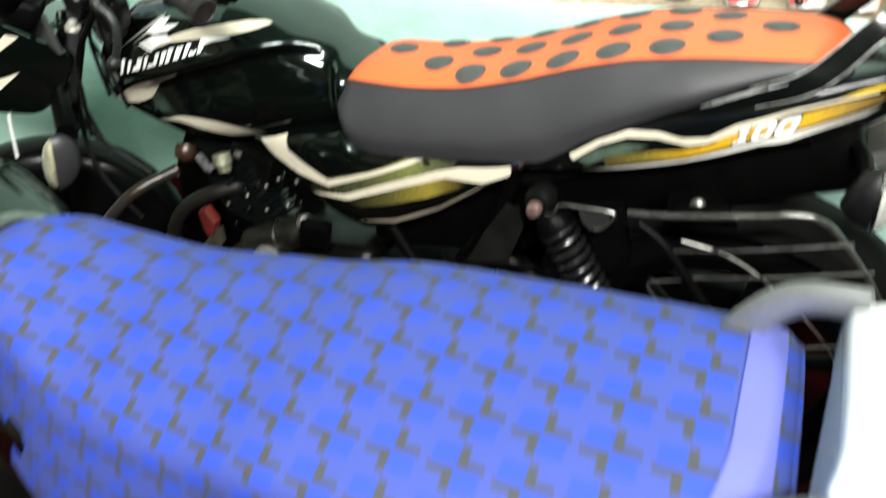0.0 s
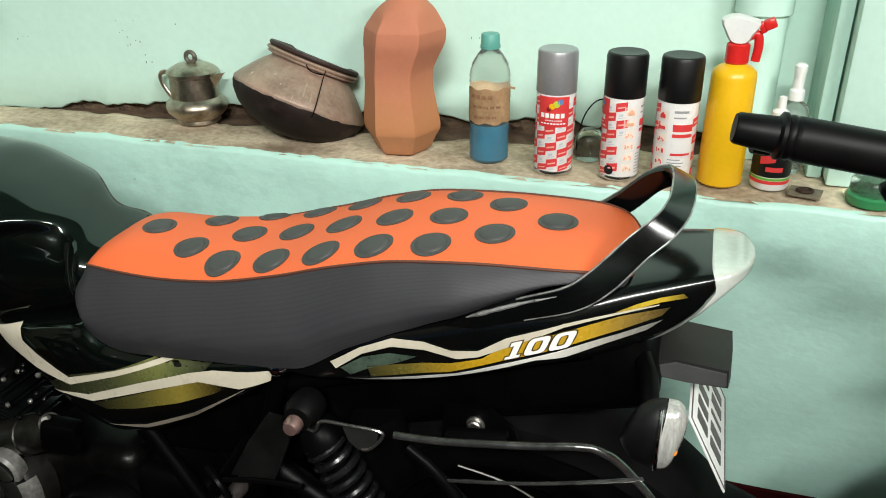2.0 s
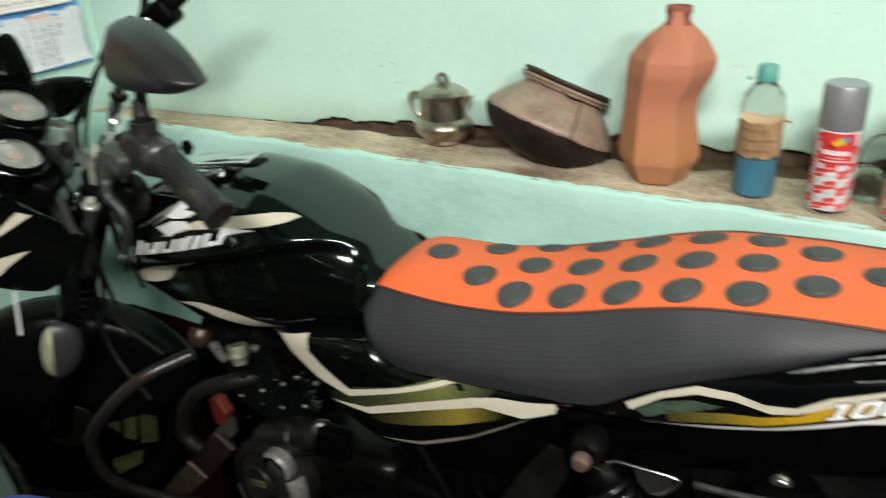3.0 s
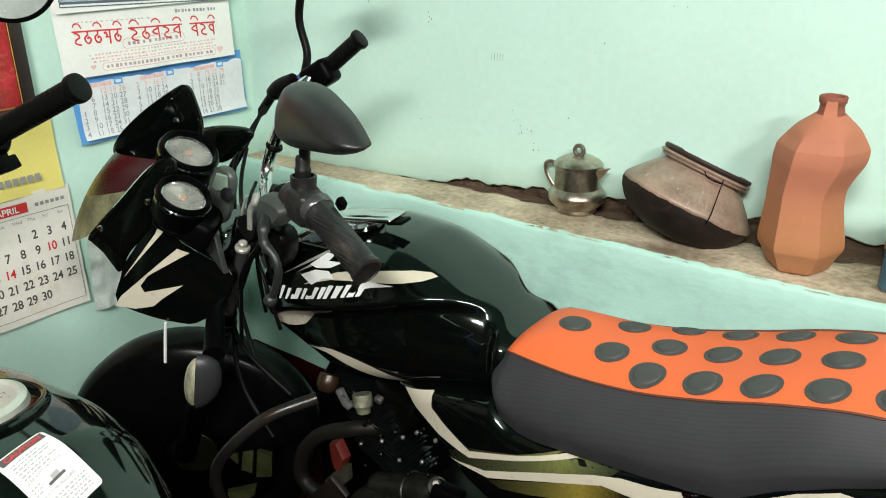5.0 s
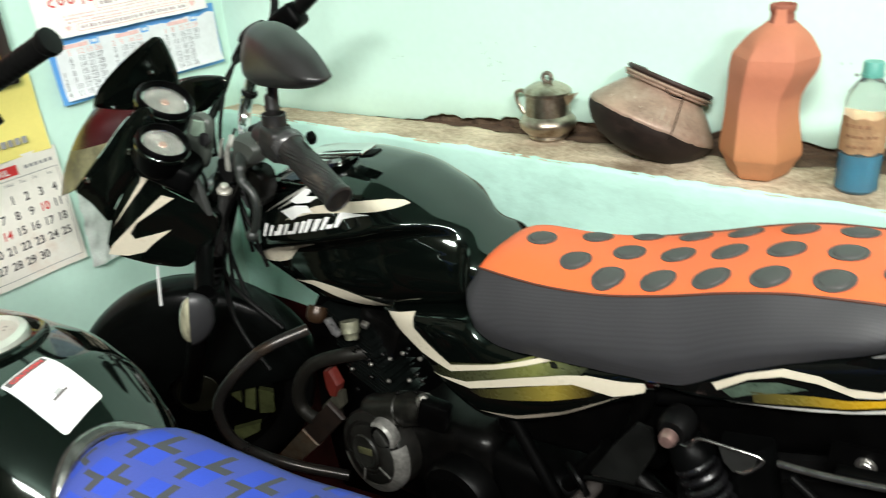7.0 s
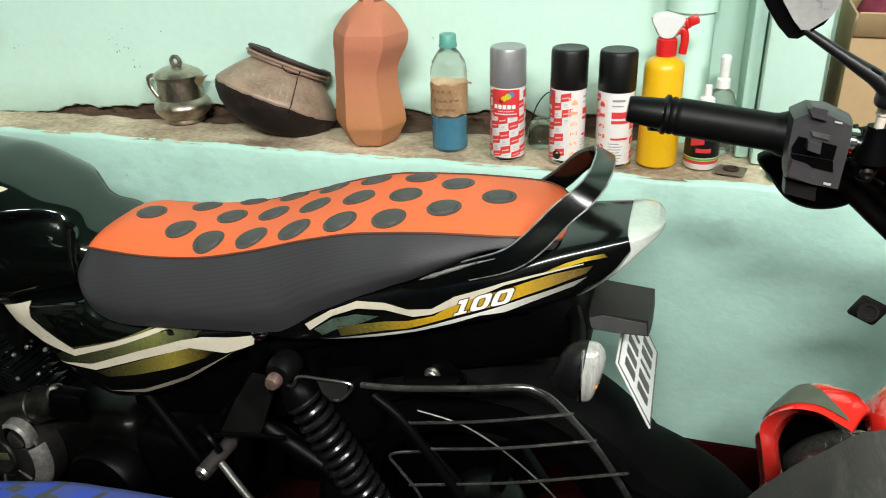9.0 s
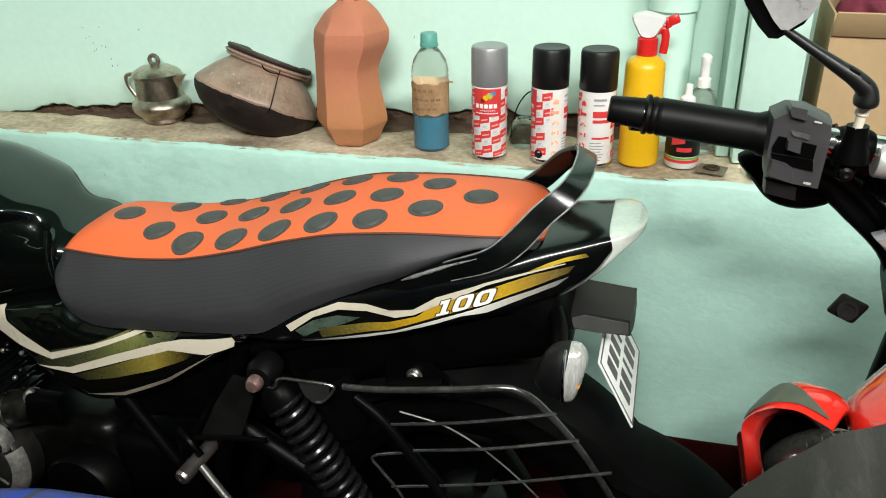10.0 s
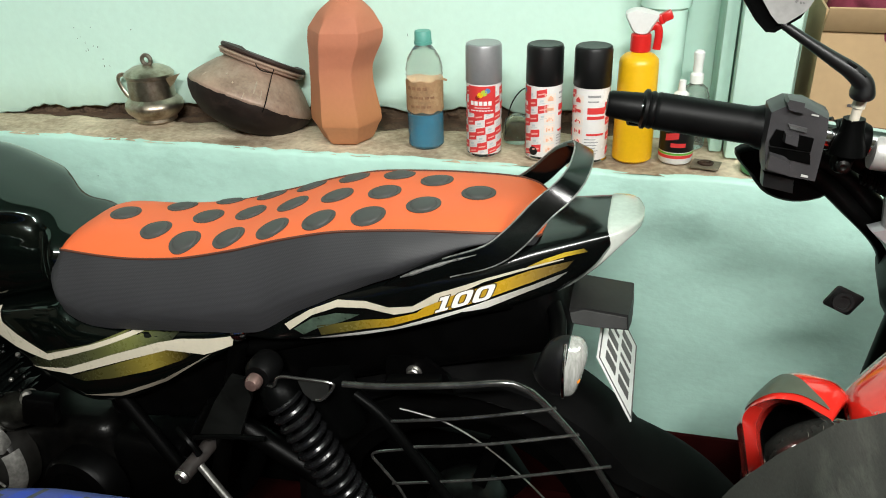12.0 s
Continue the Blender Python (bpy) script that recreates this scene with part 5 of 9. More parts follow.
# lamp box, plate and mudguard at the back
bm = bmesh.new()
prism(bm, [(0.518, 0.626), (0.514, 0.646), (0.540, 0.656), (0.608, 0.650), (0.610, 0.624), (0.560, 0.620)], YB - 0.045, YB + 0.045, 0.004)
lamp_box = part("lamp_box", bm, surf("dark_grey_box", (0.009, 0.009, 0.009), 0.55, var=0.15, scale=20, bump=0.03), bike)
# near side gets a paler grey for the light falling on it
bm = bmesh.new()
prism(bm, [(0.528, 0.629), (0.526, 0.643), (0.544, 0.650), (0.602, 0.645), (0.604, 0.628), (0.560, 0.6245)], YB - 0.0475, YB - 0.043, 0.001)
part("side_strip", bm, surf("lit_grey_box_side", (0.055, 0.055, 0.054), 0.45, var=0.15, scale=30), lamp_box, "near side in a lighter grey, as lit")
m = Matrix(((0.0, -0.460, 0.888, 0.594), (1.0, 0.0, 0.0, YB + 0.034), (0.0, 0.888, 0.460, 0.537), (0, 0, 0, 1)))
plate = part("number_plate", rbox(bmesh.new(), (0.196, 0.116, 0.003), m, 0.001), surf("plate_white", (0.80, 0.80, 0.78), 0.4, var=0.05, scale=30), bike, "white number plate")
for rowz, h, widths in ((0.022, 0.032, (0.020, 0.018, 0.018, 0.008, 0.018)), (-0.022, 0.034, (0.018, 0.020, 0.008, 0.020, 0.018))):
    for i, wd in enumerate(widths):
        bm = bmesh.new()
        rbox(bm, (wd, h, 0.001), m @ Matrix.Translation((-0.062 + i * 0.031, rowz, 0.0022)), 0)
        part("plate_bar", bm, dark_ink, plate)
bm = bmesh.new()
for sx, sy, ox, oy in ((0.190, 0.0022, 0, 0.0548), (0.190, 0.0022, 0, -0.0548), (0.0022, 0.110, -0.0945, 0), (0.0022, 0.110, 0.0945, 0)):
    rbox(bm, (sx, sy, 0.001), m @ Matrix.Translation((ox, oy, 0.0020)), 0)
part("plate_edge", bm, dark_ink, plate)
bm = bmesh.new()
RX, RZ, RR = 0.365, FLOOR + 0.30, 0.30
rings = []
for a in steps(-12, 150, 40):
    c, s = math.cos(radians(a)), math.sin(radians(a))
    r = 0.335 + (0.21 * max(0, (36 - a) / 48) if a < 36 else 0)
    rings.append([Vector((RX + (r + dr) * c, YB + dy, RZ + (r + dr) * s)) for dy, dr in ((-0.075, -0.035), (-0.070, -0.008), (-0.045, 0.006), (0, 0.010), (0.045, 0.006), (0.070, -0.008), (0.075, -0.035), (0.068, -0.035), (0.0, -0.002), (-0.068, -0.035))])
loft(bm, rings)
part("rear_mudguard", bm, surf("dull_black_plastic", (0.003, 0.003, 0.003), 0.62, spec=0.05, var=0.3, scale=20), bike)
# oversized box that blacks out the lit wall below the tail
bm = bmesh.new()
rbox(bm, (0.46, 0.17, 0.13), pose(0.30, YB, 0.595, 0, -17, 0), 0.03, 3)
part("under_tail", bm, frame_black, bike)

# rear indicator
ind = part("rear_indicator", tube(bmesh.new(), [(0.500, YB - 0.050, 0.668), (0.516, YB - 0.100, 0.662), (0.522, YB - 0.150, 0.655)], 0.011, 12), satin_black, bike)
for name, mt, x0, x1, sh in (("housing", matt_black, 0.500, 0.534, -1), ("lens", surf("silvered_clear_lens", (0.46, 0.46, 0.43), 0.12, metal=0.25, var=0.35, scale=40, stretch=(2.5, 2.5, 0.35), bump=0.15, coat=1.0), 0.5352, 0.557, 1)):
    bm = bmesh.new()
    rings = []
    for s in steps(0, 1, 10):
        x = x0 + (x1 - x0) * s
        k = math.sqrt(max(0.01, 1 - ((1 - s) ** 2 * 0.9 if sh < 0 else s ** 4 * 0.72)))
        rings.append([Vector((x + 0.016 * math.sin(a) * 0.3, YB - 0.180 + 0.024 * k * math.cos(a), 0.648 + 0.043 * k * math.sin(a))) for a in [2 * math.pi * i / 24 for i in range(24)]])
    loft(bm, rings)
    part(name, bm, mt, ind, "clear indicator lens" if sh > 0 else "")
bm = bmesh.new()
lathe(bm, [(0.0, 0.0), (0.0045, 0.0), (0.0060, 0.004), (0.0045, 0.009), (0.0, 0.011)], 16, frame_of((0.548, YB - 0.190, 0.640), (0.3, -1, 0.2)))
part("bulb", bm, surf("amber_bulb", (0.75, 0.25, 0.03), 0.2), ind)
bm = bmesh.new()
tube(bm, [(0.5345, YB - 0.193, 0.610), (0.5345, YB - 0.205, 0.630), (0.5345, YB - 0.2055, 0.650), (0.5345, YB - 0.203, 0.668), (0.5345, YB - 0.193, 0.688)], 0.0022, 6)
part("lens_edge", bm, chrome, ind)


def wheel(cx, cy, cz, r, steer, parent, name, spoke_mat=None):
    """A wire-free alloy wheel with a grooved tyre; steer: degrees about the upright axis."""
    m = Matrix.Translation((cx, cy, cz)) @ Matrix.Rotation(radians(steer), 4, "Z") @ Matrix.Rotation(radians(90), 4, "X")
    w = part(name, lathe(bmesh.new(), [(r - 0.075, -0.030), (r - 0.055, -0.042), (r - 0.025, -0.045), (r - 0.006, -0.030), (r, 0.0), (r - 0.006, 0.030), (r - 0.025, 0.045), (r - 0.055, 0.042), (r - 0.075, 0.030), (r - 0.075, -0.030)], 64, m), rubber, parent, "black tyre and alloy wheel")
    bm = bmesh.new()
    lathe(bm, [(r - 0.098, -0.030), (r - 0.074, -0.034), (r - 0.074, 0.034), (r - 0.098, 0.030), (r - 0.098, -0.030)], 64, m)
    part("rim", bm, frame_black, w)
    for i in range(6):
        bm = bmesh.new()
        rbox(bm, (r - 0.11, 0.026, 0.018), m @ Matrix.Rotation(radians(60 * i + 12), 4, "Z") @ Matrix.Translation(((r - 0.11) / 2 + 0.02, 0, 0)), 0.005)
        part("spoke", bm, spoke_mat or frame_black, w)
    bm = bmesh.new()
    lathe(bm, [(0.0, -0.05), (0.06, -0.05), (0.072, -0.03), (0.072, 0.03), (0.06, 0.05), (0.0, 0.05)], 32, m)
    part("hub", bm, engine_metal, w)
    return w


wheel(RX, YB, RZ, RR, 0, bike, "rear_wheel")

# shock absorber
sa, sb = Vector((0.095, -0.670, 0.545)), Vector((0.255, -0.690, 0.270))
d = (sb - sa).normalized()
shock = part("shock_absorber", tube(bmesh.new(), [sa + d * 0.03, sb], 0.016, 14), satin_black, bike)
bm = bmesh.new()
u = d.cross(Vector((0, 1, 0))).normalized()
w = d.cross(u)
coil = []
for i in range(14 * 18 + 1):
    a = 2 * math.pi * i / 18
    coil.append(sa + d * (0.055 + 0.235 * i / (14 * 18)) + 0.027 * (math.cos(a) * u + math.sin(a) * w))
tube(bm, coil, 0.0058, 8)
part("spring", bm, surf("enamelled_spring", (0.006, 0.006, 0.0065), 0.25, var=0.3, scale=40, bump=0.05), shock)
bm = bmesh.new()
lathe(bm, [(0.0, 0.02), (0.020, 0.020), (0.026, 0.028), (0.031, 0.045), (0.031, 0.056), (0.0, 0.056)], 28, frame_of(sa, d))
part("spring_seat", bm, satin_black, shock)
bm = bmesh.new()
lathe(bm, [(0.0, -0.012), (0.022, -0.012), (0.024, 0.0), (0.024, 0.020), (0.018, 0.030), (0.0, 0.030)], 24, frame_of(sa + Vector((0, 0.005, 0)), (0, -1, 0)))
part("top_eye", bm, rubber, shock)
bm = bmesh.new()
lathe(bm, [(0.0, 0.03), (0.012, 0.03), (0.012, 0.040), (0.009, 0.046), (0.0, 0.047)], 6 * 3, frame_of(sa, (0, -1, 0)))
part("cap_nut", bm, surf("rosy_worn_nut", (0.42, 0.27, 0.24), 0.35, metal=0.8, var=0.2, scale=60), shock, "worn cap nut")
bm = bmesh.new()
lathe(bm, [(0.0, 0.0), (0.034, 0.0), (0.036, 0.012), (0.034, 0.095), (0.030, 0.105), (0.0, 0.105)], 28, frame_of((0.178, -0.635, 0.530), (0.22, 0, -1)))
part("reservoir", bm, satin_black, bike)

# bracket, bolt and side guard rods over the rear wheel
dark_chrome = surf("dark_chrome_rod", (0.22, 0.22, 0.21), 0.22, metal=0.9, var=0.4, scale=40, bump=0.0)
guard = part("side_guard", tube(bmesh.new(), spline([(0.236, -0.715, 0.570), (0.300, -0.718, 0.578), (0.400, -0.718, 0.596), (0.452, -0.716, 0.606), (0.476, -0.712, 0.602), (0.505, -0.705, 0.578), (0.560, -0.690, 0.500), (0.615, -0.680, 0.400)], 6), 0.0048, 10), dark_chrome, bike)
for a, b in (((0.296, 0.522), (0.525, 0.570)), ((0.326, 0.483), (0.556, 0.533)), ((0.300, 0.412), (0.600, 0.488)), ((0.330, 0.355), (0.640, 0.440))):
    bm = bmesh.new()
    tube(bm, spline([(a[0], -0.722, a[1]), ((a[0] + b[0]) / 2, -0.724, (a[1] + b[1]) / 2 + 0.003), (b[0], -0.706, b[1])], 6), 0.0023, 8)
    part("guard_rod", bm, dark_chrome, guard)
bm = bmesh.new()
tube(bm, spline([(0.252, -0.715, 0.556), (0.300, -0.722, 0.520), (0.385, -0.726, 0.400), (0.440, -0.726, 0.310)], 5), 0.0075, 10)
part("guard_bar", bm, satin_black, guard)
bm = bmesh.new()
tube(bm, spline([(0.330, -0.722, 0.480), (0.275, -0.722, 0.463), (0.285, -0.722, 0.440), (0.310, -0.722, 0.405), (0.325, -0.722, 0.370)], 5), 0.0022, 8)
part("guard_hook", bm, dark_chrome, guard)
bm = bmesh.new()
tube(bm, spline([(0.310, -0.700, 0.530), (0.380, -0.700, 0.515), (0.450, -0.700, 0.470), (0.520, -0.700, 0.400), (0.560, -0.700, 0.330)], 6), 0.0013, 6)
part("cable", bm, steel, guard)
bm = bmesh.new()
prism(bm, [(0.280, 0.540), (0.284, 0.590), (0.340, 0.596), (0.372, 0.572), (0.380, 0.545)], -0.670, -0.663, 0.0)
br = part("bracket", bm, frame_black, bike)
bm = bmesh.new()
lathe(bm, [(0.0115, 0.0), (0.0115, 0.0015), (0.0088, 0.0018), (0.0085, 0.0075), (0.007, 0.009), (0.0, 0.009)], 24, frame_of((0.324, -0.670, 0.572), (0, -1, 0)))
part("bolt", bm, steel, br)
bm = bmesh.new()
rbox(bm, (0.075, 0.018, 0.012), pose(0.335, -0.706, 0.585, 0, -9, 0), 0.003)
part("clamp", bm, satin_black, br)
bm = bmesh.new()
tube(bm, spline([(0.104, -0.690, 0.530), (0.122, -0.700, 0.538), (0.134, -0.702, 0.557), (0.170, -0.702, 0.559), (0.211, -0.700, 0.557), (0.212, -0.700, 0.546), (0.196, -0.700, 0.527), (0.185, -0.699, 0.523)], 5), 0.0024, 8)
lever = part("lock_lever", bm, dark_chrome, bike, "thin bright-edged lock lever")
bm = bmesh.new()
prism(bm, [(0.160, 0.552), (0.208, 0.555), (0.205, 0.538), (0.192, 0.523), (0.180, 0.520), (0.167, 0.532)], -0.699, -0.695, 0.0)
part("lever_plate", bm, surf("dull_plate", (0.012, 0.0125, 0.0115), 0.5, var=0.3, scale=40), lever)

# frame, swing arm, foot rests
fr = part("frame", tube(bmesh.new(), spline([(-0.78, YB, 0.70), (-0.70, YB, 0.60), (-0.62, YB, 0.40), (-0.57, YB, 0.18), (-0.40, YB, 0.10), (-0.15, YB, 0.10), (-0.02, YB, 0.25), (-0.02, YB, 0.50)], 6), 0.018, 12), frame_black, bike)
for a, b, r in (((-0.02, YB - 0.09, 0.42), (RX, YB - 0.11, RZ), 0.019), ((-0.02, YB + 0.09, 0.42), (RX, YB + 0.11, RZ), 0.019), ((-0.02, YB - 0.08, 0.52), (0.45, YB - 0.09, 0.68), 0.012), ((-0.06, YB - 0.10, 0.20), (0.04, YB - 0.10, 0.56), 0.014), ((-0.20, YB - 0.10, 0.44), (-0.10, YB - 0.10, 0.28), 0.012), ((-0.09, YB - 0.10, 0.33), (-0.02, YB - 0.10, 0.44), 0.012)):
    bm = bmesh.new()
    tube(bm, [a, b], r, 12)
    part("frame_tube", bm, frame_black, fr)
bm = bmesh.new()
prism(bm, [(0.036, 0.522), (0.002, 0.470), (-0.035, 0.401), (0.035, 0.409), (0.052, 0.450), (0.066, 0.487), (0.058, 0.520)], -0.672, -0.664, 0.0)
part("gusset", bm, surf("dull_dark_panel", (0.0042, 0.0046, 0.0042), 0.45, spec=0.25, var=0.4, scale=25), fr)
# oversized black box, filling the gap under the seat with dark
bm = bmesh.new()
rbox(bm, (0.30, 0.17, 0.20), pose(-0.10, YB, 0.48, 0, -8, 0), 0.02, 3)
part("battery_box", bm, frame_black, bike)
peg = part("foot_rest", tube(bmesh.new(), [(-0.035, -0.64, 0.362), (-0.048, -0.715, 0.352)], 0.0130, 16), surf("dark_worn_rubber", (0.030, 0.025, 0.023), 0.5, var=0.4, scale=50, bump=0.2), bike)
bm = bmesh.new()
lathe(bm, [(0.0, 0.0), (0.012, 0.0), (0.013, 0.004), (0.010, 0.009), (0.004, 0.010), (0.0, 0.007)], 18, frame_of((-0.048, -0.715, 0.352), (-0.15, -1, -0.1)))
part("peg_end", bm, steel, peg)
bm = bmesh.new()
tube(bm, spline([(-0.025, -0.700, 0.362), (0.030, -0.720, 0.318), (0.085, -0.735, 0.275), (0.14, -0.74, 0.235)], 5), 0.0065, 10)
part("stand_arm", bm, surf("dull_grey_steel", (0.16, 0.155, 0.145), 0.4, metal=0.7, var=0.3, scale=40), bike, "worn steel stand arm")
bm = bmesh.new()
tube(bm, spline([(-0.070, -0.675, 0.408), (-0.045, -0.690, 0.400), (-0.030, -0.690, 0.375)], 5), 0.006, 8)
tube(bm, spline([(-0.035, -0.690, 0.408), (0.02, -0.690, 0.420), (0.09, -0.690, 0.428)], 5), 0.004, 8)
part("linkage", bm, frame_black, bike)

# unseen case and gearbox block, added to black out gaps to the floor
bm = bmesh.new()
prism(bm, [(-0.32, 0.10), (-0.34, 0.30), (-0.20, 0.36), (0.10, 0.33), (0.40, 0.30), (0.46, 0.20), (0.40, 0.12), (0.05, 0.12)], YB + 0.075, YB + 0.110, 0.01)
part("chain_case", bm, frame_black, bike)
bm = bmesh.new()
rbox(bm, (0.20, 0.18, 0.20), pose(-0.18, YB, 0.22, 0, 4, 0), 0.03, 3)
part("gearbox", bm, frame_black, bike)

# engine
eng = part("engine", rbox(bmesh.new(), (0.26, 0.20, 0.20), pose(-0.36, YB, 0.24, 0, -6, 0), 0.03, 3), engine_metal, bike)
for i in range(13):
    bm = bmesh.new()
    rbox(bm, (0.118 + 0.008 * (i % 2), 0.165, 0.0035), pose(-0.500 - 0.0045 * i, YB - 0.015, 0.372 + 0.0108 * i, 0, 22, 0), 0.001)
    part("cooling_fin", bm, rubbed_black, eng)
bm = bmesh.new()
rbox(bm, (0.10, 0.13, 0.17), pose(-0.525, YB, 0.43, 0, 22, 0), 0.015)
part("cylinder", bm, engine_metal, eng)
dirty_alloy = surf("dirty_alloy", (0.22, 0.21, 0.19), 0.45, metal=0.8, var=0.5, scale=70, bump=0.4, dist=0.002, dirt=(0.012, 0.011, 0.010), amount=0.6)
worn_alloy = surf("worn_alloy", (0.20, 0.195, 0.18), 0.36, metal=0.45, var=0.4, scale=40, dirt=(0.05, 0.047, 0.04), amount=0.3)
CM = frame_of((-0.478, YB - 0.125, 0.262), (-0.10, -1, 0.10))
cover_ = part("crankcase_cover", lathe(bmesh.new(), [(0.084, -0.03), (0.084, 0.010), (0.080, 0.018), (0.066, 0.022), (0.064, 0.016), (0.060, 0.016), (0.058, 0.024), (0.040, 0.030), (0.034, 0.030), (0.032, 0.026), (0.0, 0.027)], 48, CM), surf("dull_grey_alloy", (0.012, 0.0115, 0.010), 0.38, metal=0.5, var=0.45, scale=25, dirt=(0.02, 0.018, 0.016), amount=0.3), eng)
bm = bmesh.new()
rings = []
for a in steps(-28, 158, 30):
    c, q = math.cos(radians(a)), math.sin(radians(a))
    ri = 0.061 + 0.006 * math.cos(radians(a))
    rings.append([CM @ Vector((r * c, -r * q, z)) for r, z in ((0.0852, 0.002), (0.0850, 0.011), (0.0805, 0.0196), (ri, 0.0262), (ri, 0.012))])
loft(bm, rings)
part("cover_edge", bm, worn_alloy, cover_, "worn bright alloy edge")
dull_plate = surf("dull_cast_plate", (0.016, 0.016, 0.014), 0.42, metal=0.5, var=0.4, scale=45, bump=0.2)
for a0, a1 in ((28, 98), (-72, 20), (108, 165)):
    bm = bmesh.new()
    rings = []
    for a in steps(a0, a1, 14):
        c, q = math.cos(radians(a)), math.sin(radians(a))
        rings.append([CM @ Vector((r * c, -r * q, z)) for r, z in ((0.064, 0.016), (0.0635, 0.0245), (0.060, 0.0275), (0.040, 0.0310), (0.038, 0.016))])
    loft(bm, rings)
    part("cover_plate", bm, dull_plate, cover_)
for a in (24, 103):
    bm = bmesh.new()
    rbox(bm, (0.030, 0.0035, 0.004), CM @ Matrix.Rotation(radians(-a), 4, "Z") @ Matrix.Translation((0.049, 0, 0.0300)), 0.001)
    part("cover_rib", bm, worn_alloy, cover_)
bm = bmesh.new()
lathe(bm, [(0.0, 0.029), (0.024, 0.029), (0.027, 0.031), (0.031, 0.033), (0.034, 0.030), (0.034, 0.020)], 36, CM @ Matrix.Translation((-0.006, 0.006, 0)))
part("cover_ring", bm, dull_plate, cover_)
bm = bmesh.new()
rbox(bm, (0.036, 0.014, 0.003), CM @ Matrix.Translation((-0.006, 0.006, 0.0305)) @ Matrix.Rotation(radians(12), 4, "Z"), 0.001)
part("badge", bm, surf("dim_badge", (0.10, 0.10, 0.05), 0.4, metal=0.5, var=0.3, scale=90), cover_)
oily_barrel = surf("oily_barrel", (0.018, 0.0175, 0.0145), 0.36, metal=0.6, var=0.5, scale=40, bump=0.25, dirt=(0.003, 0.003, 0.003), amount=0.6)
SA, SB = Vector((-0.512, YB - 0.100, 0.322)), Vector((-0.364, YB - 0.105, 0.384))
SL = (SB - SA).length
bm = bmesh.new()
lathe(bm, [(0.0, 0.0), (0.024, 0.0), (0.030, 0.006), (0.032, 0.020), (0.032, SL * 0.55), (0.034, SL * 0.56), (0.034, SL * 0.62), (0.032, SL * 0.63), (0.031, SL - 0.02), (0.024, SL - 0.004), (0.014, SL), (0.0, SL)], 32, frame_of(SA, SB - SA))
st = part("starter_case", bm, oily_barrel, eng)
bm = bmesh.new()
HM = frame_of((-0.445, YB - 0.146, 0.318), (0.05, -1, 0.15), (0, 0, 1))
lathe(bm, [(0.024, -0.03), (0.024, 0.004), (0.021, 0.006), (0.020, 0.003), (0.019, -0.012), (0.0, -0.013)], 28, HM)
part("socket", bm, frame_black, st, "dark round socket")
bm = bmesh.new()
rings = []
for a in steps(-25, 125, 20):
    d_ = Vector((math.cos(radians(a)), 0, math.sin(radians(a))))
    o = HM.translation
    rings.append([o + d_ * r + Vector((0, y, 0)) for r, y in ((0.0235, 0.012), (0.0235, -0.008), (0.027, -0.011), (0.032, -0.006), (0.033, 0.012))])
loft(bm, rings)
part("socket_lip", bm, worn_alloy, st, "worn bright socket lip")
bm = bmesh.new()
lathe(bm, [(0.072, -0.02), (0.072, 0.018), (0.066, 0.026), (0.048, 0.029), (0.044, 0.024), (0.0, 0.024)], 40, frame_of((-0.29, YB - 0.120, 0.235), (-0.05, -1, 0)))
part("gearbox_cover", bm, frame_black, eng)
bm = bmesh.new()
lathe(bm, [(0.0, 0.0), (0.015, 0.0), (0.016, 0.006), (0.013, 0.010), (0.009, 0.011), (0.009, 0.020), (0.005, 0.024), (0.0, 0.024)], 14, frame_of((-0.358, YB - 0.118, 0.408), (0.3, -0.6, 0.8)))
part("plug_bolt", bm, dirty_alloy, eng, "dirty bright bolt")
rng = random.Random(5)
for i in range(26):
    bm = bmesh.new()
    px, pz = rng.uniform(-0.55, -0.37), rng.uniform(0.37, 0.50)
    lathe(bm, [(0.0, 0.0), (0.0042, 0.0), (0.0042, 0.003), (0.002, 0.005), (0.0, 0.005)], 8, frame_of((px, YB - 0.098 - 0.012 * rng.random(), pz), (rng.uniform(-0.3, 0.5), -1, rng.uniform(0, 0.8))))
    part("bolt", bm, dirty_alloy if i % 3 == 0 else engine_metal, eng)
bm = bmesh.new()
rbox(bm, (0.055, 0.03, 0.055), pose(-0.335, -0.665, 0.395, 0, 12, 15), 0.006)
part("gear_cover", bm, frame_black, eng)
bm = bmesh.new()
lathe(bm, [(0.0, 0.0), (0.017, 0.0), (0.018, 0.02), (0.013, 0.026), (0.012, 0.034), (0.0, 0.035)], 11, frame_of((-0.522, -0.655, 0.524), (0.25, -0.2, -1)))
part("carburettor", bm, surf("pale_corroded_alloy", (0.20, 0.20, 0.14), 0.5, metal=0.5, var=0.5, scale=90, bump=0.5, dist=0.003, dirt=(0.03, 0.03, 0.02), amount=0.5), eng, "pale corroded carburettor")
bm = bmesh.new()
rbox(bm, (0.012, 0.014, 0.034), pose(-0.568, -0.655, 0.500, 0, -30, 10), 0.003)
rbox(bm, (0.018, 0.012, 0.010), pose(-0.550, -0.657, 0.492, 0, -40, 15), 0.002)
part("fuel_tap", bm, surf("bright_scratched_alloy", (0.38, 0.38, 0.38), 0.3, metal=0.8, var=0.4, scale=80, bump=0.3), eng, "bright scratched fuel tap")
bm = bmesh.new()
rbox(bm, (0.014, 0.012, 0.010), pose(-0.484, -0.655, 0.527, 10, 20, 15), 0.002)
part("cable_end", bm, dirty_alloy, eng)
bm = bmesh.new()
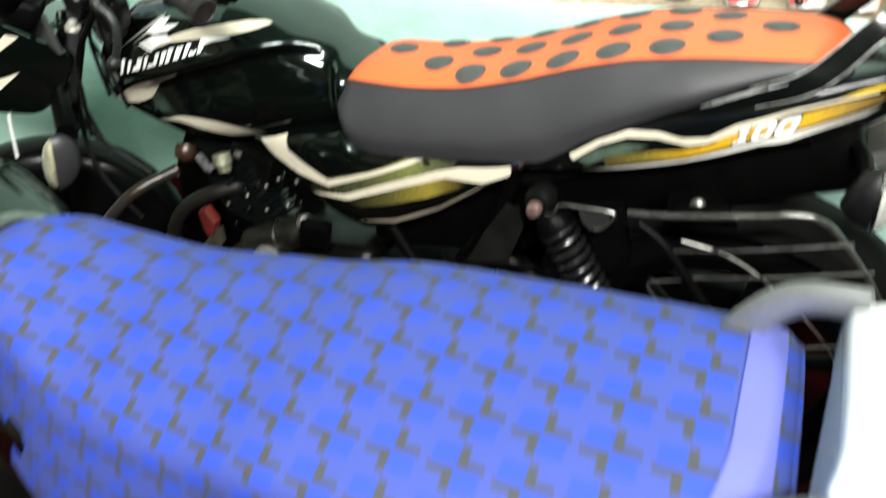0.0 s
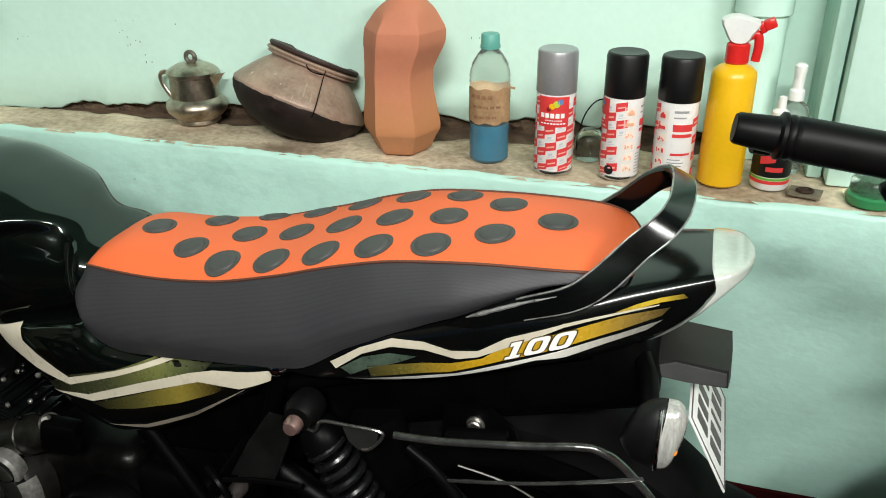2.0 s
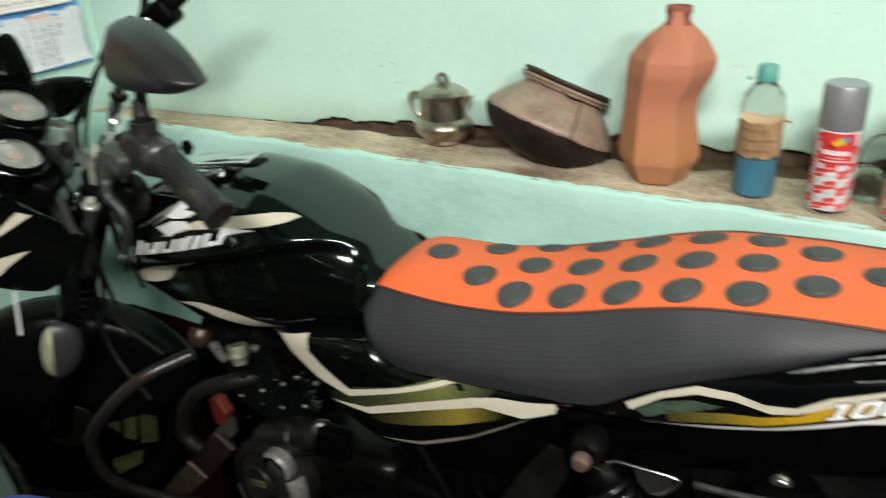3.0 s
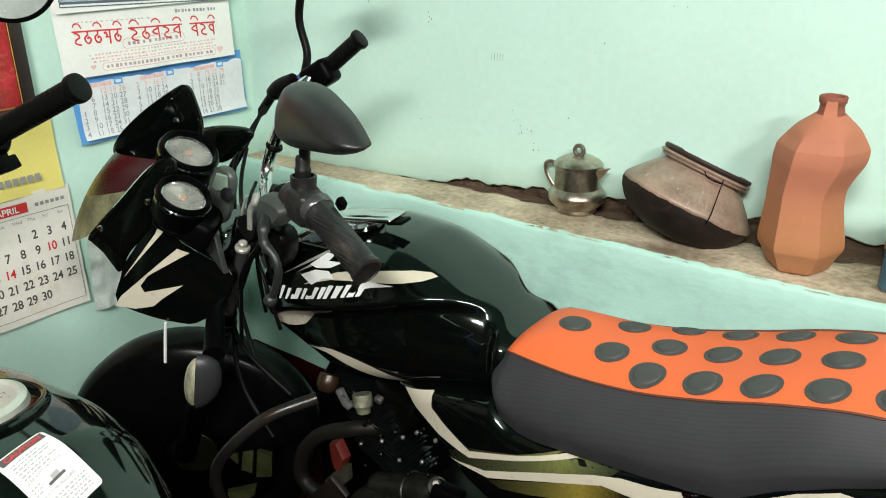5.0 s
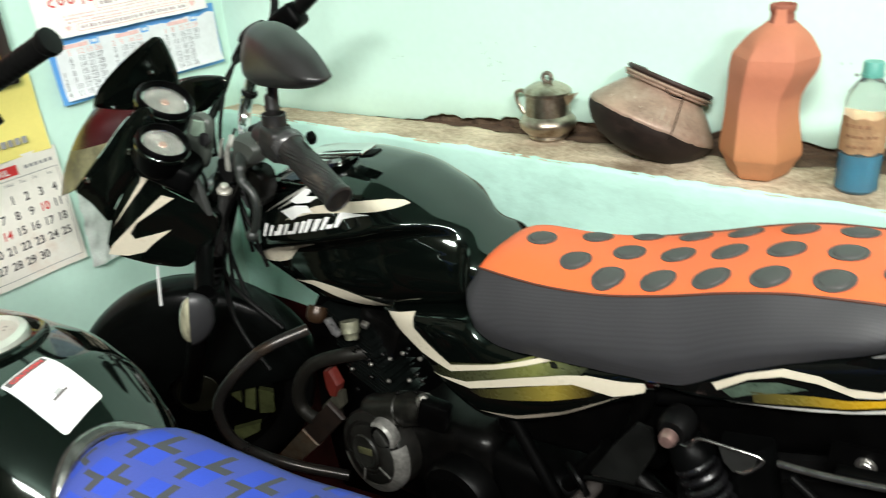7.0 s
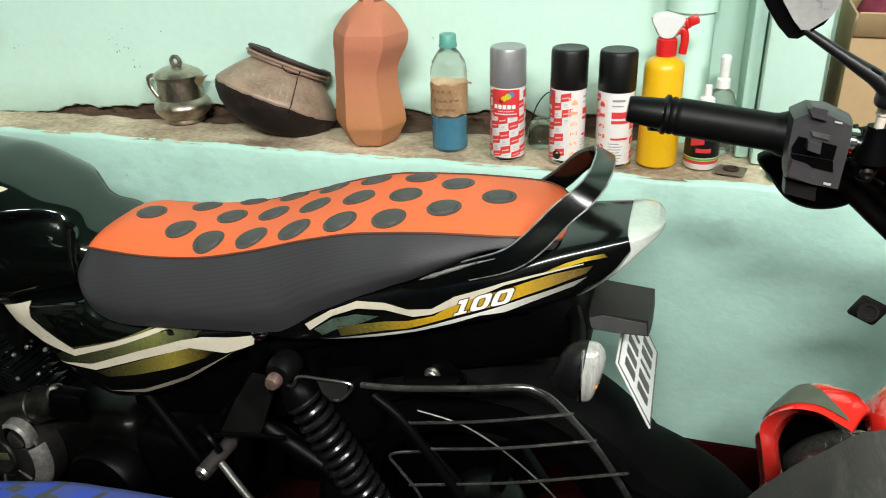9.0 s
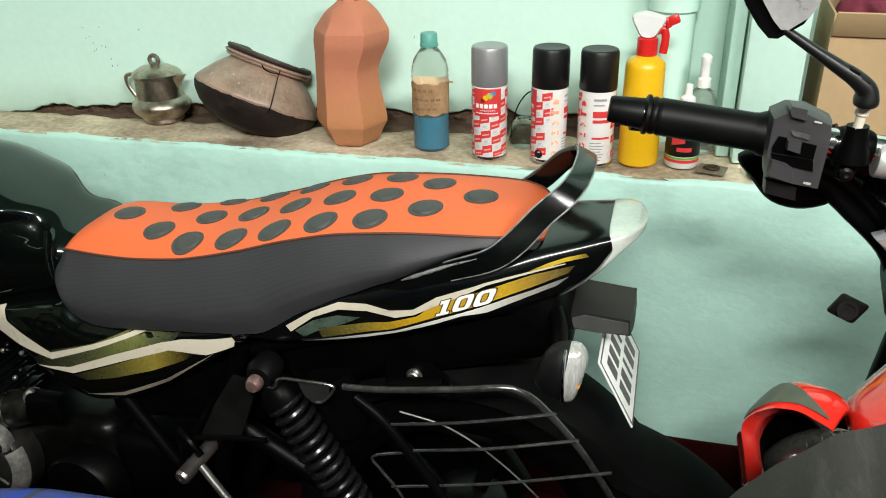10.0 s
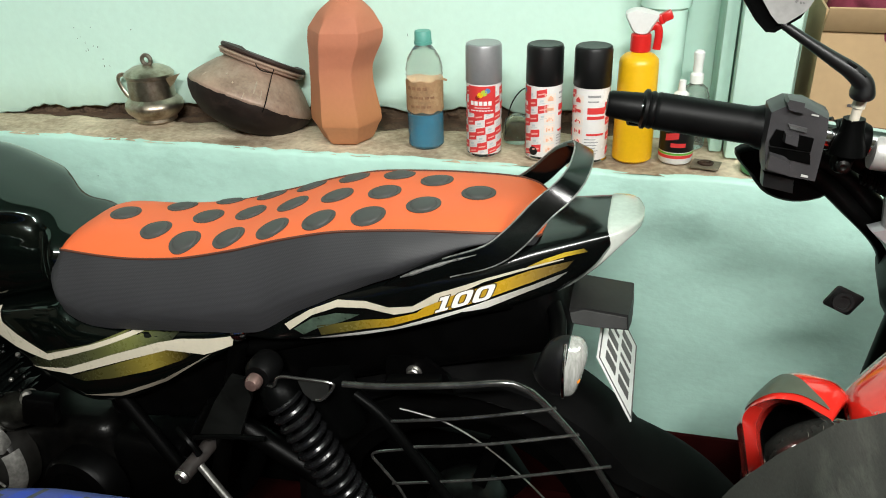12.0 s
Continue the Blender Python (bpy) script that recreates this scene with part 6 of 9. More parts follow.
lathe(bm, [(0.0, 0.0), (0.018, 0.002), (0.020, 0.012), (0.019, 0.025), (0.012, 0.033), (0.0, 0.035)], 20, frame_of((-0.612, -0.640, 0.525), (0.05, -0.5, -0.8)))
part("horn", bm, surf("amber_brown_cap", (0.030, 0.016, 0.008), 0.35, metal=0.3, var=0.4, scale=50), bike)
bm = bmesh.new()
tube(bm, spline([(-0.50, -0.615, 0.445), (-0.561, -0.650, 0.434), (-0.640, -0.655, 0.390), (-0.688, -0.655, 0.327), (-0.694, -0.655, 0.272), (-0.655, -0.650, 0.250), (-0.615, -0.615, 0.255)], 6), 0.0140, 14)
part("exhaust_pipe", bm, surf("dull_burnt_pipe", (0.009, 0.008, 0.006), 0.55, metal=0.5, var=0.4, scale=30, bump=0.2), bike)
bm = bmesh.new()
prism(bm, [(-0.614, 0.384), (-0.596, 0.392), (-0.578, 0.362), (-0.590, 0.330), (-0.604, 0.328), (-0.612, 0.348)], -0.655, -0.635, 0.003)
part("red_clip", bm, surf("dull_red_plastic", (0.075, 0.007, 0.004), 0.5, var=0.3), bike, "dull red plastic clip")
bm = bmesh.new()
tube(bm, spline([(-0.63, -0.660, 0.478), (-0.690, -0.735, 0.450), (-0.762, -0.778, 0.368), (-0.775, -0.795, 0.310), (-0.758, -0.778, 0.236), (-0.700, -0.715, 0.165), (-0.600, -0.640, 0.120)], 7), 0.0112, 14)
part("crash_guard", bm, surf("dull_grey_tube", (0.036, 0.033, 0.031), 0.30, metal=0.6, var=0.4, scale=30, dirt=(0.05, 0.032, 0.02), amount=0.4), bike, "dull steel crash guard")
# black plate added behind the pipe, in place of the deep shade there
bm = bmesh.new()
prism(bm, [(-0.66, 0.56), (-0.735, 0.44), (-0.745, 0.20), (-0.70, -0.02), (-0.45, 0.02), (-0.42, 0.30), (-0.48, 0.46), (-0.60, 0.50)], YB - 0.03, YB + 0.06, 0.02)
part("dark_backing", bm, frame_black, bike)
bm = bmesh.new()
prism(bm, [(-0.572, 0.350), (-0.590, 0.342), (-0.640, 0.285), (-0.632, 0.262), (-0.612, 0.270), (-0.572, 0.318)], -0.650, -0.640, 0.002)
part("pipe_bracket", bm, surf("olive_dusty_steel", (0.055, 0.052, 0.038), 0.5, metal=0.4, var=0.4, scale=50), bike)
bm = bmesh.new()
prism(bm, [(-0.566, 0.292), (-0.604, 0.318), (-0.690, 0.222), (-0.650, 0.196)], -0.665, -0.655, 0.003)
part("guard_clamp", bm, surf("dark_rusted_steel", (0.013, 0.0065, 0.004), 0.6, metal=0.4, var=0.5, scale=40, bump=0.3, dirt=(0.006, 0.004, 0.003), amount=0.5), bike)
bm = bmesh.new()
prism(bm, [(-0.650, 0.196), (-0.690, 0.222), (-0.782, 0.118), (-0.752, 0.088)], -0.667, -0.656, 0.003)
part("guard_clamp", bm, surf("rust_spotted_steel", (0.085, 0.066, 0.046), 0.5, metal=0.4, var=0.4, scale=60, bump=0.3, dirt=(0.07, 0.028, 0.010), amount=0.6), bike, "rust-spotted steel strip")

# front end, steered to the left
fork = part("front_fork", tube(bmesh.new(), [(-0.804, -0.700, 0.618), (-0.812, -0.700, 0.604), (-0.838, -0.699, 0.560), (-0.905, -0.696, 0.455), (-1.03, -0.690, 0.20)], [0.016, 0.019, 0.018, 0.020, 0.023], 16), frame_black, bike)
bm = bmesh.new()
tube(bm, [(-0.742, -0.700, 0.752), (-0.753, -0.700, 0.723), (-0.779, -0.700, 0.669), (-0.808, -0.700, 0.610)], 0.0112, 18)
part("stanchion", bm, surf("dull_stanchion", (0.060, 0.060, 0.058), 0.28, metal=0.6, var=0.3, scale=30, stretch=(1, 1, 0.1)), fork, "dull steel fork tube")
bm = bmesh.new()
tube(bm, [(-0.868, -0.545, 0.760), (-0.960, -0.548, 0.585), (-1.03, -0.55, 0.47), (-1.14, -0.555, 0.20)], [0.013, 0.014, 0.020, 0.023], 16)
part("fork_leg", bm, frame_black, fork)
bm = bmesh.new()
for i in range(6):
    c = Vector((-0.816 - 0.0105 * i, -0.699, 0.596 - 0.019 * i))
    lathe(bm, [(0.016, -0.007), (0.021, 0.0), (0.016, 0.007)], 18, frame_of(c, (0.47, 0, 0.88)))
part("fork_boot", bm, rubber, fork)
bm = bmesh.new()
rbox(bm, (0.075, 0.20, 0.022), pose(-0.805, -0.615, 0.752, 0, -18, 40), 0.008, 3)
part("top_yoke", bm, satin_black, fork)
bm = bmesh.new()
lathe(bm, [(0.0, -0.004), (0.0130, -0.004), (0.0135, 0.001), (0.0120, 0.003), (0.0085, 0.004), (0.0080, 0.011), (0.0062, 0.0125), (0.0, 0.0125)], 6 * 4, frame_of((-0.744, -0.699, 0.757), (0.35, -0.1, 0.94)))
part("fork_cap", bm, surf("bright_zinc", (0.48, 0.46, 0.40), 0.35, metal=0.35, var=0.25, scale=80), fork, "bright zinc fork cap")
# near skirt is overly deep, blacking out the shaded upper half of the wheel
bm = bmesh.new()
rings = []
FX, FY, FZ = -1.085, -0.615, FLOOR + 0.275
fwd = Vector((-0.77, -0.64, 0))
lef = Vector((0.64, -0.77, 0))
for a in steps(8, 172, 30):
    c, s = math.cos(radians(a)), math.sin(radians(a))
    r = 0.280
    rings.append([Vector((FX, FY, FZ - 0.010)) + fwd * ((r + dr) * c) + lef * dl + Vector((0, 0, (r + dr) * s)) for dl, dr in ((-0.058, -0.045), (-0.055, -0.010), (-0.030, 0.006), (0, 0.010), (0.030, 0.006), (0.055, -0.010), (0.060, -0.060), (0.062, -0.205), (0.057, -0.205), (0.050, -0.040), (0, 0.0), (-0.050, -0.040))])
loft(bm, rings)
part("front_mudguard", bm, surf("dulled_black_paint", (0.0018, 0.0022, 0.0020), 0.22, spec=0.10, var=0.3, scale=20, bump=0.0), bike, smooth=60)
w = wheel(FX, FY, FZ, 0.27, 40, bike, "front_wheel")
gold = surf("tarnished_gold_paint", (0.085, 0.095, 0.036), 0.4, metal=0.3, var=0.4, scale=30)


def on_wheel(f, h, out):
    return Vector((FX, FY, FZ)) + fwd * f + lef * out + Vector((0, 0, h))


for quad in (((-0.066, -0.026), (-0.090, -0.012), (-0.088, -0.052)), ((-0.103, -0.016), (-0.126, -0.014), (-0.117, -0.078), (-0.094, -0.066)), ((-0.134, -0.020), (-0.166, -0.032), (-0.163, -0.090), (-0.126, -0.088)), ((-0.055, -0.130), (-0.122, -0.117), (-0.118, -0.140), (-0.062, -0.164))):
    bm = bmesh.new()
    loft(bm, [[on_wheel(f, h, o) for f, h in quad] for o in (0.012, 0.028, 0.031)])
    part("spoke_plate", bm, gold, w, "tarnished gold spoke plate")
# dark disc added between the spokes to stand for the shade behind them
bm = bmesh.new()
lathe(bm, [(0.0, 0.004), (0.176, 0.004), (0.176, 0.014), (0.0, 0.016)], 48, frame_of((FX, FY, FZ), lef))
part("dark_wheel_disc", bm, frame_black, w)
bm = bmesh.new()
lathe(bm, [(0.0, 0.02), (0.060, 0.02), (0.066, 0.035), (0.050, 0.052), (0.0, 0.056)], 32, frame_of((FX, FY, FZ), lef))
part("brake_drum", bm, surf("tarnished_alloy", (0.02, 0.02, 0.012), 0.4, metal=0.5, var=0.3, scale=30), w, "tarnished brake drum")

hb = part("handlebar", tube(bmesh.new(), spline([(-0.515, -0.742, 0.906), (-0.590, -0.715, 0.895), (-0.660, -0.680, 0.840), (-0.735, -0.640, 0.800), (-0.815, -0.575, 0.785), (-0.920, -0.490, 0.775), (-0.944, -0.455, 0.822), (-0.908, -0.447, 0.896), (-0.888, -0.425, 0.955), (-0.880, -0.385, 0.985), (-0.840, -0.350, 1.020)], 12), 0.0135, 20), chrome, bike, "chrome handlebar")


def grip(a, b, r, parent, mat_=None, ribs=16):
    a, b = Vector(a), Vector(b)
    L = (b - a).length
    prof = [(0.0, 0.0), (r * 1.0, 0.0)]
    for i in range(ribs):
        z0 = L * (0.04 + 0.86 * i / ribs)
        dz = L * 0.86 / ribs
        prof += [(r, z0), (r * 1.025, z0 + dz * 0.3), (r * 1.025, z0 + dz * 0.7), (r, z0 + dz * 0.9)]
    prof += [(r * 1.18, L * 0.92), (r * 1.22, L * 0.95), (r * 1.18, L * 0.99), (r * 0.8, L), (0.0, L)]
    return part("grip", lathe(bmesh.new(), prof, 24, frame_of(a, b - a)), mat_ or rubber, parent)


dusty_grip = surf("dusty_grip_rubber", (0.011, 0.0105, 0.010), 0.45, var=0.4, scale=40, fine=200, bump=0.3, dist=0.001, dirt=(0.075, 0.060, 0.045), amount=0.3)
dusty_plastic = surf("dusty_grey_plastic", (0.012, 0.0115, 0.011), 0.46, var=0.35, scale=40, dirt=(0.085, 0.075, 0.06), amount=0.2)
GA, GB = Vector((-0.498, -0.749, 0.886)), Vector((-0.383, -0.775, 0.829))
m = frame_of(GA, GB - GA, (0, 0, 1))
GL = (GB - GA).length
prof = [(0.0225, -0.004), (0.0235, 0.002), (0.0215, 0.010)] + [(0.0212, 0.014 + (GL - 0.026) * i / 24) for i in range(25)] + [(0.0216, GL - 0.010), (0.0230, GL - 0.007), (0.0230, GL - 0.001), (0.0208, GL + 0.001), (0.0190, GL + 0.0015), (0.0185, GL - 0.0005), (0.0001, GL)]
rings = []
for q, (r, z) in enumerate(prof):
    ring = []
    for i in range(96):
        a = 2 * math.pi * i / 96
        rib = 0.0
        if 3 <= q <= 26:
            worn = noise.noise((math.cos(a) * 1.6, math.sin(a) * 1.6, z * 30))
            rib = (0.0009 if (i + q) % 4 < 2 else -0.0003) * min(1.0, max(0.0, 0.75 + 1.8 * worn))
        ring.append(m @ Vector(((r + rib) * math.cos(a), (r + rib) * math.sin(a), z)))
    rings.append(ring)
part("grip", loft(bmesh.new(), rings), dusty_grip, hb, "worn dusty rubber grip")
grip((-0.880, -0.365, 0.985), (-0.780, -0.335, 1.068), 0.0165, hb)
# switch housing with its ring, nub and mirror bracket
hm = frame_of((-0.566, -0.735, 0.893), Vector((0.075, -0.016, -0.014)), (0, 0, 1))
bm = bmesh.new()
lathe(bm, [(0.0, -0.006), (0.022, -0.006), (0.027, 0.004), (0.028, 0.040), (0.026, 0.062), (0.024, 0.070), (0.0, 0.070)], 28, hm)
rbox(bm, (0.052, 0.044, 0.046), hm @ Matrix.Translation((0.004, 0.004, 0.042)), 0.009, 3)
sw = part("switch_housing", bm, dusty_plastic, hb)
bm = bmesh.new()
lathe(bm, [(0.0240, -0.012), (0.0262, -0.010), (0.0262, 0.000), (0.0240, 0.003), (0.0, 0.003)], 32, m)
part("ring", bm, surf("worn_ring", (0.10, 0.10, 0.10), 0.25, metal=0.6, var=0.3, scale=50), sw, "shiny worn ring")
bm = bmesh.new()
rbox(bm, (0.016, 0.012, 0.016), pose(-0.470, -0.730, 0.898, 0, 35, -15), 0.003)
part("switch", bm, satin_black, sw)
bm = bmesh.new()
lathe(bm, [(0.0, 0.0), (0.0035, 0.0), (0.003, 0.002), (0.0, 0.0025)], 12, frame_of((-0.551, -0.764, 0.890), (0.1, -1, 0.1)))
part("screw", bm, steel, sw)
bm = bmesh.new()
lathe(bm, [(0.014, -0.004), (0.0185, -0.004), (0.0195, 0.020), (0.0165, 0.021), (0.0150, 0.006), (0.0, 0.005)], 26, frame_of((-0.533, -0.742, 0.912), (0.05, 0.02, 1)))
part("mirror_bracket", bm, dusty_plastic, sw)
bm = bmesh.new()
rbox(bm, (0.044, 0.040, 0.040), pose(-0.585, -0.725, 0.882, 10, 25, -20), 0.010, 3)
part("lever_bracket", bm, frame_black, hb)
bm = bmesh.new()
rbox(bm, (0.014, 0.006, 0.014), pose(-0.575, -0.748, 0.878, 0, 20, -10), 0.003)
part("brass_pivot", bm, surf("dull_brass", (0.30, 0.20, 0.08), 0.4, metal=0.7, var=0.3, scale=60), hb, "dull brass lever pivot")
bm = bmesh.new()
pts = spline([(-0.585, -0.775, 0.868), (-0.568, -0.795, 0.858), (-0.563, -0.80, 0.838), (-0.545, -0.80, 0.823), (-0.538, -0.80, 0.802), (-0.547, -0.80, 0.770), (-0.560, -0.80, 0.750)], 6)
tube(bm, pts, [0.0095] * 8 + [0.0075] * 8 + [0.0062] * (len(pts) - 16), 12, 0.75)
bmesh.ops.create_uvsphere(bm, u_segments=14, v_segments=10, radius=0.0105, matrix=Matrix.Translation((-0.562, -0.80, 0.746)))
part("clutch_lever", bm, surf("grey_lever", (0.014, 0.017, 0.015), 0.45, var=0.2, scale=40), hb)
# left mirror, on a slanting plane
out = spline([(-0.52, -0.748, 1.074), (-0.551, -0.738, 1.056), (-0.577, -0.729, 1.024), (-0.584, -0.727, 0.989), (-0.567, -0.733, 0.979), (-0.519, -0.749, 0.976), (-0.441, -0.774, 0.985), (-0.382, -0.794, 0.995), (-0.344, -0.806, 1.009), (-0.35, -0.804, 1.021), (-0.383, -0.794, 1.045), (-0.431, -0.778, 1.064), (-0.469, -0.765, 1.073)], 4, closed=True)
bm = bmesh.new()
mc = Vector((-0.46, -0.768, 1.032))
away = Vector((0.31, 0.95, 0.0))
rings = []
for d, k in ((0.016, 0.93), (0.006, 0.985), (0.0, 1.0), (-0.010, 0.985), (-0.022, 0.90), (-0.031, 0.74), (-0.036, 0.50), (-0.038, 0.25), (-0.0385, 0.02)):
    rings.append([mc + Vector(((p.x - mc.x) * 0.90, (p.y - mc.y) * 0.90, (p.z - mc.z) * 0.95)) * k + away * d for p in out])
loft(bm, rings)
mir = part("mirror", bm, surf("soft_black_plastic", (0.020, 0.0195, 0.0195), 0.38, var=0.3, scale=14, fine=300, bump=0.08, dirt=(0.07, 0.062, 0.055), amount=0.15), bike, "dusty black plastic mirror", smooth=60)
bm = bmesh.new()
tube(bm, [(-0.529, -0.742, 0.945), (-0.524, -0.742, 0.975), (-0.515, -0.742, 1.005)], 0.0085, 14)
part("stalk", bm, matt_black, mir)
bm = bmesh.new()
lathe(bm, [(0.0, -0.002), (0.0105, -0.002), (0.0125, 0.002), (0.0115, 0.012), (0.0122, 0.014), (0.0122, 0.018), (0.0108, 0.020), (0.0112, 0.032), (0.0095, 0.036), (0.0, 0.036)], 20, frame_of((-0.533, -0.742, 0.926), (0.1, 0, 1)))
part("stalk_boot", bm, dusty_plastic, mir, "dusty rubber boot")
bm = bmesh.new()
tube(bm, spline([(-0.905, -0.375, 0.990), (-0.918, -0.350, 1.030), (-0.934, -0.350, 1.092), (-0.920, -0.350, 1.150), (-0.890, -0.345, 1.190)], 5), 0.0085, 10)
part("mirror_stalk", bm, rubber, hb)
bm = bmesh.new()
rbox(bm, (0.110, 0.02, 0.065), pose(-0.845, -0.345, 1.215, 0, -15, 20), 0.010, 3)
part("far_mirror", bm, satin_black, hb)
# right controls
bm = bmesh.new()
rbox(bm, (0.070, 0.050, 0.052), pose(-0.868, -0.366, 0.992, 0, -30, 15), 0.012, 3)
m = frame_of((-0.905, -0.372, 0.968), Vector((0.100, 0.030, 0.083)), (0, 0, 1))
lathe(bm, [(0.0, -0.012), (0.020, -0.012), (0.026, -0.006), (0.027, 0.026), (0.022, 0.034), (0.0, 0.034)], 24, m)
part("throttle_housing", bm, satin_black, hb)
bm = bmesh.new()
rbox(bm, (0.012, 0.006, 0.020), pose(-0.895, -0.392, 0.985, 0, -40, 0), 0.001)
part("starter_button", bm, surf("blue_button", (0.05, 0.09, 0.35), 0.4), hb)
bm = bmesh.new()
pts = spline([(-0.925, -0.385, 0.978), (-0.964, -0.390, 0.963), (-0.990, -0.391, 0.940), (-1.025, -0.398, 0.897), (-1.042, -0.425, 0.840), (-1.066, -0.440, 0.794), (-1.085, -0.470, 0.745), (-1.03, -0.56, 0.66)], 6)
tube(bm, pts, [0.016] * 12 + [0.010] * 6 + [0.0045] * (len(pts) - 18), 12)
part("brake_cable", bm, rubber, hb)
for pts, r in (([(-0.560, -0.750, 0.880), (-0.640, -0.720, 0.820), (-0.760, -0.70, 0.690), (-0.800, -0.69, 0.560), (-0.70, -0.66, 0.460)], 0.005), ([(-1.045, -0.43, 0.84), (-1.03, -0.50, 0.78), (-0.975, -0.56, 0.69), (-0.90, -0.60, 0.56), (-0.84, -0.62, 0.46)], 0.0045), ([(-1.00, -0.40, 0.92), (-1.00, -0.49, 0.83), (-0.935, -0.56, 0.74), (-0.86, -0.62, 0.66), (-0.83, -0.66, 0.52)], 0.004), ([(-0.80, -0.66, 0.77), (-0.84, -0.66, 0.60), (-0.82, -0.68, 0.46), (-0.74, -0.68, 0.36)], 0.005)):
    bm = bmesh.new()
    tube(bm, spline(pts, 7), r, 8)
    part("cable", bm, rubber, hb)
bm = bmesh.new()
rbox(bm, (0.03, 0.03, 0.05), pose(-0.735, -0.645, 0.795, 0, 20, 40), 0.006)
part("bar_clamp", bm, engine_metal, hb)
bm = bmesh.new()
rbox(bm, (0.03, 0.03, 0.05), pose(-0.810, -0.560, 0.795, 0, 20, 40), 0.006)
part("bar_clamp", bm, engine_metal, hb)
bm = bmesh.new()
prism(bm, [(p.x, p.z) for p in spline([(-0.600, 0, 0.895), (-0.574, 0, 0.898), (-0.550, 0, 0.888), (-0.547, 0, 0.876), (-0.568, 0, 0.853), (-0.600, 0, 0.842), (-0.609, 0, 0.863)], 4, closed=True)], -0.777, -0.748, 0.007)
part("lever_cover", bm, surf("dusty_black_cover", (0.040, 0.045, 0.039), 0.5, var=0.3, scale=30, dirt=(0.07, 0.065, 0.055), amount=0.2), hb, "dusty rubber lever cover")
for pts, r in (([(-0.664, -0.742, 0.876), (-0.672, -0.744, 0.860), (-0.681, -0.742, 0.842)], 0.0038), ([(-0.643, -0.740, 0.884), (-0.640, -0.748, 0.872), (-0.655, -0.746, 0.856), (-0.666, -0.742, 0.820)], 0.0048)):
    bm = bmesh.new()
    tube(bm, spline(pts, 5), r, 8, 0.5)
    part("connector", bm, surf("dirty_white_plastic", (0.27, 0.27, 0.24), 0.5, var=0.3, scale=60), hb, "dirty white connector")

# perches, hoses and ties round the steering head
for nm, outline, y0, y1, mt in (("clutch_perch", [(-0.668, 0.800), (-0.640, 0.822), (-0.612, 0.812), (-0.618, 0.770), (-0.648, 0.756)], -0.722, -0.690, engine_metal), ("lock_cover", [(-0.742, 0.818), (-0.708, 0.830), (-0.690, 0.806), (-0.706, 0.776), (-0.738, 0.784)], -0.708, -0.665, matt_black), ("fuse_box", [(-0.700, 0.770), (-0.662, 0.780), (-0.650, 0.748), (-0.684, 0.730)], -0.706, -0.668, grey_plastic)):
    bm = bmesh.new()
    prism(bm, [(p.x, p.z) for p in spline([(x, 0, z) for x, z in outline], 3, closed=True)], y0, y1, 0.006)
    part(nm, bm, mt, hb)
for pts, r in (([(-0.990, -0.470, 0.845), (-0.940, -0.53, 0.810), (-0.860, -0.60, 0.785), (-0.740, -0.68, 0.790), (-0.660, -0.715, 0.800)], 0.0042), ([(-0.960, -0.480, 0.780), (-0.900, -0.55, 0.770), (-0.810, -0.63, 0.755), (-0.720, -0.68, 0.700), (-0.700, -0.67, 0.600)], 0.0036), ([(-0.575, -0.745, 0.890), (-0.625, -0.735, 0.850), (-0.690, -0.700, 0.800), (-0.745, -0.670, 0.720), (-0.760, -0.650, 0.610)], 0.0038), ([(-0.640, -0.725, 0.815), (-0.665, -0.715, 0.770), (-0.668, -0.705, 0.720)], 0.0030)):
    bm = bmesh.new()
    tube(bm, spline(pts, 8), r, 8)
    part("hose", bm, rubber, hb)
for c, d in (((-0.928, -0.450, 0.855), (0.44, 0.1, 0.9)), ((-0.690, -0.690, 0.760), (0.5, 0.2, 1))):
    bm = bmesh.new()
    lathe(bm, [(0.016, -0.005), (0.018, 0.0), (0.016, 0.005), (0.012, 0.005), (0.012, -0.005), (0.016, -0.005)], 20, frame_of(c, d))
    part("cable_tie", bm, frame_black, hb)

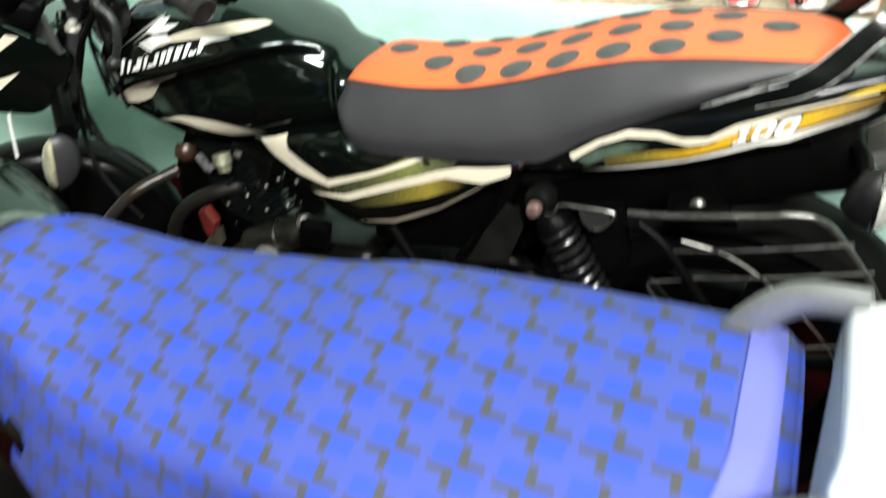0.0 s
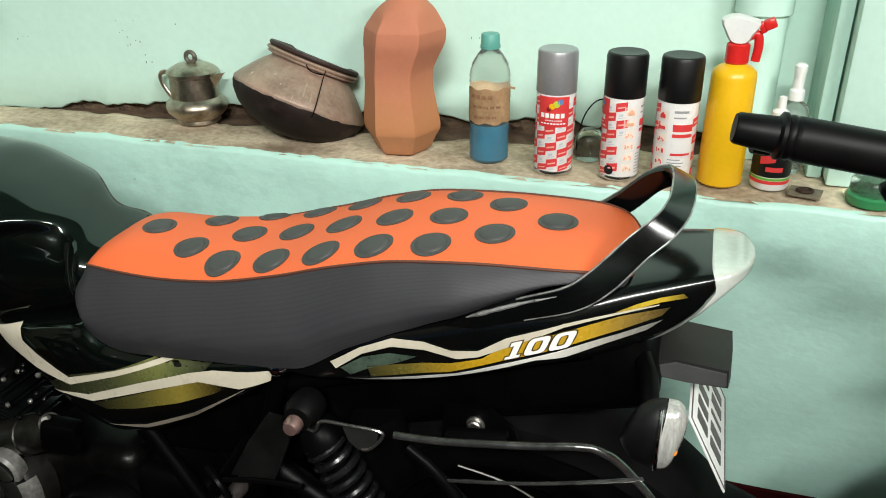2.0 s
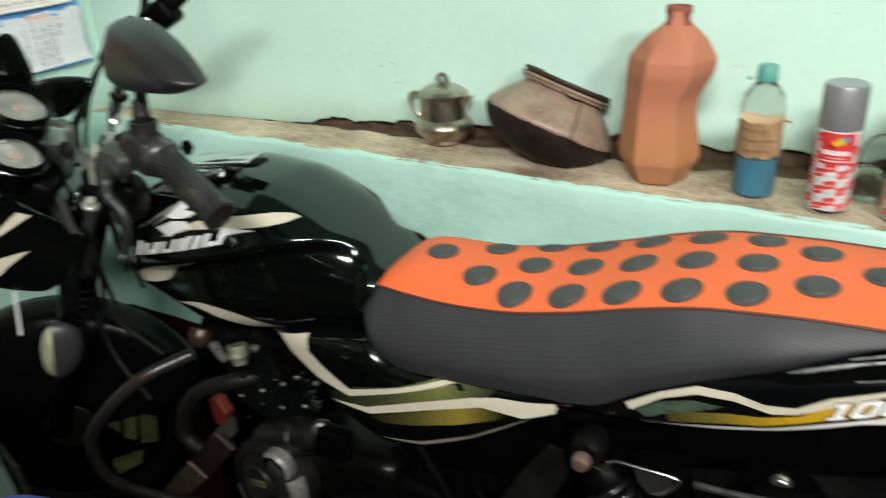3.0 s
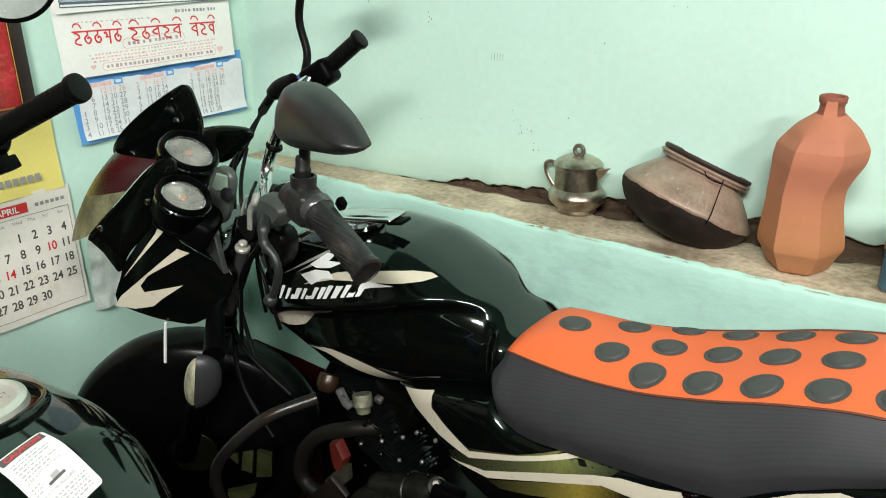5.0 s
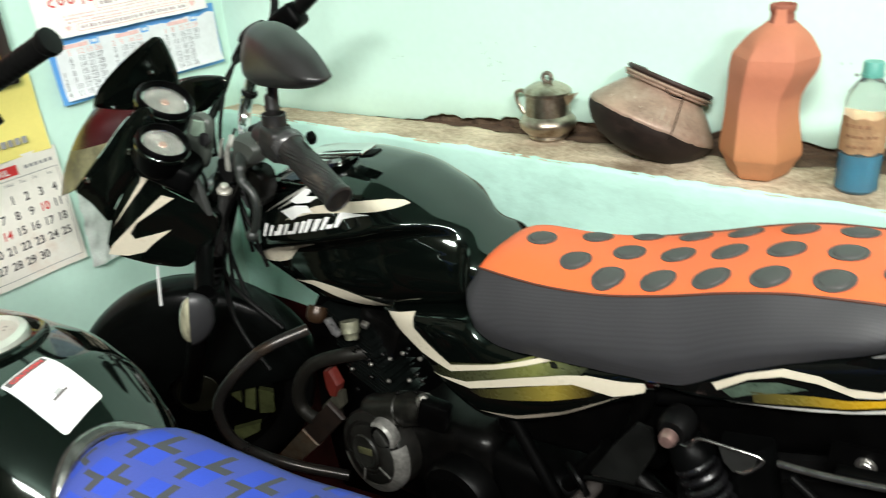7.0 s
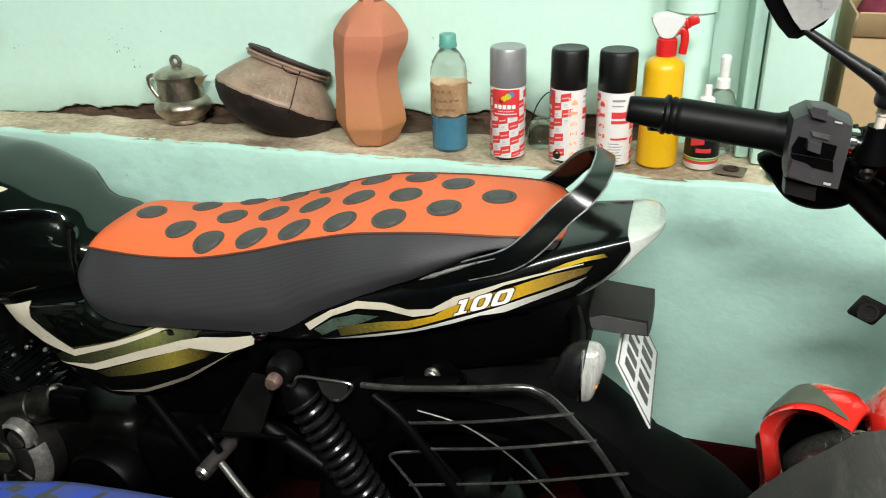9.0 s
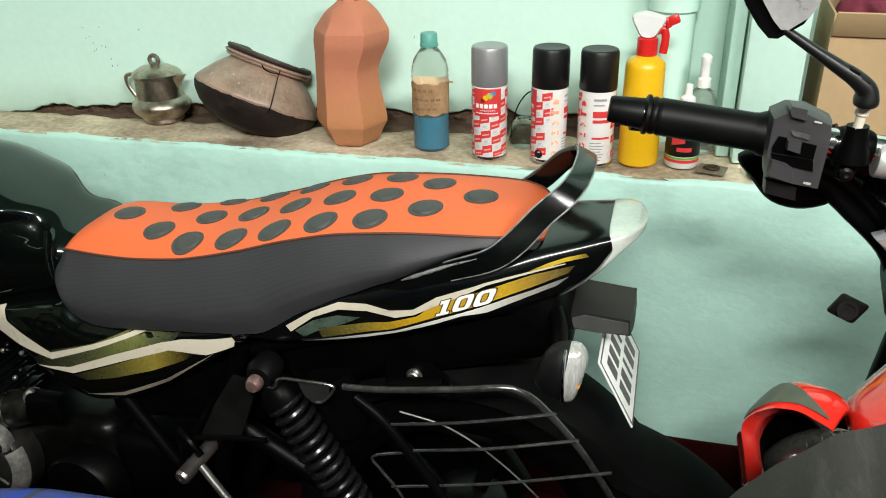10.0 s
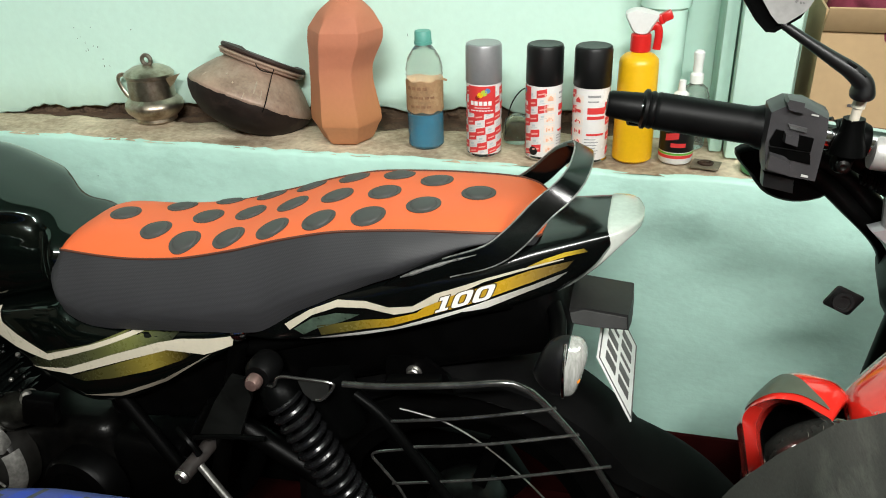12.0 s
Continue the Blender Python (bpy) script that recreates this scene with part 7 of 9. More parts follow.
# instruments
panel = part("instrument_panel", rbox(bmesh.new(), (0.10, 0.16, 0.05), pose(-0.820, -0.735, 0.815, 0, 32, 40), 0.015, 3), satin_black, bike)
for c, r in (((-0.838, -0.715, 0.915), 0.047), ((-0.772, -0.782, 0.866), 0.042)):
    m = frame_of(c, (0.55, 0.04, 0.83))
    bm = bmesh.new()
    lathe(bm, [(r * 0.8, -0.055), (r * 1.02, -0.040), (r * 1.06, 0.000), (r * 1.03, 0.007), (r * 0.97, 0.010), (r * 0.93, 0.009), (r * 0.90, 0.002), (r * 0.84, -0.006), (0.0, -0.006)], 48, m)
    g = part("dial", bm, satin_black, panel)
    bm = bmesh.new()
    lathe(bm, [(0.0, -0.0050), (r * 0.80, -0.0050), (r * 0.80, -0.0045), (0.0, -0.0045)], 40, m)
    part("dial_face", bm, surf("dial_grey", (0.12, 0.12, 0.105), 0.4, var=0.7, scale=45, dirt=(0.34, 0.34, 0.30), amount=0.3), g)
    bm = bmesh.new()
    lathe(bm, [(r * 0.80, -0.0044), (r * 0.84, 0.000), (r * 0.815, 0.000), (r * 0.765, -0.0040), (r * 0.80, -0.0044)], 48, m)
    part("dial_ring", bm, chrome, g)
    bm = bmesh.new()
    lathe(bm, [(r * 1.055, -0.010), (r * 1.10, -0.008), (r * 1.10, -0.002), (r * 1.05, 0.000), (r * 1.055, -0.010)], 48, m)
    part("bezel", bm, gloss_black, g)
    bm = bmesh.new()
    lathe(bm, [(0.0, -0.0042), (r * 0.16, -0.0042), (r * 0.13, -0.0018), (0.0, -0.0016)], 20, m)
    part("needle_hub", bm, surf("faded_orange_hub", (0.24, 0.15, 0.11), 0.5), g)
    bm = bmesh.new()
    for i in range(17):
        rbox(bm, (r * 0.12, 0.0016, 0.0008), m @ Matrix.Rotation(radians(-30 + 15 * i), 4, "Z") @ Matrix.Translation((r * 0.70, 0, -0.0038)), 0)
    rbox(bm, (r * 0.70, 0.0022, 0.0008), m @ Matrix.Rotation(radians(140), 4, "Z") @ Matrix.Translation((r * 0.25, 0, -0.0034)), 0)
    part("dial_marks", bm, dark_ink, g)
    bm = bmesh.new()
    lathe(bm, [(r * 0.88, -0.001), (r * 0.5, 0.002), (0.0, 0.003)], 32, m)
    ob = part("dial_glass", bm, glass_like("dial_glass", (0.95, 0.95, 0.95), 0.02, 1.2), g)
    ob.visible_shadow = False
bm = bmesh.new()
prism(bm, [(p.x, p.z) for p in spline([(-0.790, 0, 0.892), (-0.758, 0, 0.892), (-0.750, 0, 0.868), (-0.782, 0, 0.799), (-0.822, 0, 0.786), (-0.834, 0, 0.813), (-0.814, 0, 0.859)], 4, closed=True)], -0.703, -0.690, 0.004)
wp = part("warning_panel", bm, surf("dull_dark_plastic", (0.055, 0.064, 0.055), 0.38, var=0.2), panel)
bm = bmesh.new()
prism(bm, [(-0.783, 0.885), (-0.756, 0.884), (-0.762, 0.858), (-0.790, 0.852), (-0.800, 0.858)], -0.7075, -0.703, 0.002)
part("lamp_window", bm, surf("grey_green_window", (0.20, 0.27, 0.21), 0.15), wp)
bm = bmesh.new()
lathe(bm, [(0.0, 0.0), (0.011, 0.0), (0.012, 0.006), (0.0, 0.008)], 18, frame_of((-0.757, -0.706, 0.852), (0.3, -1, 0.3)))
part("ignition_lock", bm, matt_black, wp)

bm = bmesh.new()
prism(bm, [(-0.806, 0.772), (-0.779, 0.803), (-0.757, 0.785), (-0.744, 0.722), (-0.762, 0.737)], -0.744, -0.734, 0.002)
part("cowl_bracket", bm, surf("dusty_dark_bracket", (0.028, 0.030, 0.028), 0.45, var=0.3, scale=30), panel)

# flyscreen and lamp cowl
def near_plane(x, z):
    """The near side of the steered front end."""
    return -0.80 + 0.6 * (x + 0.85)


def cowl_skin(x, z):
    return near_plane(x, z) + 0.45 * (x + 0.84) ** 2 + 0.8 * (z - 0.72) ** 2


cowl_out = spline([(p[0], 0, p[1]) for p in ((-0.929, 0.655), (-0.914, 0.704), (-0.897, 0.742), (-0.838, 0.826), (-0.822, 0.828), (-0.815, 0.785), (-0.790, 0.763), (-0.742, 0.725), (-0.742, 0.692), (-0.768, 0.650), (-0.810, 0.617), (-0.843, 0.618), (-0.880, 0.628))], 3, closed=True)
ccx, ccz = -0.838, 0.715
bm = sheet_on([(ccx + (p.x - ccx) * 0.97, ccz + (p.z - ccz) * 0.97) for p in cowl_out], cowl_skin, 0.012)
rings = []
for k, dy in ((0.97, 0.0), (0.992, 0.003), (1.0, 0.010), (0.99, 0.06), (0.95, 0.14), (0.80, 0.22)):
    rings.append([Vector((ccx + (p.x - ccx) * k - dy * 0.75, cowl_skin(p.x, p.z) + dy, ccz + (p.z - ccz) * k)) for p in cowl_out])
loft(bm, rings, caps=False)
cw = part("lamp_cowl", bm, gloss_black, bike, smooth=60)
for outline in ([(-0.826, 0.829), (-0.831, 0.797), (-0.858, 0.763), (-0.905, 0.706), (-0.871, 0.753), (-0.846, 0.790), (-0.838, 0.815)], [(-0.930, 0.650), (-0.916, 0.670), (-0.882, 0.701), (-0.815, 0.764), (-0.797, 0.757), (-0.830, 0.748), (-0.862, 0.716), (-0.893, 0.674), (-0.897, 0.660), (-0.870, 0.665), (-0.812, 0.697), (-0.850, 0.668), (-0.866, 0.653), (-0.897, 0.646)]):
    part("stripe", sheet_on(outline, lambda x, z: cowl_skin(x, z) - 0.003, 0.010), cream_decal, cw, recalc=False)


def wing(name, outline, plane, cx, cz, parent, label=""):
    """A moulded wing, a few millimetres thick, on an upright slanting plane."""
    out = spline([(p[0], 0, p[1]) for p in outline], 4, closed=True)
    bm = bmesh.new()
    rings = []
    for dy, k in ((-0.006, 0.02), (-0.006, 0.6), (-0.004, 0.93), (0.0, 1.0), (0.007, 0.985), (0.008, 0.5), (0.008, 0.02)):
        rings.append([Vector((x, plane(x, 0) + dy, cz + (p.z - cz) * k)) for p in out for x in [cx + (p.x - cx) * k]])
    loft(bm, rings)
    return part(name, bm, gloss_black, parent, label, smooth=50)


def far_plane(x, z):
    return -0.65 + 0.6 * (x + 0.98)


near_top = [(-0.822, 0.920), (-0.848, 0.897), (-0.880, 0.860), (-0.910, 0.826), (-0.948, 0.782)]
fs = wing("flyscreen", [(-0.803, 0.918)] + near_top + [(-0.944, 0.770), (-0.930, 0.752), (-0.919, 0.730), (-0.909, 0.718), (-0.894, 0.752), (-0.830, 0.826), (-0.810, 0.870)], near_plane, -0.88, 0.83, bike, "gloss black flyscreen with a smoked front")
wing("far_wing", [(-0.944, 1.003), (-0.965, 0.998), (-1.020, 0.957), (-1.067, 0.910), (-1.082, 0.876), (-1.062, 0.863), (-1.035, 0.855), (-0.985, 0.868), (-0.940, 0.895), (-0.928, 0.930), (-0.934, 0.974)], far_plane, -1.005, 0.93, fs)
edge_a = spline([(x, near_plane(x, 0) - 0.004, z) for x, z in near_top], 6)
edge_b = spline([(x, far_plane(x, 0) - 0.004, z) for x, z in ((-1.060, 0.886), (-1.080, 0.850), (-1.092, 0.810), (-1.096, 0.770), (-1.090, 0.735))], 6)
mid = spline([(-0.974, -0.764, 0.902), (-1.010, -0.786, 0.864), (-1.043, -0.806, 0.815), (-1.066, -0.819, 0.766), (-1.072, -0.823, 0.735)], 6)
for tone, k0, k1, mt in (("smoked_pane", 0, 12, surf("smoked_maroon", (0.022, 0.004, 0.006), 0.25, spec=0.25, rvar=0.05, bump=0.0)), ("clear_pane", 11, 25, surf("cloudy_pale_pane", (0.15, 0.15, 0.085), 0.35, var=0.7, scale=34, spec=0.2, bump=0.0, dirt=(0.02, 0.022, 0.012), amount=0.4))):
    bm = bmesh.new()
    rings = []
    for a, c, b in list(zip(edge_a, mid, edge_b))[k0:k1]:
        rings.append([a * (1 - u) ** 2 + (2 * c - (a + b) / 2) * 2 * u * (1 - u) + b * u * u for u in steps(0, 1, 10)])
    loft(bm, rings, closed=False)
    part(tone, bm, mt, fs, smooth=80)
for x, z, plane in ((-0.843, 0.849, near_plane), (-0.921, 0.799, near_plane), (-0.963, 0.940, far_plane), (-1.044, 0.875, far_plane)):
    bm = bmesh.new()
    lathe(bm, [(0.0065, -0.003), (0.0065, 0.002), (0.005, 0.004), (0.0, 0.0045)], 18, frame_of((x, plane(x, 0) - 0.007, z), (0.5, -0.86, 0)))
    part("screw", bm, chrome, fs)
wing("far_panel", [(-1.074, 0.878), (-1.023, 0.898), (-0.957, 0.900), (-0.937, 0.886), (-0.965, 0.856), (-1.010, 0.823), (-1.060, 0.830)], lambda x, z: -0.50 + 0.3 * (x + 0.95), -1.005, 0.865, fs)
bm = bmesh.new()
tube(bm, [(-0.852, -0.800, 0.622), (-0.862, -0.800, 0.580), (-0.872, -0.800, 0.535)], 0.0028, 6)
part("hanging_strap", bm, white_plastic, cw, "pale hanging cable tie")

# front indicator
fi = part("front_indicator", tube(bmesh.new(), [(-0.815, -0.700, 0.655), (-0.760, -0.760, 0.645), (-0.700, -0.815, 0.615)], [0.014, 0.016, 0.018], 12), satin_black, bike)
for name, mt, dx0, dx1, sh in (("housing", grey_plastic, -0.008, 0.034, 1), ("lens", surf("pale_amber_lens", (0.30, 0.29, 0.20), 0.12, var=0.6, scale=26, stretch=(3, 3, 0.4), coat=1.0), -0.028, -0.009, -1)):
    bm = bmesh.new()
    rings = []
    for s in steps(0, 1, 8):
        d0 = dx0 + (dx1 - dx0) * s
        k = math.sqrt(max(0.02, 1 - ((s if sh > 0 else 1 - s) ** 2) * 0.93))
        rings.append([Vector((-0.724, -0.830, 0.562)) + Vector((0.66, 0.74, 0.06)) * d0 + Vector((0.74, -0.66, 0.0)) * 0.024 * k * math.cos(a) + Vector((0.22, 0.0, 0.97)) * (0.054 + 0.004 * sh) * k * math.sin(a) for a in [2 * math.pi * i / 24 for i in range(24)]])
    loft(bm, rings)
    part(name, bm, mt, fi)

# ---- the side wall: calendars, picture, packet ----
WX = CX


def card(y0, y1, z0, z1, d, wave=0.004, seed=0, skew=0.0, n=24):
    """A hanging sheet of paper with a slight curl."""
    bm = bmesh.new()
    rings = []
    for i in range(n + 1):
        y = y0 + (y1 - y0) * i / n
        rings.append([Vector((WX + d + wave * (1 - k / 16) * math.sin(i * 0.6 + seed) + wave * 2 * (1 - k / 16) ** 2 + wave * noise.noise((y * 12, k * 0.3, seed)), y + skew * (1 - k / 16), z0 + (z1 - z0) * k / 16)) for k in range(17)])
    loft(bm, rings, closed=False)
    return bm


def bars_on(rows, d, sheet=None):
    """Flat marks (y0, y1, z0, z1) on the side wall, or on a curling sheet."""
    bm = bmesh.new()
    for y0, y1, z0, z1 in rows:
        n = max(1, int((y1 - y0) / 0.02)) if sheet else 1
        for i in range(n):
            a, b = y0 + (y1 - y0) * i / n, y0 + (y1 - y0) * (i + 1) / n
            bm.faces.new([bm.verts.new(Vector((sheet(y, z) if sheet else WX + d, y, z))) for y, z in ((a, z0), (b, z0), (b, z1), (a, z1))])
    return bm


def month_skin(y, z):
    """The skin of the month sheet, as card() curls it."""
    i, k = (y + 1.02) / 0.398 * 24, (z - 0.432) / 0.296 * 16
    return WX + 0.008 + 0.002 * (1 - k / 16) * math.sin(i * 0.6 + 6) + 0.004 * (1 - k / 16) ** 2 + 0.002 * noise.noise((y * 12, k * 0.3, 6)) + 0.0010


def on_month(y, z, lift=0.0):
    return Vector((month_skin(y, z) + lift, y, z))


def heading_skin(y, z):
    """The skin of the heading sheet, as card() curls it."""
    i, k = (y + 0.595) / 0.475 * 24, (z - 0.958) / 0.182 * 16
    return WX + 0.0222 + 0.0025 * (1 - k / 16) * math.sin(i * 0.6 + 2) + 0.005 * (1 - k / 16) ** 2 + 0.0025 * noise.noise((y * 12, k * 0.3, 2)) + 0.0006


cal = thing("wall_calendar", (WX, -0.35, 0.80), "large curling wall calendar with a red shop heading and blue border", "calendar", "calendars on the wall")
part("sheet", card(-0.575, -0.085, 0.806, 0.965, 0.006, 0.003, 1, 0.0), blue_ink, cal)
faded_paper = surf("faded_paper", (0.76, 0.77, 0.79), 0.6, var=0.10, scale=7, fine=80, bump=0.15, dist=0.004)
faded_ink = surf("faded_print", (0.33, 0.33, 0.35), 0.6, var=0.3, scale=30)
rosy_ink = surf("rosy_grey_print", (0.50, 0.36, 0.37), 0.6, var=0.3, scale=40)
pale_pink = surf("faded_pink_print", (0.78, 0.50, 0.47), 0.6, var=0.25, scale=30)


def number_skin(y, z):
    """The skin of the number sheet: it bows a little and lifts at the lower edge."""
    return WX + 0.0185 + 0.0035 * math.sin((y + 0.57) * 6.4) + 0.010 * max(0.0, (0.850 - z) / 0.04) ** 2


def leaf(y0, y1, z0, z1, d, ragged=0.0, n=30, m=10):
    """A thin sheet that follows number_skin(), with a ragged upper edge."""
    rows = []
    for i in range(n + 1):
        y = y0 + (y1 - y0) * i / n
        top = z1 + ragged * noise.noise((y * 30, 3.1, 0))
        rows.append([Vector((number_skin(y, z0 + (top - z0) * k / m) + d, y, z0 + (top - z0) * k / m)) for k in range(m + 1)])
    return loft(bmesh.new(), rows, closed=False)


part("number_sheet", leaf(-0.566, -0.096, 0.816, 0.944, 0.0, 0.008), faded_paper, cal)
part("heading_sheet", card(-0.595, -0.120, 0.958, 1.140, 0.022, 0.0025, 2), paper, cal)


def tilted(y, a, b):
    """How far the print has slid down on the hanging sheet."""
    return -a - b * (y + 0.557) / 0.43


def ribbon(bm, line, w, a=0.0, b=0.0):
    """A flat inked stroke of width w along (y, z) points on the heading sheet."""
    line = [Vector((p[0], p[1], 0)) for p in line]
    pairs = []
    for i, p in enumerate(line):
        q = line[min(i + 1, len(line) - 1)] - line[max(i - 1, 0)]
        q = Vector((-q.y, q.x, 0)).normalized() * w / 2
        pairs.append([bm.verts.new(Vector((heading_skin(v.x, v.y + tilted(v.x, a, b)), v.x, v.y + tilted(v.x, a, b)))) for v in (p - q, p + q)])
    for i in range(len(pairs) - 1):
        bm.faces.new((pairs[i][0], pairs[i + 1][0], pairs[i + 1][1], pairs[i][1]))
    return bm


def box_line(y0, y1, z0, z1, a, b, w=0.0016):
    """A thin printed box with rounded corners."""
    r = (z1 - z0) * 0.4
    ring = [(cy + r * math.cos(t), cz + r * math.sin(t)) for cy, cz, t0 in ((y1 - r, z1 - r, 0), (y0 + r, z1 - r, 1), (y0 + r, z0 + r, 2), (y1 - r, z0 + r, 3)) for t in steps(t0 * math.pi / 2, (t0 + 1) * math.pi / 2, 5)]
    dense = []
    for p, q in zip(ring, ring[1:] + ring[:1]):
        n = max(1, int(abs(q[0] - p[0]) / 0.02))
        dense += [(p[0] + (q[0] - p[0]) * i / n, p[1] + (q[1] - p[1]) * i / n) for i in range(n)]
    return ribbon(bmesh.new(), dense + dense[:1], w, a, b)


def print_row(y0, y1, z, h, pitch, a, b, seed):
    """A line of small unreadable marks."""
    r = random.Random(seed)
    bm, y = bmesh.new(), y0
    while y < y1:
        w = pitch * r.uniform(0.45, 0.8)
        ribbon(bm, [(y, z), (y + w, z)], h * r.uniform(0.75, 1.1), a, b)
        y += pitch * r.choice((1.0, 1.0, 1.0, 1.5))
    return bm


part("picture_sheet", bars_on([(-0.590, -0.125, 1.100, 1.60)], 0.0335), paper, cal)
pale_blue = surf("pale_blue_picture", (0.36, 0.46, 0.54), 0.35, var=0.35, scale=30, fine=120, dirt=(0.62, 0.68, 0.72), amount=0.4)
SLOPE = -0.030


def slanted(rows, d):
    """Printed bands whose lower edge runs down along the sheet."""
    bm = bmesh.new()
    for y0, y1, z0, z1 in rows:
        bm.faces.new([bm.verts.new(Vector((WX + d, y, z + SLOPE * (y + 0.557)))) for y, z in ((y0, z0), (y1, z0), (y1, z1), (y0, z1))])
    return bm


part("picture", slanted([(-0.580, -0.280, 1.124, 1.60)], 0.0340), pale_blue, cal)
tagged(part("picture_edge", slanted([(-0.580, -0.130, 1.111, 1.1135), (-0.580, -0.282, 1.118, 1.1235), (-0.580, -0.578, 1.111, 1.30), (-0.132, -0.130, 1.111, 1.30)], 0.0345), surf("slate_print", (0.10, 0.12, 0.17), 0.5), cal), kind="stuff")
gold_print = surf("gold_print", (0.42, 0.28, 0.05), 0.4, var=0.2, scale=40)
for r in range(3):
    for i in range(6):
        c = (-0.265 + 0.024 * i + 0.012 * (r % 2), 1.134 + 0.012 * r)
        bm = bmesh.new()
        bm.faces.new([bm.verts.new(Vector((WX + 0.0345, c[0] + dy, c[1] + dz + SLOPE * (c[0] + 0.557)))) for dy, dz in ((-0.0115, 0), (0, -0.0115), (0.0115, 0), (0, 0.0115))])
        part("gold_diamond", bm, gold_print, cal)
# the shop's name, as plain strokes hung from a headline
rng = random.Random(21)
shapes = (
    ([(0.80, 1.0), (0.80, 0.0)], [(0.80, 0.62), (0.45, 0.80), (0.18, 0.62), (0.40, 0.36), (0.80, 0.22)]),
    ([(0.15, 0.90), (0.55, 0.78), (0.72, 0.55), (0.40, 0.42), (0.20, 0.22), (0.45, 0.06), (0.85, 0.0)],),
    ([(0.78, 1.0), (0.78, 0.0)], [(0.10, 0.70), (0.30, 0.80), (0.40, 0.55), (0.25, 0.40)], [(0.40, 0.55), (0.78, 0.48)]),
    ([(0.50, 1.0), (0.50, 0.72), (0.18, 0.50), (0.30, 0.18), (0.62, 0.10), (0.82, 0.36), (0.60, 0.55), (0.48, 0.40)],),
    ([(0.80, 1.0), (0.80, 0.0)], [(0.80, 0.30), (0.12, 0.55), (0.80, 0.86)]),
)
for y0, y1, n in ((-0.557, -0.436, 5), (-0.420, -0.270, 5), (-0.248, -0.172, 3)):
    bm = ribbon(bmesh.new(), [(y, 1.0765) for y in steps(y0, y1, 10)], 0.0036, 0.018, 0.014)
    wd = (y1 - y0) / n
    for i in range(n):
        for line in shapes[rng.randrange(5)]:
            pts = spline([Vector((y0 + wd * (i + 0.05 + 0.92 * p[0]), 1.0475 + 0.030 * p[1], 0)) for p in line], 5) if len(line) > 2 else [Vector((y0 + wd * (i + 0.92 * p[0]), 1.0455 + 0.031 * p[1], 0)) for p in line]
            ribbon(bm, [(p.x, p.y) for p in pts], 0.0040, 0.018, 0.014)
        if i % 2 == 0:
            ribbon(bm, [(y0 + wd * (i + 0.55) + wd * 0.45 * math.cos(t), 1.078 + 0.016 * math.sin(t)) for t in steps(0.3, 2.6, 8)], 0.0032, 0.018, 0.014)
    part("heading_word", bm, red_ink, cal, "red heading strokes")
tagged(part("contact_line", print_row(-0.285, -0.165, 1.103, 0.0075, 0.0095, 0.012, 0.014, 2), faded_ink, cal), kind="stuff")
tagged(part("small_line", print_row(-0.540, -0.36, 1.090, 0.003, 0.010, 0.012, 0.012, 8), surf("pale_print", (0.60, 0.52, 0.50), 0.6), cal), kind="stuff")
part("name_box", box_line(-0.438, -0.268, 1.007, 1.029, -0.002, -0.002), pale_pink, cal)
tagged(part("print_line", print_row(-0.425, -0.280, 1.018, 0.008, 0.011, -0.002, -0.002, 3), rosy_ink, cal), kind="stuff")
for k in range(3):
    tagged(part("print_line", print_row(-0.525 + 0.004 * k, -0.180, 1.006 - 0.0075 * k, 0.0035, 0.009, 0.002, 0.0, 4 + k), pale_pink, cal), kind="stuff")
part("address_box", box_line(-0.497, -0.183, 0.9690, 0.9855, 0.002, 0.0), pale_pink, cal)
tagged(part("address_line", print_row(-0.487, -0.195, 0.977, 0.0075, 0.011, 0.002, 0.0, 7), rosy_ink, cal), kind="stuff")
for c, s in ((-0.520, 0.006), (-0.168, 0.009)):
    bm = bmesh.new()
    pts = [(c + s * 1.05 * math.sin(t) ** 3, 0.978 + s * 0.07 * (13 * math.cos(t) - 5 * math.cos(2 * t) - 2 * math.cos(3 * t) - math.cos(4 * t))) for t in steps(0, 2 * math.pi, 24)[:-1]]
    bm.faces.new([bm.verts.new(Vector((heading_skin(y, z), y, z))) for y, z in pts])
    part("heart_mark", bm, pale_pink, cal)
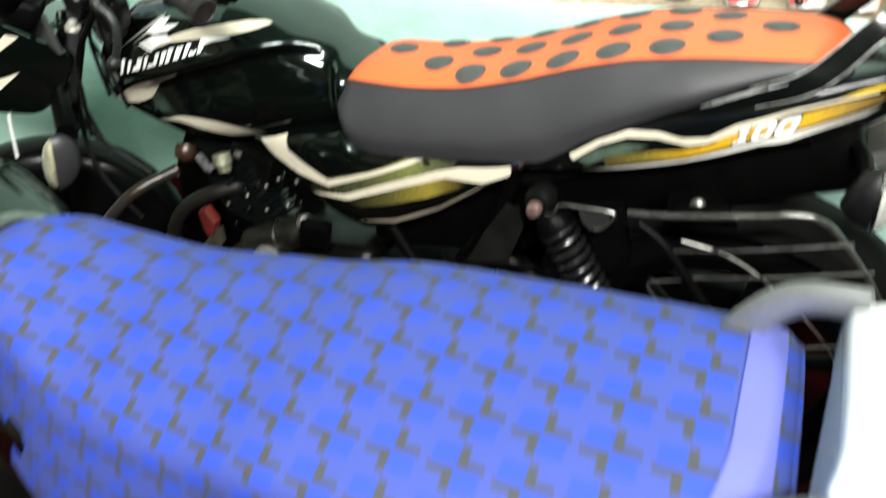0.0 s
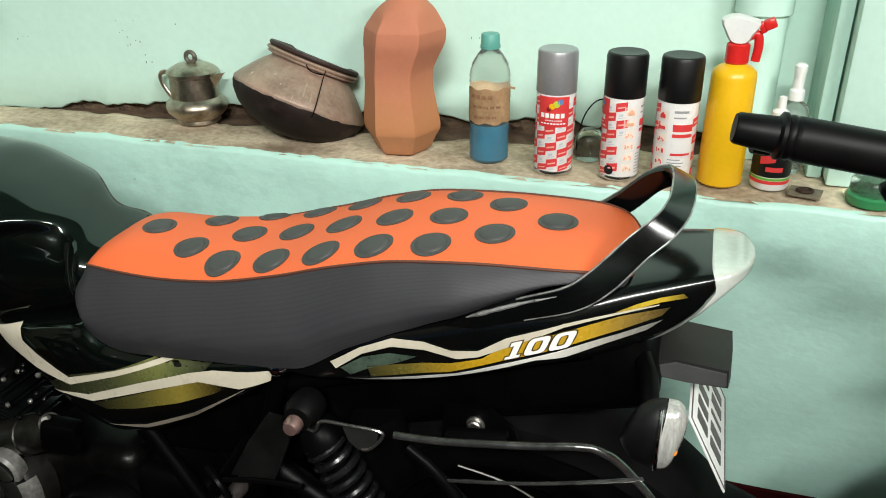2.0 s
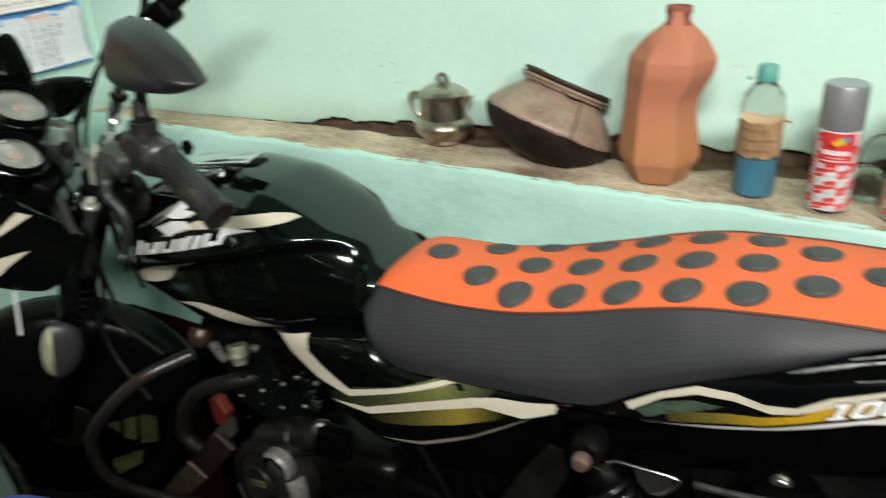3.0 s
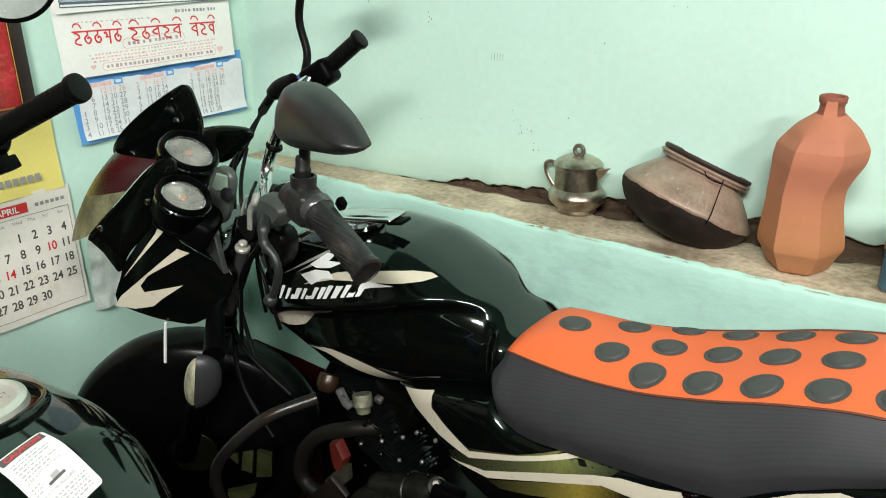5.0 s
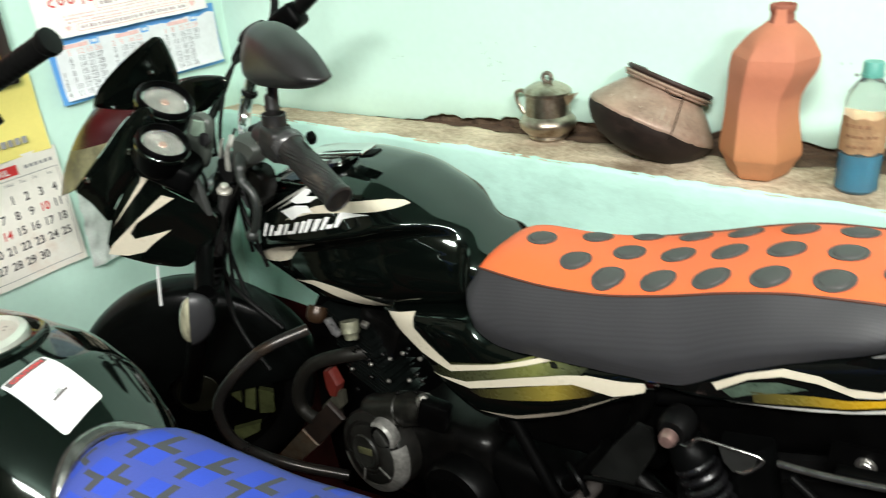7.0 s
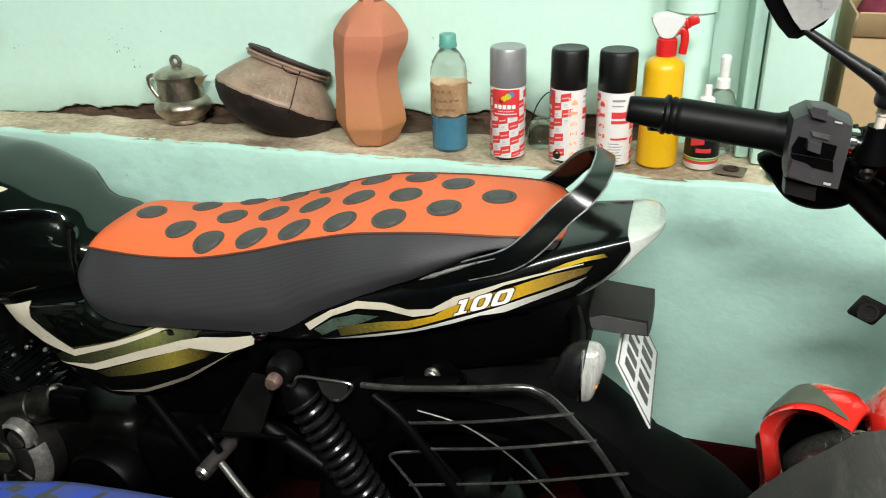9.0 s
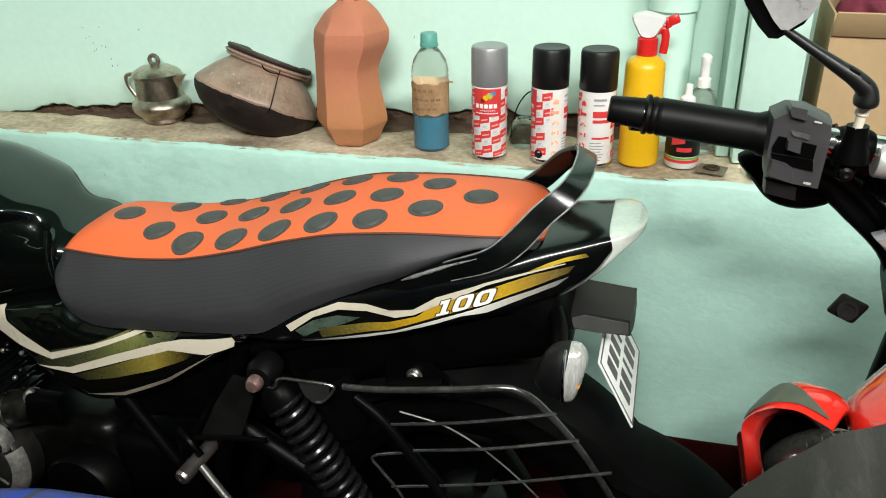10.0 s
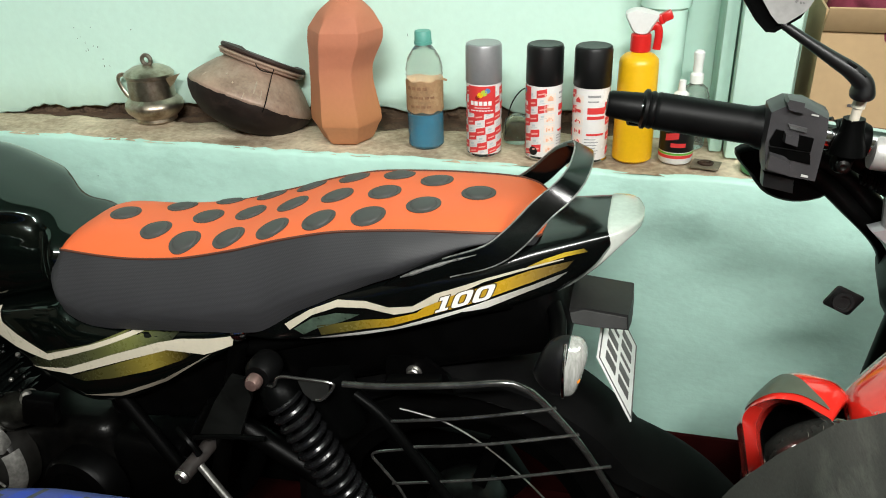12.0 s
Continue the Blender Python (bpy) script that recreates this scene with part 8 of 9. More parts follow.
for i in range(3):
    y0 = (-0.566, -0.425, -0.272)[i]
    part("month_head", leaf(y0 + 0.020, y0 + 0.085, 0.9325, 0.9415, 0.0007, 0, 8, 1), pale_pink, cal)
    part("month_badge", leaf(y0 + 0.092, y0 + 0.114, 0.9320, 0.9480, 0.0012, 0, 4, 2), blue_ink, cal)
    part("badge_print", leaf(y0 + 0.096, y0 + 0.110, 0.9360, 0.9430, 0.0018, 0, 4, 1), faded_paper, cal)
    rows7 = (("5 12 19 26", "6 13 20 27", "7 14 21 28", "1 8 15 22 29", "2 9 16 23 30", "3 10 17 24 31", "4 11 18 25"), ("2 9 16 23", "3 10 17 24", "4 11 18 25", "5 12 19 26", "6 13 20 27", "7 14 21 28", "1 8 15 22 29"), ("1 8 15 22 29", "2 9 16 23 30", "3 10 17 24 31", "4 11 18 25", "5 12 19 26", "6 13 20 27", "7 14 21 28"))[i]
    for r, line in enumerate(rows7):
        nums = line.split()
        for c, s in enumerate(nums):
            col = c + (1 if len(nums) == 4 and i == 0 and int(nums[0]) > 4 else 0)
            yy, zz = y0 + 0.006 + (0.0238, 0.0228, 0.0228)[i] * col, 0.9165 - r * 0.0157
            part("date", letters(s, 0.0180, lambda u, v: Vector((number_skin(yy + u * 0.98, zz + v) + 0.0010, yy + u * 0.98, zz + v)), 0, 0.0002), pale_pink if r == 0 else faded_ink, cal)

cal2 = thing("wall_calendar", (WX, -0.76, 0.43), "monthly wall calendar with a yellow heading, open at April", "calendar", "calendars on the wall")
part("heading_sheet", card(-1.02, -0.632, 0.722, 0.905, 0.006, 0.002, 5), yellow_paper, cal2)
tagged(part("address_line", bars_on([(-0.86 + 0.0165 * i, -0.848 + 0.0165 * i, 0.752, 0.768) for i in range(11)], 0.0150), grey_ink, cal2), kind="stuff")
tagged(part("heading_bars", bars_on([(-0.98 + 0.03 * i, -0.958 + 0.03 * i, 0.800, 0.830) for i in range(6)], 0.0150), surf("violet_print", (0.12, 0.06, 0.45), 0.5), cal2), kind="stuff")
part("month_sheet", card(-1.02, -0.622, 0.432, 0.728, 0.008, 0.002, 6), surf("stained_calendar_paper", (0.82, 0.77, 0.70), 0.6, var=0.06, scale=9, fine=80, bump=0.1, dist=0.003, dirt=(0.72, 0.56, 0.46), amount=0.25), cal2)
part("month_badge", bars_on([(-0.803, -0.722, 0.686, 0.709)], 0, month_skin), red_ink, cal2)
part("month_name", letters("APRIL", 0.020, lambda u, v: on_month(-0.793 + u * 1.02, 0.6905 + v, 0.0008), 0, 0.0004), white_decal, cal2)
tagged(part("year_line", bars_on([(-0.705 + 0.012 * i, -0.697 + 0.012 * i, 0.694, 0.702) for i in range(6)], 0, month_skin), grey_ink, cal2), kind="stuff")
for c, dname in enumerate(("Sun", "Mon", "Tue", "Wed", "Thu", "Fri", "Sat")):
    part("day_name", letters(dname, 0.011, lambda u, v: on_month(-0.866 + 0.0345 * c + u, 0.664 + v)), grey_ink, cal2)
day = 1
for r in range(5):
    for c in range(7):
        if (r == 0 and c < 3) or day > 30:
            continue
        s = str(day)
        red = c == 0 or day in (10, 14)
        part("date", letters(s, 0.0285, lambda u, v: on_month(-0.867 + 0.0345 * c - (0.004 if len(s) == 2 else -0.004) + u * 0.86, 0.622 - 0.0375 * r + v), 0, 0.0006), red_ink if red else dark_ink, cal2)
        day += 1
tagged(part("rule", bars_on([(-0.875, -0.630, 0.678, 0.6795), (-0.875, -0.630, 0.448, 0.4495), (-0.876, -0.8745, 0.448, 0.678), (-0.6315, -0.630, 0.448, 0.678)], 0, month_skin), grey_ink, cal2), kind="stuff")

pic = thing("framed_picture", (WX, -0.86, 0.885), "dark framed red picture hanging on the wall", "picture")
bm = bmesh.new()
for y0, y1, z0, z1 in ((-1.06, -0.662, 0.885, 0.915), (-1.06, -0.662, 1.33, 1.36), (-0.690, -0.662, 0.885, 1.36), (-1.06, -1.032, 0.885, 1.36)):
    rbox(bm, (0.022, y1 - y0, z1 - z0), Matrix.Translation((WX + 0.013, (y0 + y1) / 2, (z0 + z1) / 2)), 0.004)
part("inner_fillet", bars_on([(-0.6955, -0.6930, 0.90, 1.345), (-1.045, -0.6930, 0.9180, 0.9205)], 0.0265), gold_print, pic)
part("frame", bm, surf("dark_frame_wood", (0.03, 0.02, 0.018), 0.35), pic)
part("print", bars_on([(-1.04, -0.68, 0.905, 1.34)], 0.012), surf("red_mottled_print", (0.42, 0.025, 0.03), 0.25, var=0.5, scale=22, fine=90, dirt=(0.55, 0.25, 0.12), amount=0.2, coat=0.6), pic)

packet = thing("plastic_packet", (WX, -0.58, 0.39), "crumpled clear plastic packet hanging by the calendar", "packet")
bm = bmesh.new()
rings = []
for i in range(15):
    y = -0.618 + 0.082 * i / 14
    rings.append([Vector((WX + 0.022 + 0.010 * noise.noise((y * 40, k * 0.5, 3)), y + 0.01 * k / 14, 0.400 + 0.20 * k / 14 + 0.01 * noise.noise((y * 30, 0, 1)))) for k in range(15)])
loft(bm, rings, closed=False)
part("film", bm, surf("milky_film", (0.70, 0.73, 0.69), 0.25, var=0.12, scale=20, bump=0.3), packet, smooth=60)

# ---- the black motorcycle with the blue seat, nearer the middle of the room ----
YC = -1.245


def blue_cloth():
    """Printed seat cloth: squares with olive hooks in two corners and bright blue in the other two."""
    m = surf("blue_printed_cloth", (0.03, 0.08, 0.75), 0.75, var=0.08, scale=6, fine=700, bump=0.2, dist=0.0008)
    t = m.node_tree
    b = t.nodes["Principled BSDF"]
    tc = t.nodes.new("ShaderNodeTexCoord")
    sep = t.nodes.new("ShaderNodeSeparateXYZ")
    t.links.new(tc.outputs["Object"], sep.inputs[0])

    def op(kind, a, c=None):
        n = t.nodes.new("ShaderNodeMath")
        n.operation = kind
        for i, v in enumerate((a, c)):
            if v is None:
                continue
            if isinstance(v, (int, float)):
                n.inputs[i].default_value = v
            else:
                t.links.new(v, n.inputs[i])
        return n.outputs[0]
    x = op("MULTIPLY", sep.outputs[0], 1 / 0.0495)
    y = op("MULTIPLY", op("ADD", op("ADD", sep.outputs[1], sep.outputs[2]), 0.467), 1 / 0.0525)
    u, v = op("FRACT", x), op("FRACT", y)
    u1, v1 = op("SUBTRACT", 1.0, u), op("SUBTRACT", 1.0, v)

    def hook(p, q):
        near = op("LESS_THAN", op("MINIMUM", p, q), 0.145)
        return op("MULTIPLY", near, op("LESS_THAN", op("MAXIMUM", p, q), 0.43))
    hooks = op("MAXIMUM", hook(u, v), hook(u1, v1))
    bright = op("LESS_THAN", op("MINIMUM", op("MAXIMUM", u1, v), op("MAXIMUM", u, v1)), 0.40)
    grain = t.nodes.new("ShaderNodeTexNoise")
    grain.inputs["Scale"].default_value = 900
    t.links.new(tc.outputs["Object"], grain.inputs["Vector"])
    base = t.nodes.new("ShaderNodeMixRGB")
    base.inputs[1].default_value, base.inputs[2].default_value = (0.040, 0.064, 0.31, 1), (0.019, 0.056, 0.43, 1)
    t.links.new(bright, base.inputs[0])
    mix = t.nodes.new("ShaderNodeMixRGB")
    mix.inputs[2].default_value = (0.046, 0.047, 0.034, 1)
    t.links.new(op("MULTIPLY", hooks, 0.92), mix.inputs[0])
    t.links.new(base.outputs[0], mix.inputs[1])
    mul = t.nodes.new("ShaderNodeMixRGB")
    mul.blend_type = "MULTIPLY"
    mul.inputs[0].default_value = 0.35
    t.links.new(mix.outputs[0], mul.inputs[1])
    t.links.new(grain.outputs["Fac"], mul.inputs[2])
    t.links.new(mul.outputs[0], b.inputs["Base Color"])
    return m


blue_mat = blue_cloth()
violet_mat = surf("violet_blue_cloth", (0.105, 0.115, 0.40), 0.75, var=0.1, scale=10, fine=600, bump=0.2, dist=0.0008)
bike2 = thing("motorcycle", (0.0, YC, FLOOR), "black motorcycle with a blue printed seat and a caution sticker", "motorcycle", "parked motorcycles")
b_top = func([(-0.300, 0.752), (-0.270, 0.758), (-0.22, 0.744), (-0.12, 0.718), (0.0, 0.720), (0.12, 0.736), (0.28, 0.742), (0.40, 0.744), (0.45, 0.738), (0.462, 0.725)])
b_w = func([(-0.300, 0.040), (-0.280, 0.066), (-0.22, 0.096), (-0.12, 0.128), (0.0, 0.146), (0.12, 0.156), (0.30, 0.160), (0.42, 0.156), (0.452, 0.148), (0.462, 0.140)])
b_flare = func([(-0.30, 0.036), (-0.18, 0.034), (-0.06, 0.018), (0.05, 0.0), (0.47, 0.0)])
b_crown = func([(-0.30, 0.018), (-0.20, 0.030), (0.0, 0.030), (0.30, 0.034), (0.44, 0.030), (0.462, 0.022)])
bm = bmesh.new()
rings = []
for x in steps(-0.300, -0.27, 5)[:-1] + steps(-0.27, 0.44, 56)[:-1] + steps(0.44, 0.462, 5):
    ring = []
    for s in steps(-1, 1, 40):
        a = abs(s)
        w = b_w(x)
        if a <= 0.7:
            yy, zz = w * a / 0.7 * 0.97, b_crown(x) * (1 - (a / 0.7) ** 2.4)
        else:
            k = (a - 0.7) / 0.3
            yy, zz = w * (0.97 + 0.05 * math.sin(k * math.pi * 0.7)) + b_flare(x) * k, -0.004 - (0.105 + b_flare(x) * 2) * k
        ring.append(Vector((x, YC + math.copysign(yy, s), b_top(x) - b_crown(x) + zz + 0.0012 * noise.noise((x * 20, s * 6, 3)))))
    rings.append(ring)
loft(bm, rings)
seat_rings = rings
bseat = part("seat", bm, blue_mat, bike2, "blue printed cloth seat", smooth=70)
bm = bmesh.new()
rings = []
for s in steps(-1, 1, 24):
    a = abs(s)
    zt = b_top(0.462) - b_crown(0.462) * (a ** 2.4)
    rings.append([Vector((0.4632 + dx, YC + 0.142 * s, zt + dz)) for dx, dz in ((-0.012, 0.004), (0.002, -0.004), (0.006, -0.03), (0.006, -0.075), (-0.004, -0.105))])
loft(bm, rings, closed=False)
part("rear_panel", bm, blue_mat, bseat)

bm = bmesh.new()
rows_ = [[r[i] for r in seat_rings if r[0].x > 0.37] for i in range(5, 36)]
band = []
for row in rows_:
    xl = 0.420 - 0.9 * max(0.0, YC - 0.035 - row[0].y) ** 1.6
    pick = []
    for q in steps(0, 1, 8):
        x = xl + (0.449 - xl) * q
        a, b = next((a, b) for a, b in zip(row, row[1:]) if a.x <= x <= b.x)
        pick.append(a.lerp(b, (x - a.x) / (b.x - a.x)) + Vector((0.001, 0, 0.0016)))
    band.append(pick)
loft(bm, band, closed=False)
part("end_band", bm, violet_mat, bseat, "plain violet-blue end band")

btank = Body([(-0.80, 0.075), (-0.74, 0.112), (-0.62, 0.138), (-0.50, 0.138), (-0.40, 0.124), (-0.33, 0.106), (-0.285, 0.085)],
             [(-0.80, 0.60), (-0.62, 0.55), (-0.40, 0.56), (-0.285, 0.60)],
             [(-0.80, 0.715), (-0.74, 0.765), (-0.64, 0.786), (-0.54, 0.798), (-0.46, 0.806), (-0.40, 0.804), (-0.34, 0.776), (-0.285, 0.735)], 2.6, yc=YC)
bm = bmesh.new()
btank.mesh(bm, steps(-0.80, -0.285, 48), 28)
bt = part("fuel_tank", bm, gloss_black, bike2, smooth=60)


def tank_top(x, y):
    """Height of that tank's skin at (x, y)."""
    z0, z1 = btank.bottom(x), btank.top(x)
    s = min(1, abs(y - YC) / btank.width(x))
    return (z0 + z1) / 2 + (z1 - z0) / 2 * max(0, 1 - s ** 2.6) ** (1 / 2.6)


st0, sa_, sb_ = Vector((-0.417, -1.222)), Vector((0.080, 0.014)), Vector((0.016, -0.056))


def on_sticker(lift):
    def place(u, v):
        p = st0 + sa_ * u + sb_ * v
        return Vector((p.x, p.y, tank_top(p.x, p.y) + lift))
    return place


def sticker_patch(u0, u1, v0, v1, lift, n=8):
    bm = bmesh.new()
    pl = on_sticker(lift)
    loft(bm, [[pl(u0 + (u1 - u0) * i / n, v0 + (v1 - v0) * k / n) for k in range(n + 1)] for i in range(n + 1)], closed=False)
    return bm


faint_ink = surf("faint_print", (0.34, 0.34, 0.34), 0.5)
rim = []
for cu_, cv_, a0 in ((0.94, 0.92, 0), (0.06, 0.92, 90), (0.06, 0.08, 180), (0.94, 0.08, 270)):
    rim += [(cu_ + 0.06 * math.cos(radians(a0 + 22.5 * i)), cv_ + 0.08 * math.sin(radians(a0 + 22.5 * i))) for i in range(5)]
    nu, nv = {0: (0.06, 1.0), 90: (0.0, 0.08), 180: (0.94, 0.0), 270: (1.0, 0.92)}[a0]
    pu, pv = rim[-1]
    rim += [(pu + (nu - pu) * i / 9, pv + (nv - pv) * i / 9) for i in range(1, 9)]
bm = bmesh.new()
place = on_sticker(0.0018)
loft(bm, [[place(0.5 + (u - 0.5) * q, 0.5 + (v - 0.5) * q) for u, v in rim] for q in (1.0, 0.85, 0.7, 0.55, 0.4, 0.25, 0.1, 0.01)])
stk = part("caution_sticker", bm, white_decal, bt, "white caution sticker")
part("heading_band", sticker_patch(0.03, 0.15, 0.06, 0.94, 0.0025), dark_ink, stk)
pl = on_sticker(0.0028)
part("sticker_heading", letters("CAUTION", 0.13, lambda a, c: pl(0.130 - c * 0.75, 0.86 - a * 1.25), 0, 0.004), red_ink, stk)
part("sticker_text", letters("GEAR SHIFT PATTERN", 0.070, lambda a, c: pl(0.50 - c * 0.75, 0.93 - a * 1.05), 0, 0.001), grey_ink, stk)
part("sticker_text", letters("COLD TYRE PRESSURES", 0.066, lambda a, c: pl(0.73 - c * 0.75, 0.93 - a * 1.05), 0, 0.001), grey_ink, stk)
rng = random.Random(31)
for u, v0, v1 in ((0.20, 0.30, 0.88), (0.245, 0.12, 0.88), (0.29, 0.16, 0.88), (0.335, 0.40, 0.88), (0.38, 0.14, 0.88), (0.42, 0.35, 0.88), (0.55, 0.74, 0.92), (0.59, 0.72, 0.92), (0.63, 0.76, 0.92), (0.77, 0.10, 0.84), (0.81, 0.10, 0.80), (0.85, 0.12, 0.84), (0.89, 0.10, 0.78), (0.93, 0.14, 0.82)):
    bm = bmesh.new()
    v = v1
    while v > v0:
        w = rng.uniform(0.03, 0.09)
        add_bm(bm, sticker_patch(u, u + 0.018, max(v - w, v0), v, 0.0022, 2))
        v -= w + rng.uniform(0.015, 0.03)
    tagged(part("print_line", bm, faint_ink, stk), kind="stuff")
part("shift_diagram", sticker_patch(0.62, 0.655, 0.32, 0.66, 0.0022, 4), dark_ink, stk)
part("shift_diagram", sticker_patch(0.565, 0.62, 0.40, 0.56, 0.0022, 4), faint_ink, stk)
bcap = part("fuel_cap", lathe(bmesh.new(), [(0.0, -0.01), (0.052, -0.01), (0.056, -0.002), (0.054, 0.006), (0.047, 0.010), (0.044, 0.006), (0.0, 0.006)], 48, frame_of((-0.518, YC + 0.002, 0.803), (-0.04, 0.0, 1.0))), surf("grey_alloy_cap", (0.62, 0.62, 0.56), 0.3, metal=0.5, var=0.08, scale=20), bt, "grey alloy fuel cap")
bm = bmesh.new()
rbox(bm, (0.05, 0.010, 0.004), pose(-0.518, YC, 0.811, 0, -2, 20), 0.0015)
part("lock_bar", bm, steel, bcap)
bm = bmesh.new()
ring = [(-0.520 + 0.072 * math.cos(a), YC + 0.004 + 0.068 * math.sin(a), tank_top(-0.520 + 0.072 * math.cos(a), YC + 0.004 + 0.068 * math.sin(a)) + 0.002) for a in [2 * math.pi * i / 40 for i in range(41)]]
tube(bm, ring, 0.006, 10)
part("cap_ring", bm, gloss_black, bt)
bm = bmesh.new()
edge = []
for s in steps(-1, 1, 24):
    x = -0.312 + 0.050 * abs(s) ** 2
    edge.append((x, YC + 0.088 * s, tank_top(x, YC + 0.088 * s) - 0.004 - 0.02 * abs(s) ** 3))
tube(bm, edge, 0.0105, 12)
part("tank_trim", bm, dark_chrome, bt, "dark glossy trim between tank and seat")

# tail: a pale rail-cowl behind the seat
bm = bmesh.new()
rings = []
for x, w, zt, zb in ((0.484, 0.108, 0.772, 0.712), (0.488, 0.120, 0.784, 0.700), (0.510, 0.128, 0.790, 0.690), (0.560, 0.126, 0.792, 0.690), (0.605, 0.115, 0.788, 0.695), (0.640, 0.090, 0.776, 0.710), (0.655, 0.060, 0.760, 0.725)):
    ring = []
    for a in [2 * math.pi * i / 32 for i in range(32)]:
        c, s = math.cos(a), math.sin(a)
        y = w * math.copysign(abs(c) ** 0.5, c)
        ring.append(Vector((x - 2.0 * max(0.0, -y - 0.02) ** 2 * max(0.0, 0.56 - x) / 0.07, YC + y, (zt + zb) / 2 + (zt - zb) / 2 * math.copysign(abs(s) ** 0.6, s))))
    rings.append(ring)
loft(bm, rings)
part("tail_cowl", bm, surf("pale_silver_paint", (0.80, 0.82, 0.82), 0.25, var=0.05, scale=8, coat=0.6, bump=0.0), bike2, "pale silver tail cowl", smooth=60)
for sgn in (-1, 1):
    bm = bmesh.new()
    tube(bm, spline([(0.400, YC + sgn * 0.120, 0.700), (0.425, YC + sgn * 0.118, 0.742), (0.455, YC + sgn * 0.114, 0.768), (0.500, YC + sgn * 0.104, 0.778)], 6), 0.016, 12, 0.6, up=(0, 1, 0))
    part("rail_arm", bm, surf("grey_rail", (0.25, 0.26, 0.26), 0.35, metal=0.6), bike2)
bm = bmesh.new()
rbox(bm, (0.44, 0.20, 0.12), pose(0.22, YC, 0.60, 0, -4, 0), 0.03, 3)
part("under_seat", bm, satin_black, bike2)
bm = bmesh.new()
rbox(bm, (0.34, 0.25, 0.16), pose(-0.08, YC, 0.54, 0, 4, 0), 0.03, 3)
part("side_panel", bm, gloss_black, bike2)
bm = bmesh.new()
rbox(bm, (0.34, 0.24, 0.26), pose(-0.36, YC, 0.28, 0, -5, 0), 0.04, 3)
part("engine", bm, engine_metal, bike2)
bm = bmesh.new()
tube(bm, spline([(-0.82, YC, 0.70), (-0.66, YC, 0.45), (-0.55, YC, 0.15), (-0.10, YC, 0.12), (0.05, YC, 0.40), (0.40, YC, 0.56)], 6), 0.018, 12)
part("frame", bm, frame_black, bike2)
# unseen lower parts, added to keep lamp light off the floor behind
for sgn in (-1, 1):
    bm = bmesh.new()
    prism(bm, [(-0.30, 0.60), (0.30, 0.66), (0.46, 0.66), (0.40, 0.58), (0.16, 0.46), (-0.02, 0.36), (-0.22, 0.40)], YC + sgn * 0.118, YC + sgn * 0.10, 0.01)
    part("lower_panel", bm, gloss_black, bike2)
bm = bmesh.new()
tube(bm, spline([(-0.45, YC + 0.11, 0.35), (-0.55, YC + 0.12, 0.20), (-0.40, YC + 0.13, 0.08), (-0.05, YC + 0.14, 0.08), (0.20, YC + 0.15, 0.14), (0.62, YC + 0.16, 0.24)], 6), [0.018] * 18 + [0.042] * 13, 16)
part("exhaust", bm, frame_black, bike2)
bm = bmesh.new()
rings = []
for a in steps(-5, 150, 24):
    c, q = math.cos(radians(a)), math.sin(radians(a))
    rings.append([Vector((0.42 + (0.325 + dr) * c, YC + dy, FLOOR + 0.29 + (0.325 + dr) * q)) for dy, dr in ((-0.08, -0.05), (-0.07, 0.0), (0, 0.01), (0.07, 0.0), (0.08, -0.05), (0, -0.004))])
loft(bm, rings)
part("rear_mudguard", bm, satin_black, bike2)
wheel(0.42, YC, FLOOR + 0.29, 0.29, 0, bike2, "rear_wheel")
wheel(-0.98, YC, FLOOR + 0.29, 0.29, 0, bike2, "front_wheel")
for sgn in (-1, 1):
    bm = bmesh.new()
    tube(bm, [(-0.80, YC + sgn * 0.085, 0.86), (-0.98, YC + sgn * 0.085, FLOOR + 0.29)], 0.018, 12)
    part("fork_leg", bm, steel, bike2)
    bm = bmesh.new()
    tube(bm, [(0.20, YC + sgn * 0.13, 0.56), (0.38, YC + sgn * 0.12, FLOOR + 0.30)], 0.022, 12)
    part("shock_absorber", bm, satin_black, bike2)
bm = bmesh.new()
rings = []
for a in steps(20, 165, 24):
    c, s = math.cos(radians(a)), math.sin(radians(a))
    rings.append([Vector((-0.98 + (0.315 + dr) * c, YC + dy, FLOOR + 0.29 + (0.315 + dr) * s)) for dy, dr in ((-0.06, -0.03), (-0.05, 0.0), (0, 0.01), (0.05, 0.0), (0.06, -0.03), (0, -0.004))])
loft(bm, rings)
part("front_mudguard", bm, gloss_black, bike2)
bm = bmesh.new()
lathe(bm, [(0.0, -0.10), (0.05, -0.09), (0.085, -0.03), (0.09, 0.0), (0.085, 0.006), (0.0, 0.012)], 36, frame_of((-0.96, YC, 0.80), (-1, 0, -0.1)))
part("head_lamp", bm, gloss_black, bike2)
hb2 = part("handlebar", tube(bmesh.new(), spline([(-0.700, YC - 0.335, 1.04), (-0.83, YC - 0.25, 1.00), (-0.88, YC - 0.15, 0.95), (-0.86, YC, 0.90), (-0.89, YC + 0.13, 0.94), (-0.870, YC + 0.215, 0.998), (-0.80, YC + 0.250, 1.035)], 7), 0.0115, 12), chrome, bike2)
grip((-0.838, -1.018, 1.008), (-0.700, -0.962, 1.078), 0.0165, hb2, None, 12)
grip((-0.83, YC - 0.25, 1.00), (-0.70, YC - 0.335, 1.04), 0.0165, hb2, None, 12)
m = frame_of((-0.868, -1.028, 0.992), Vector((0.138, 0.056, 0.070)), (0, 0, 1))
bm = bmesh.new()
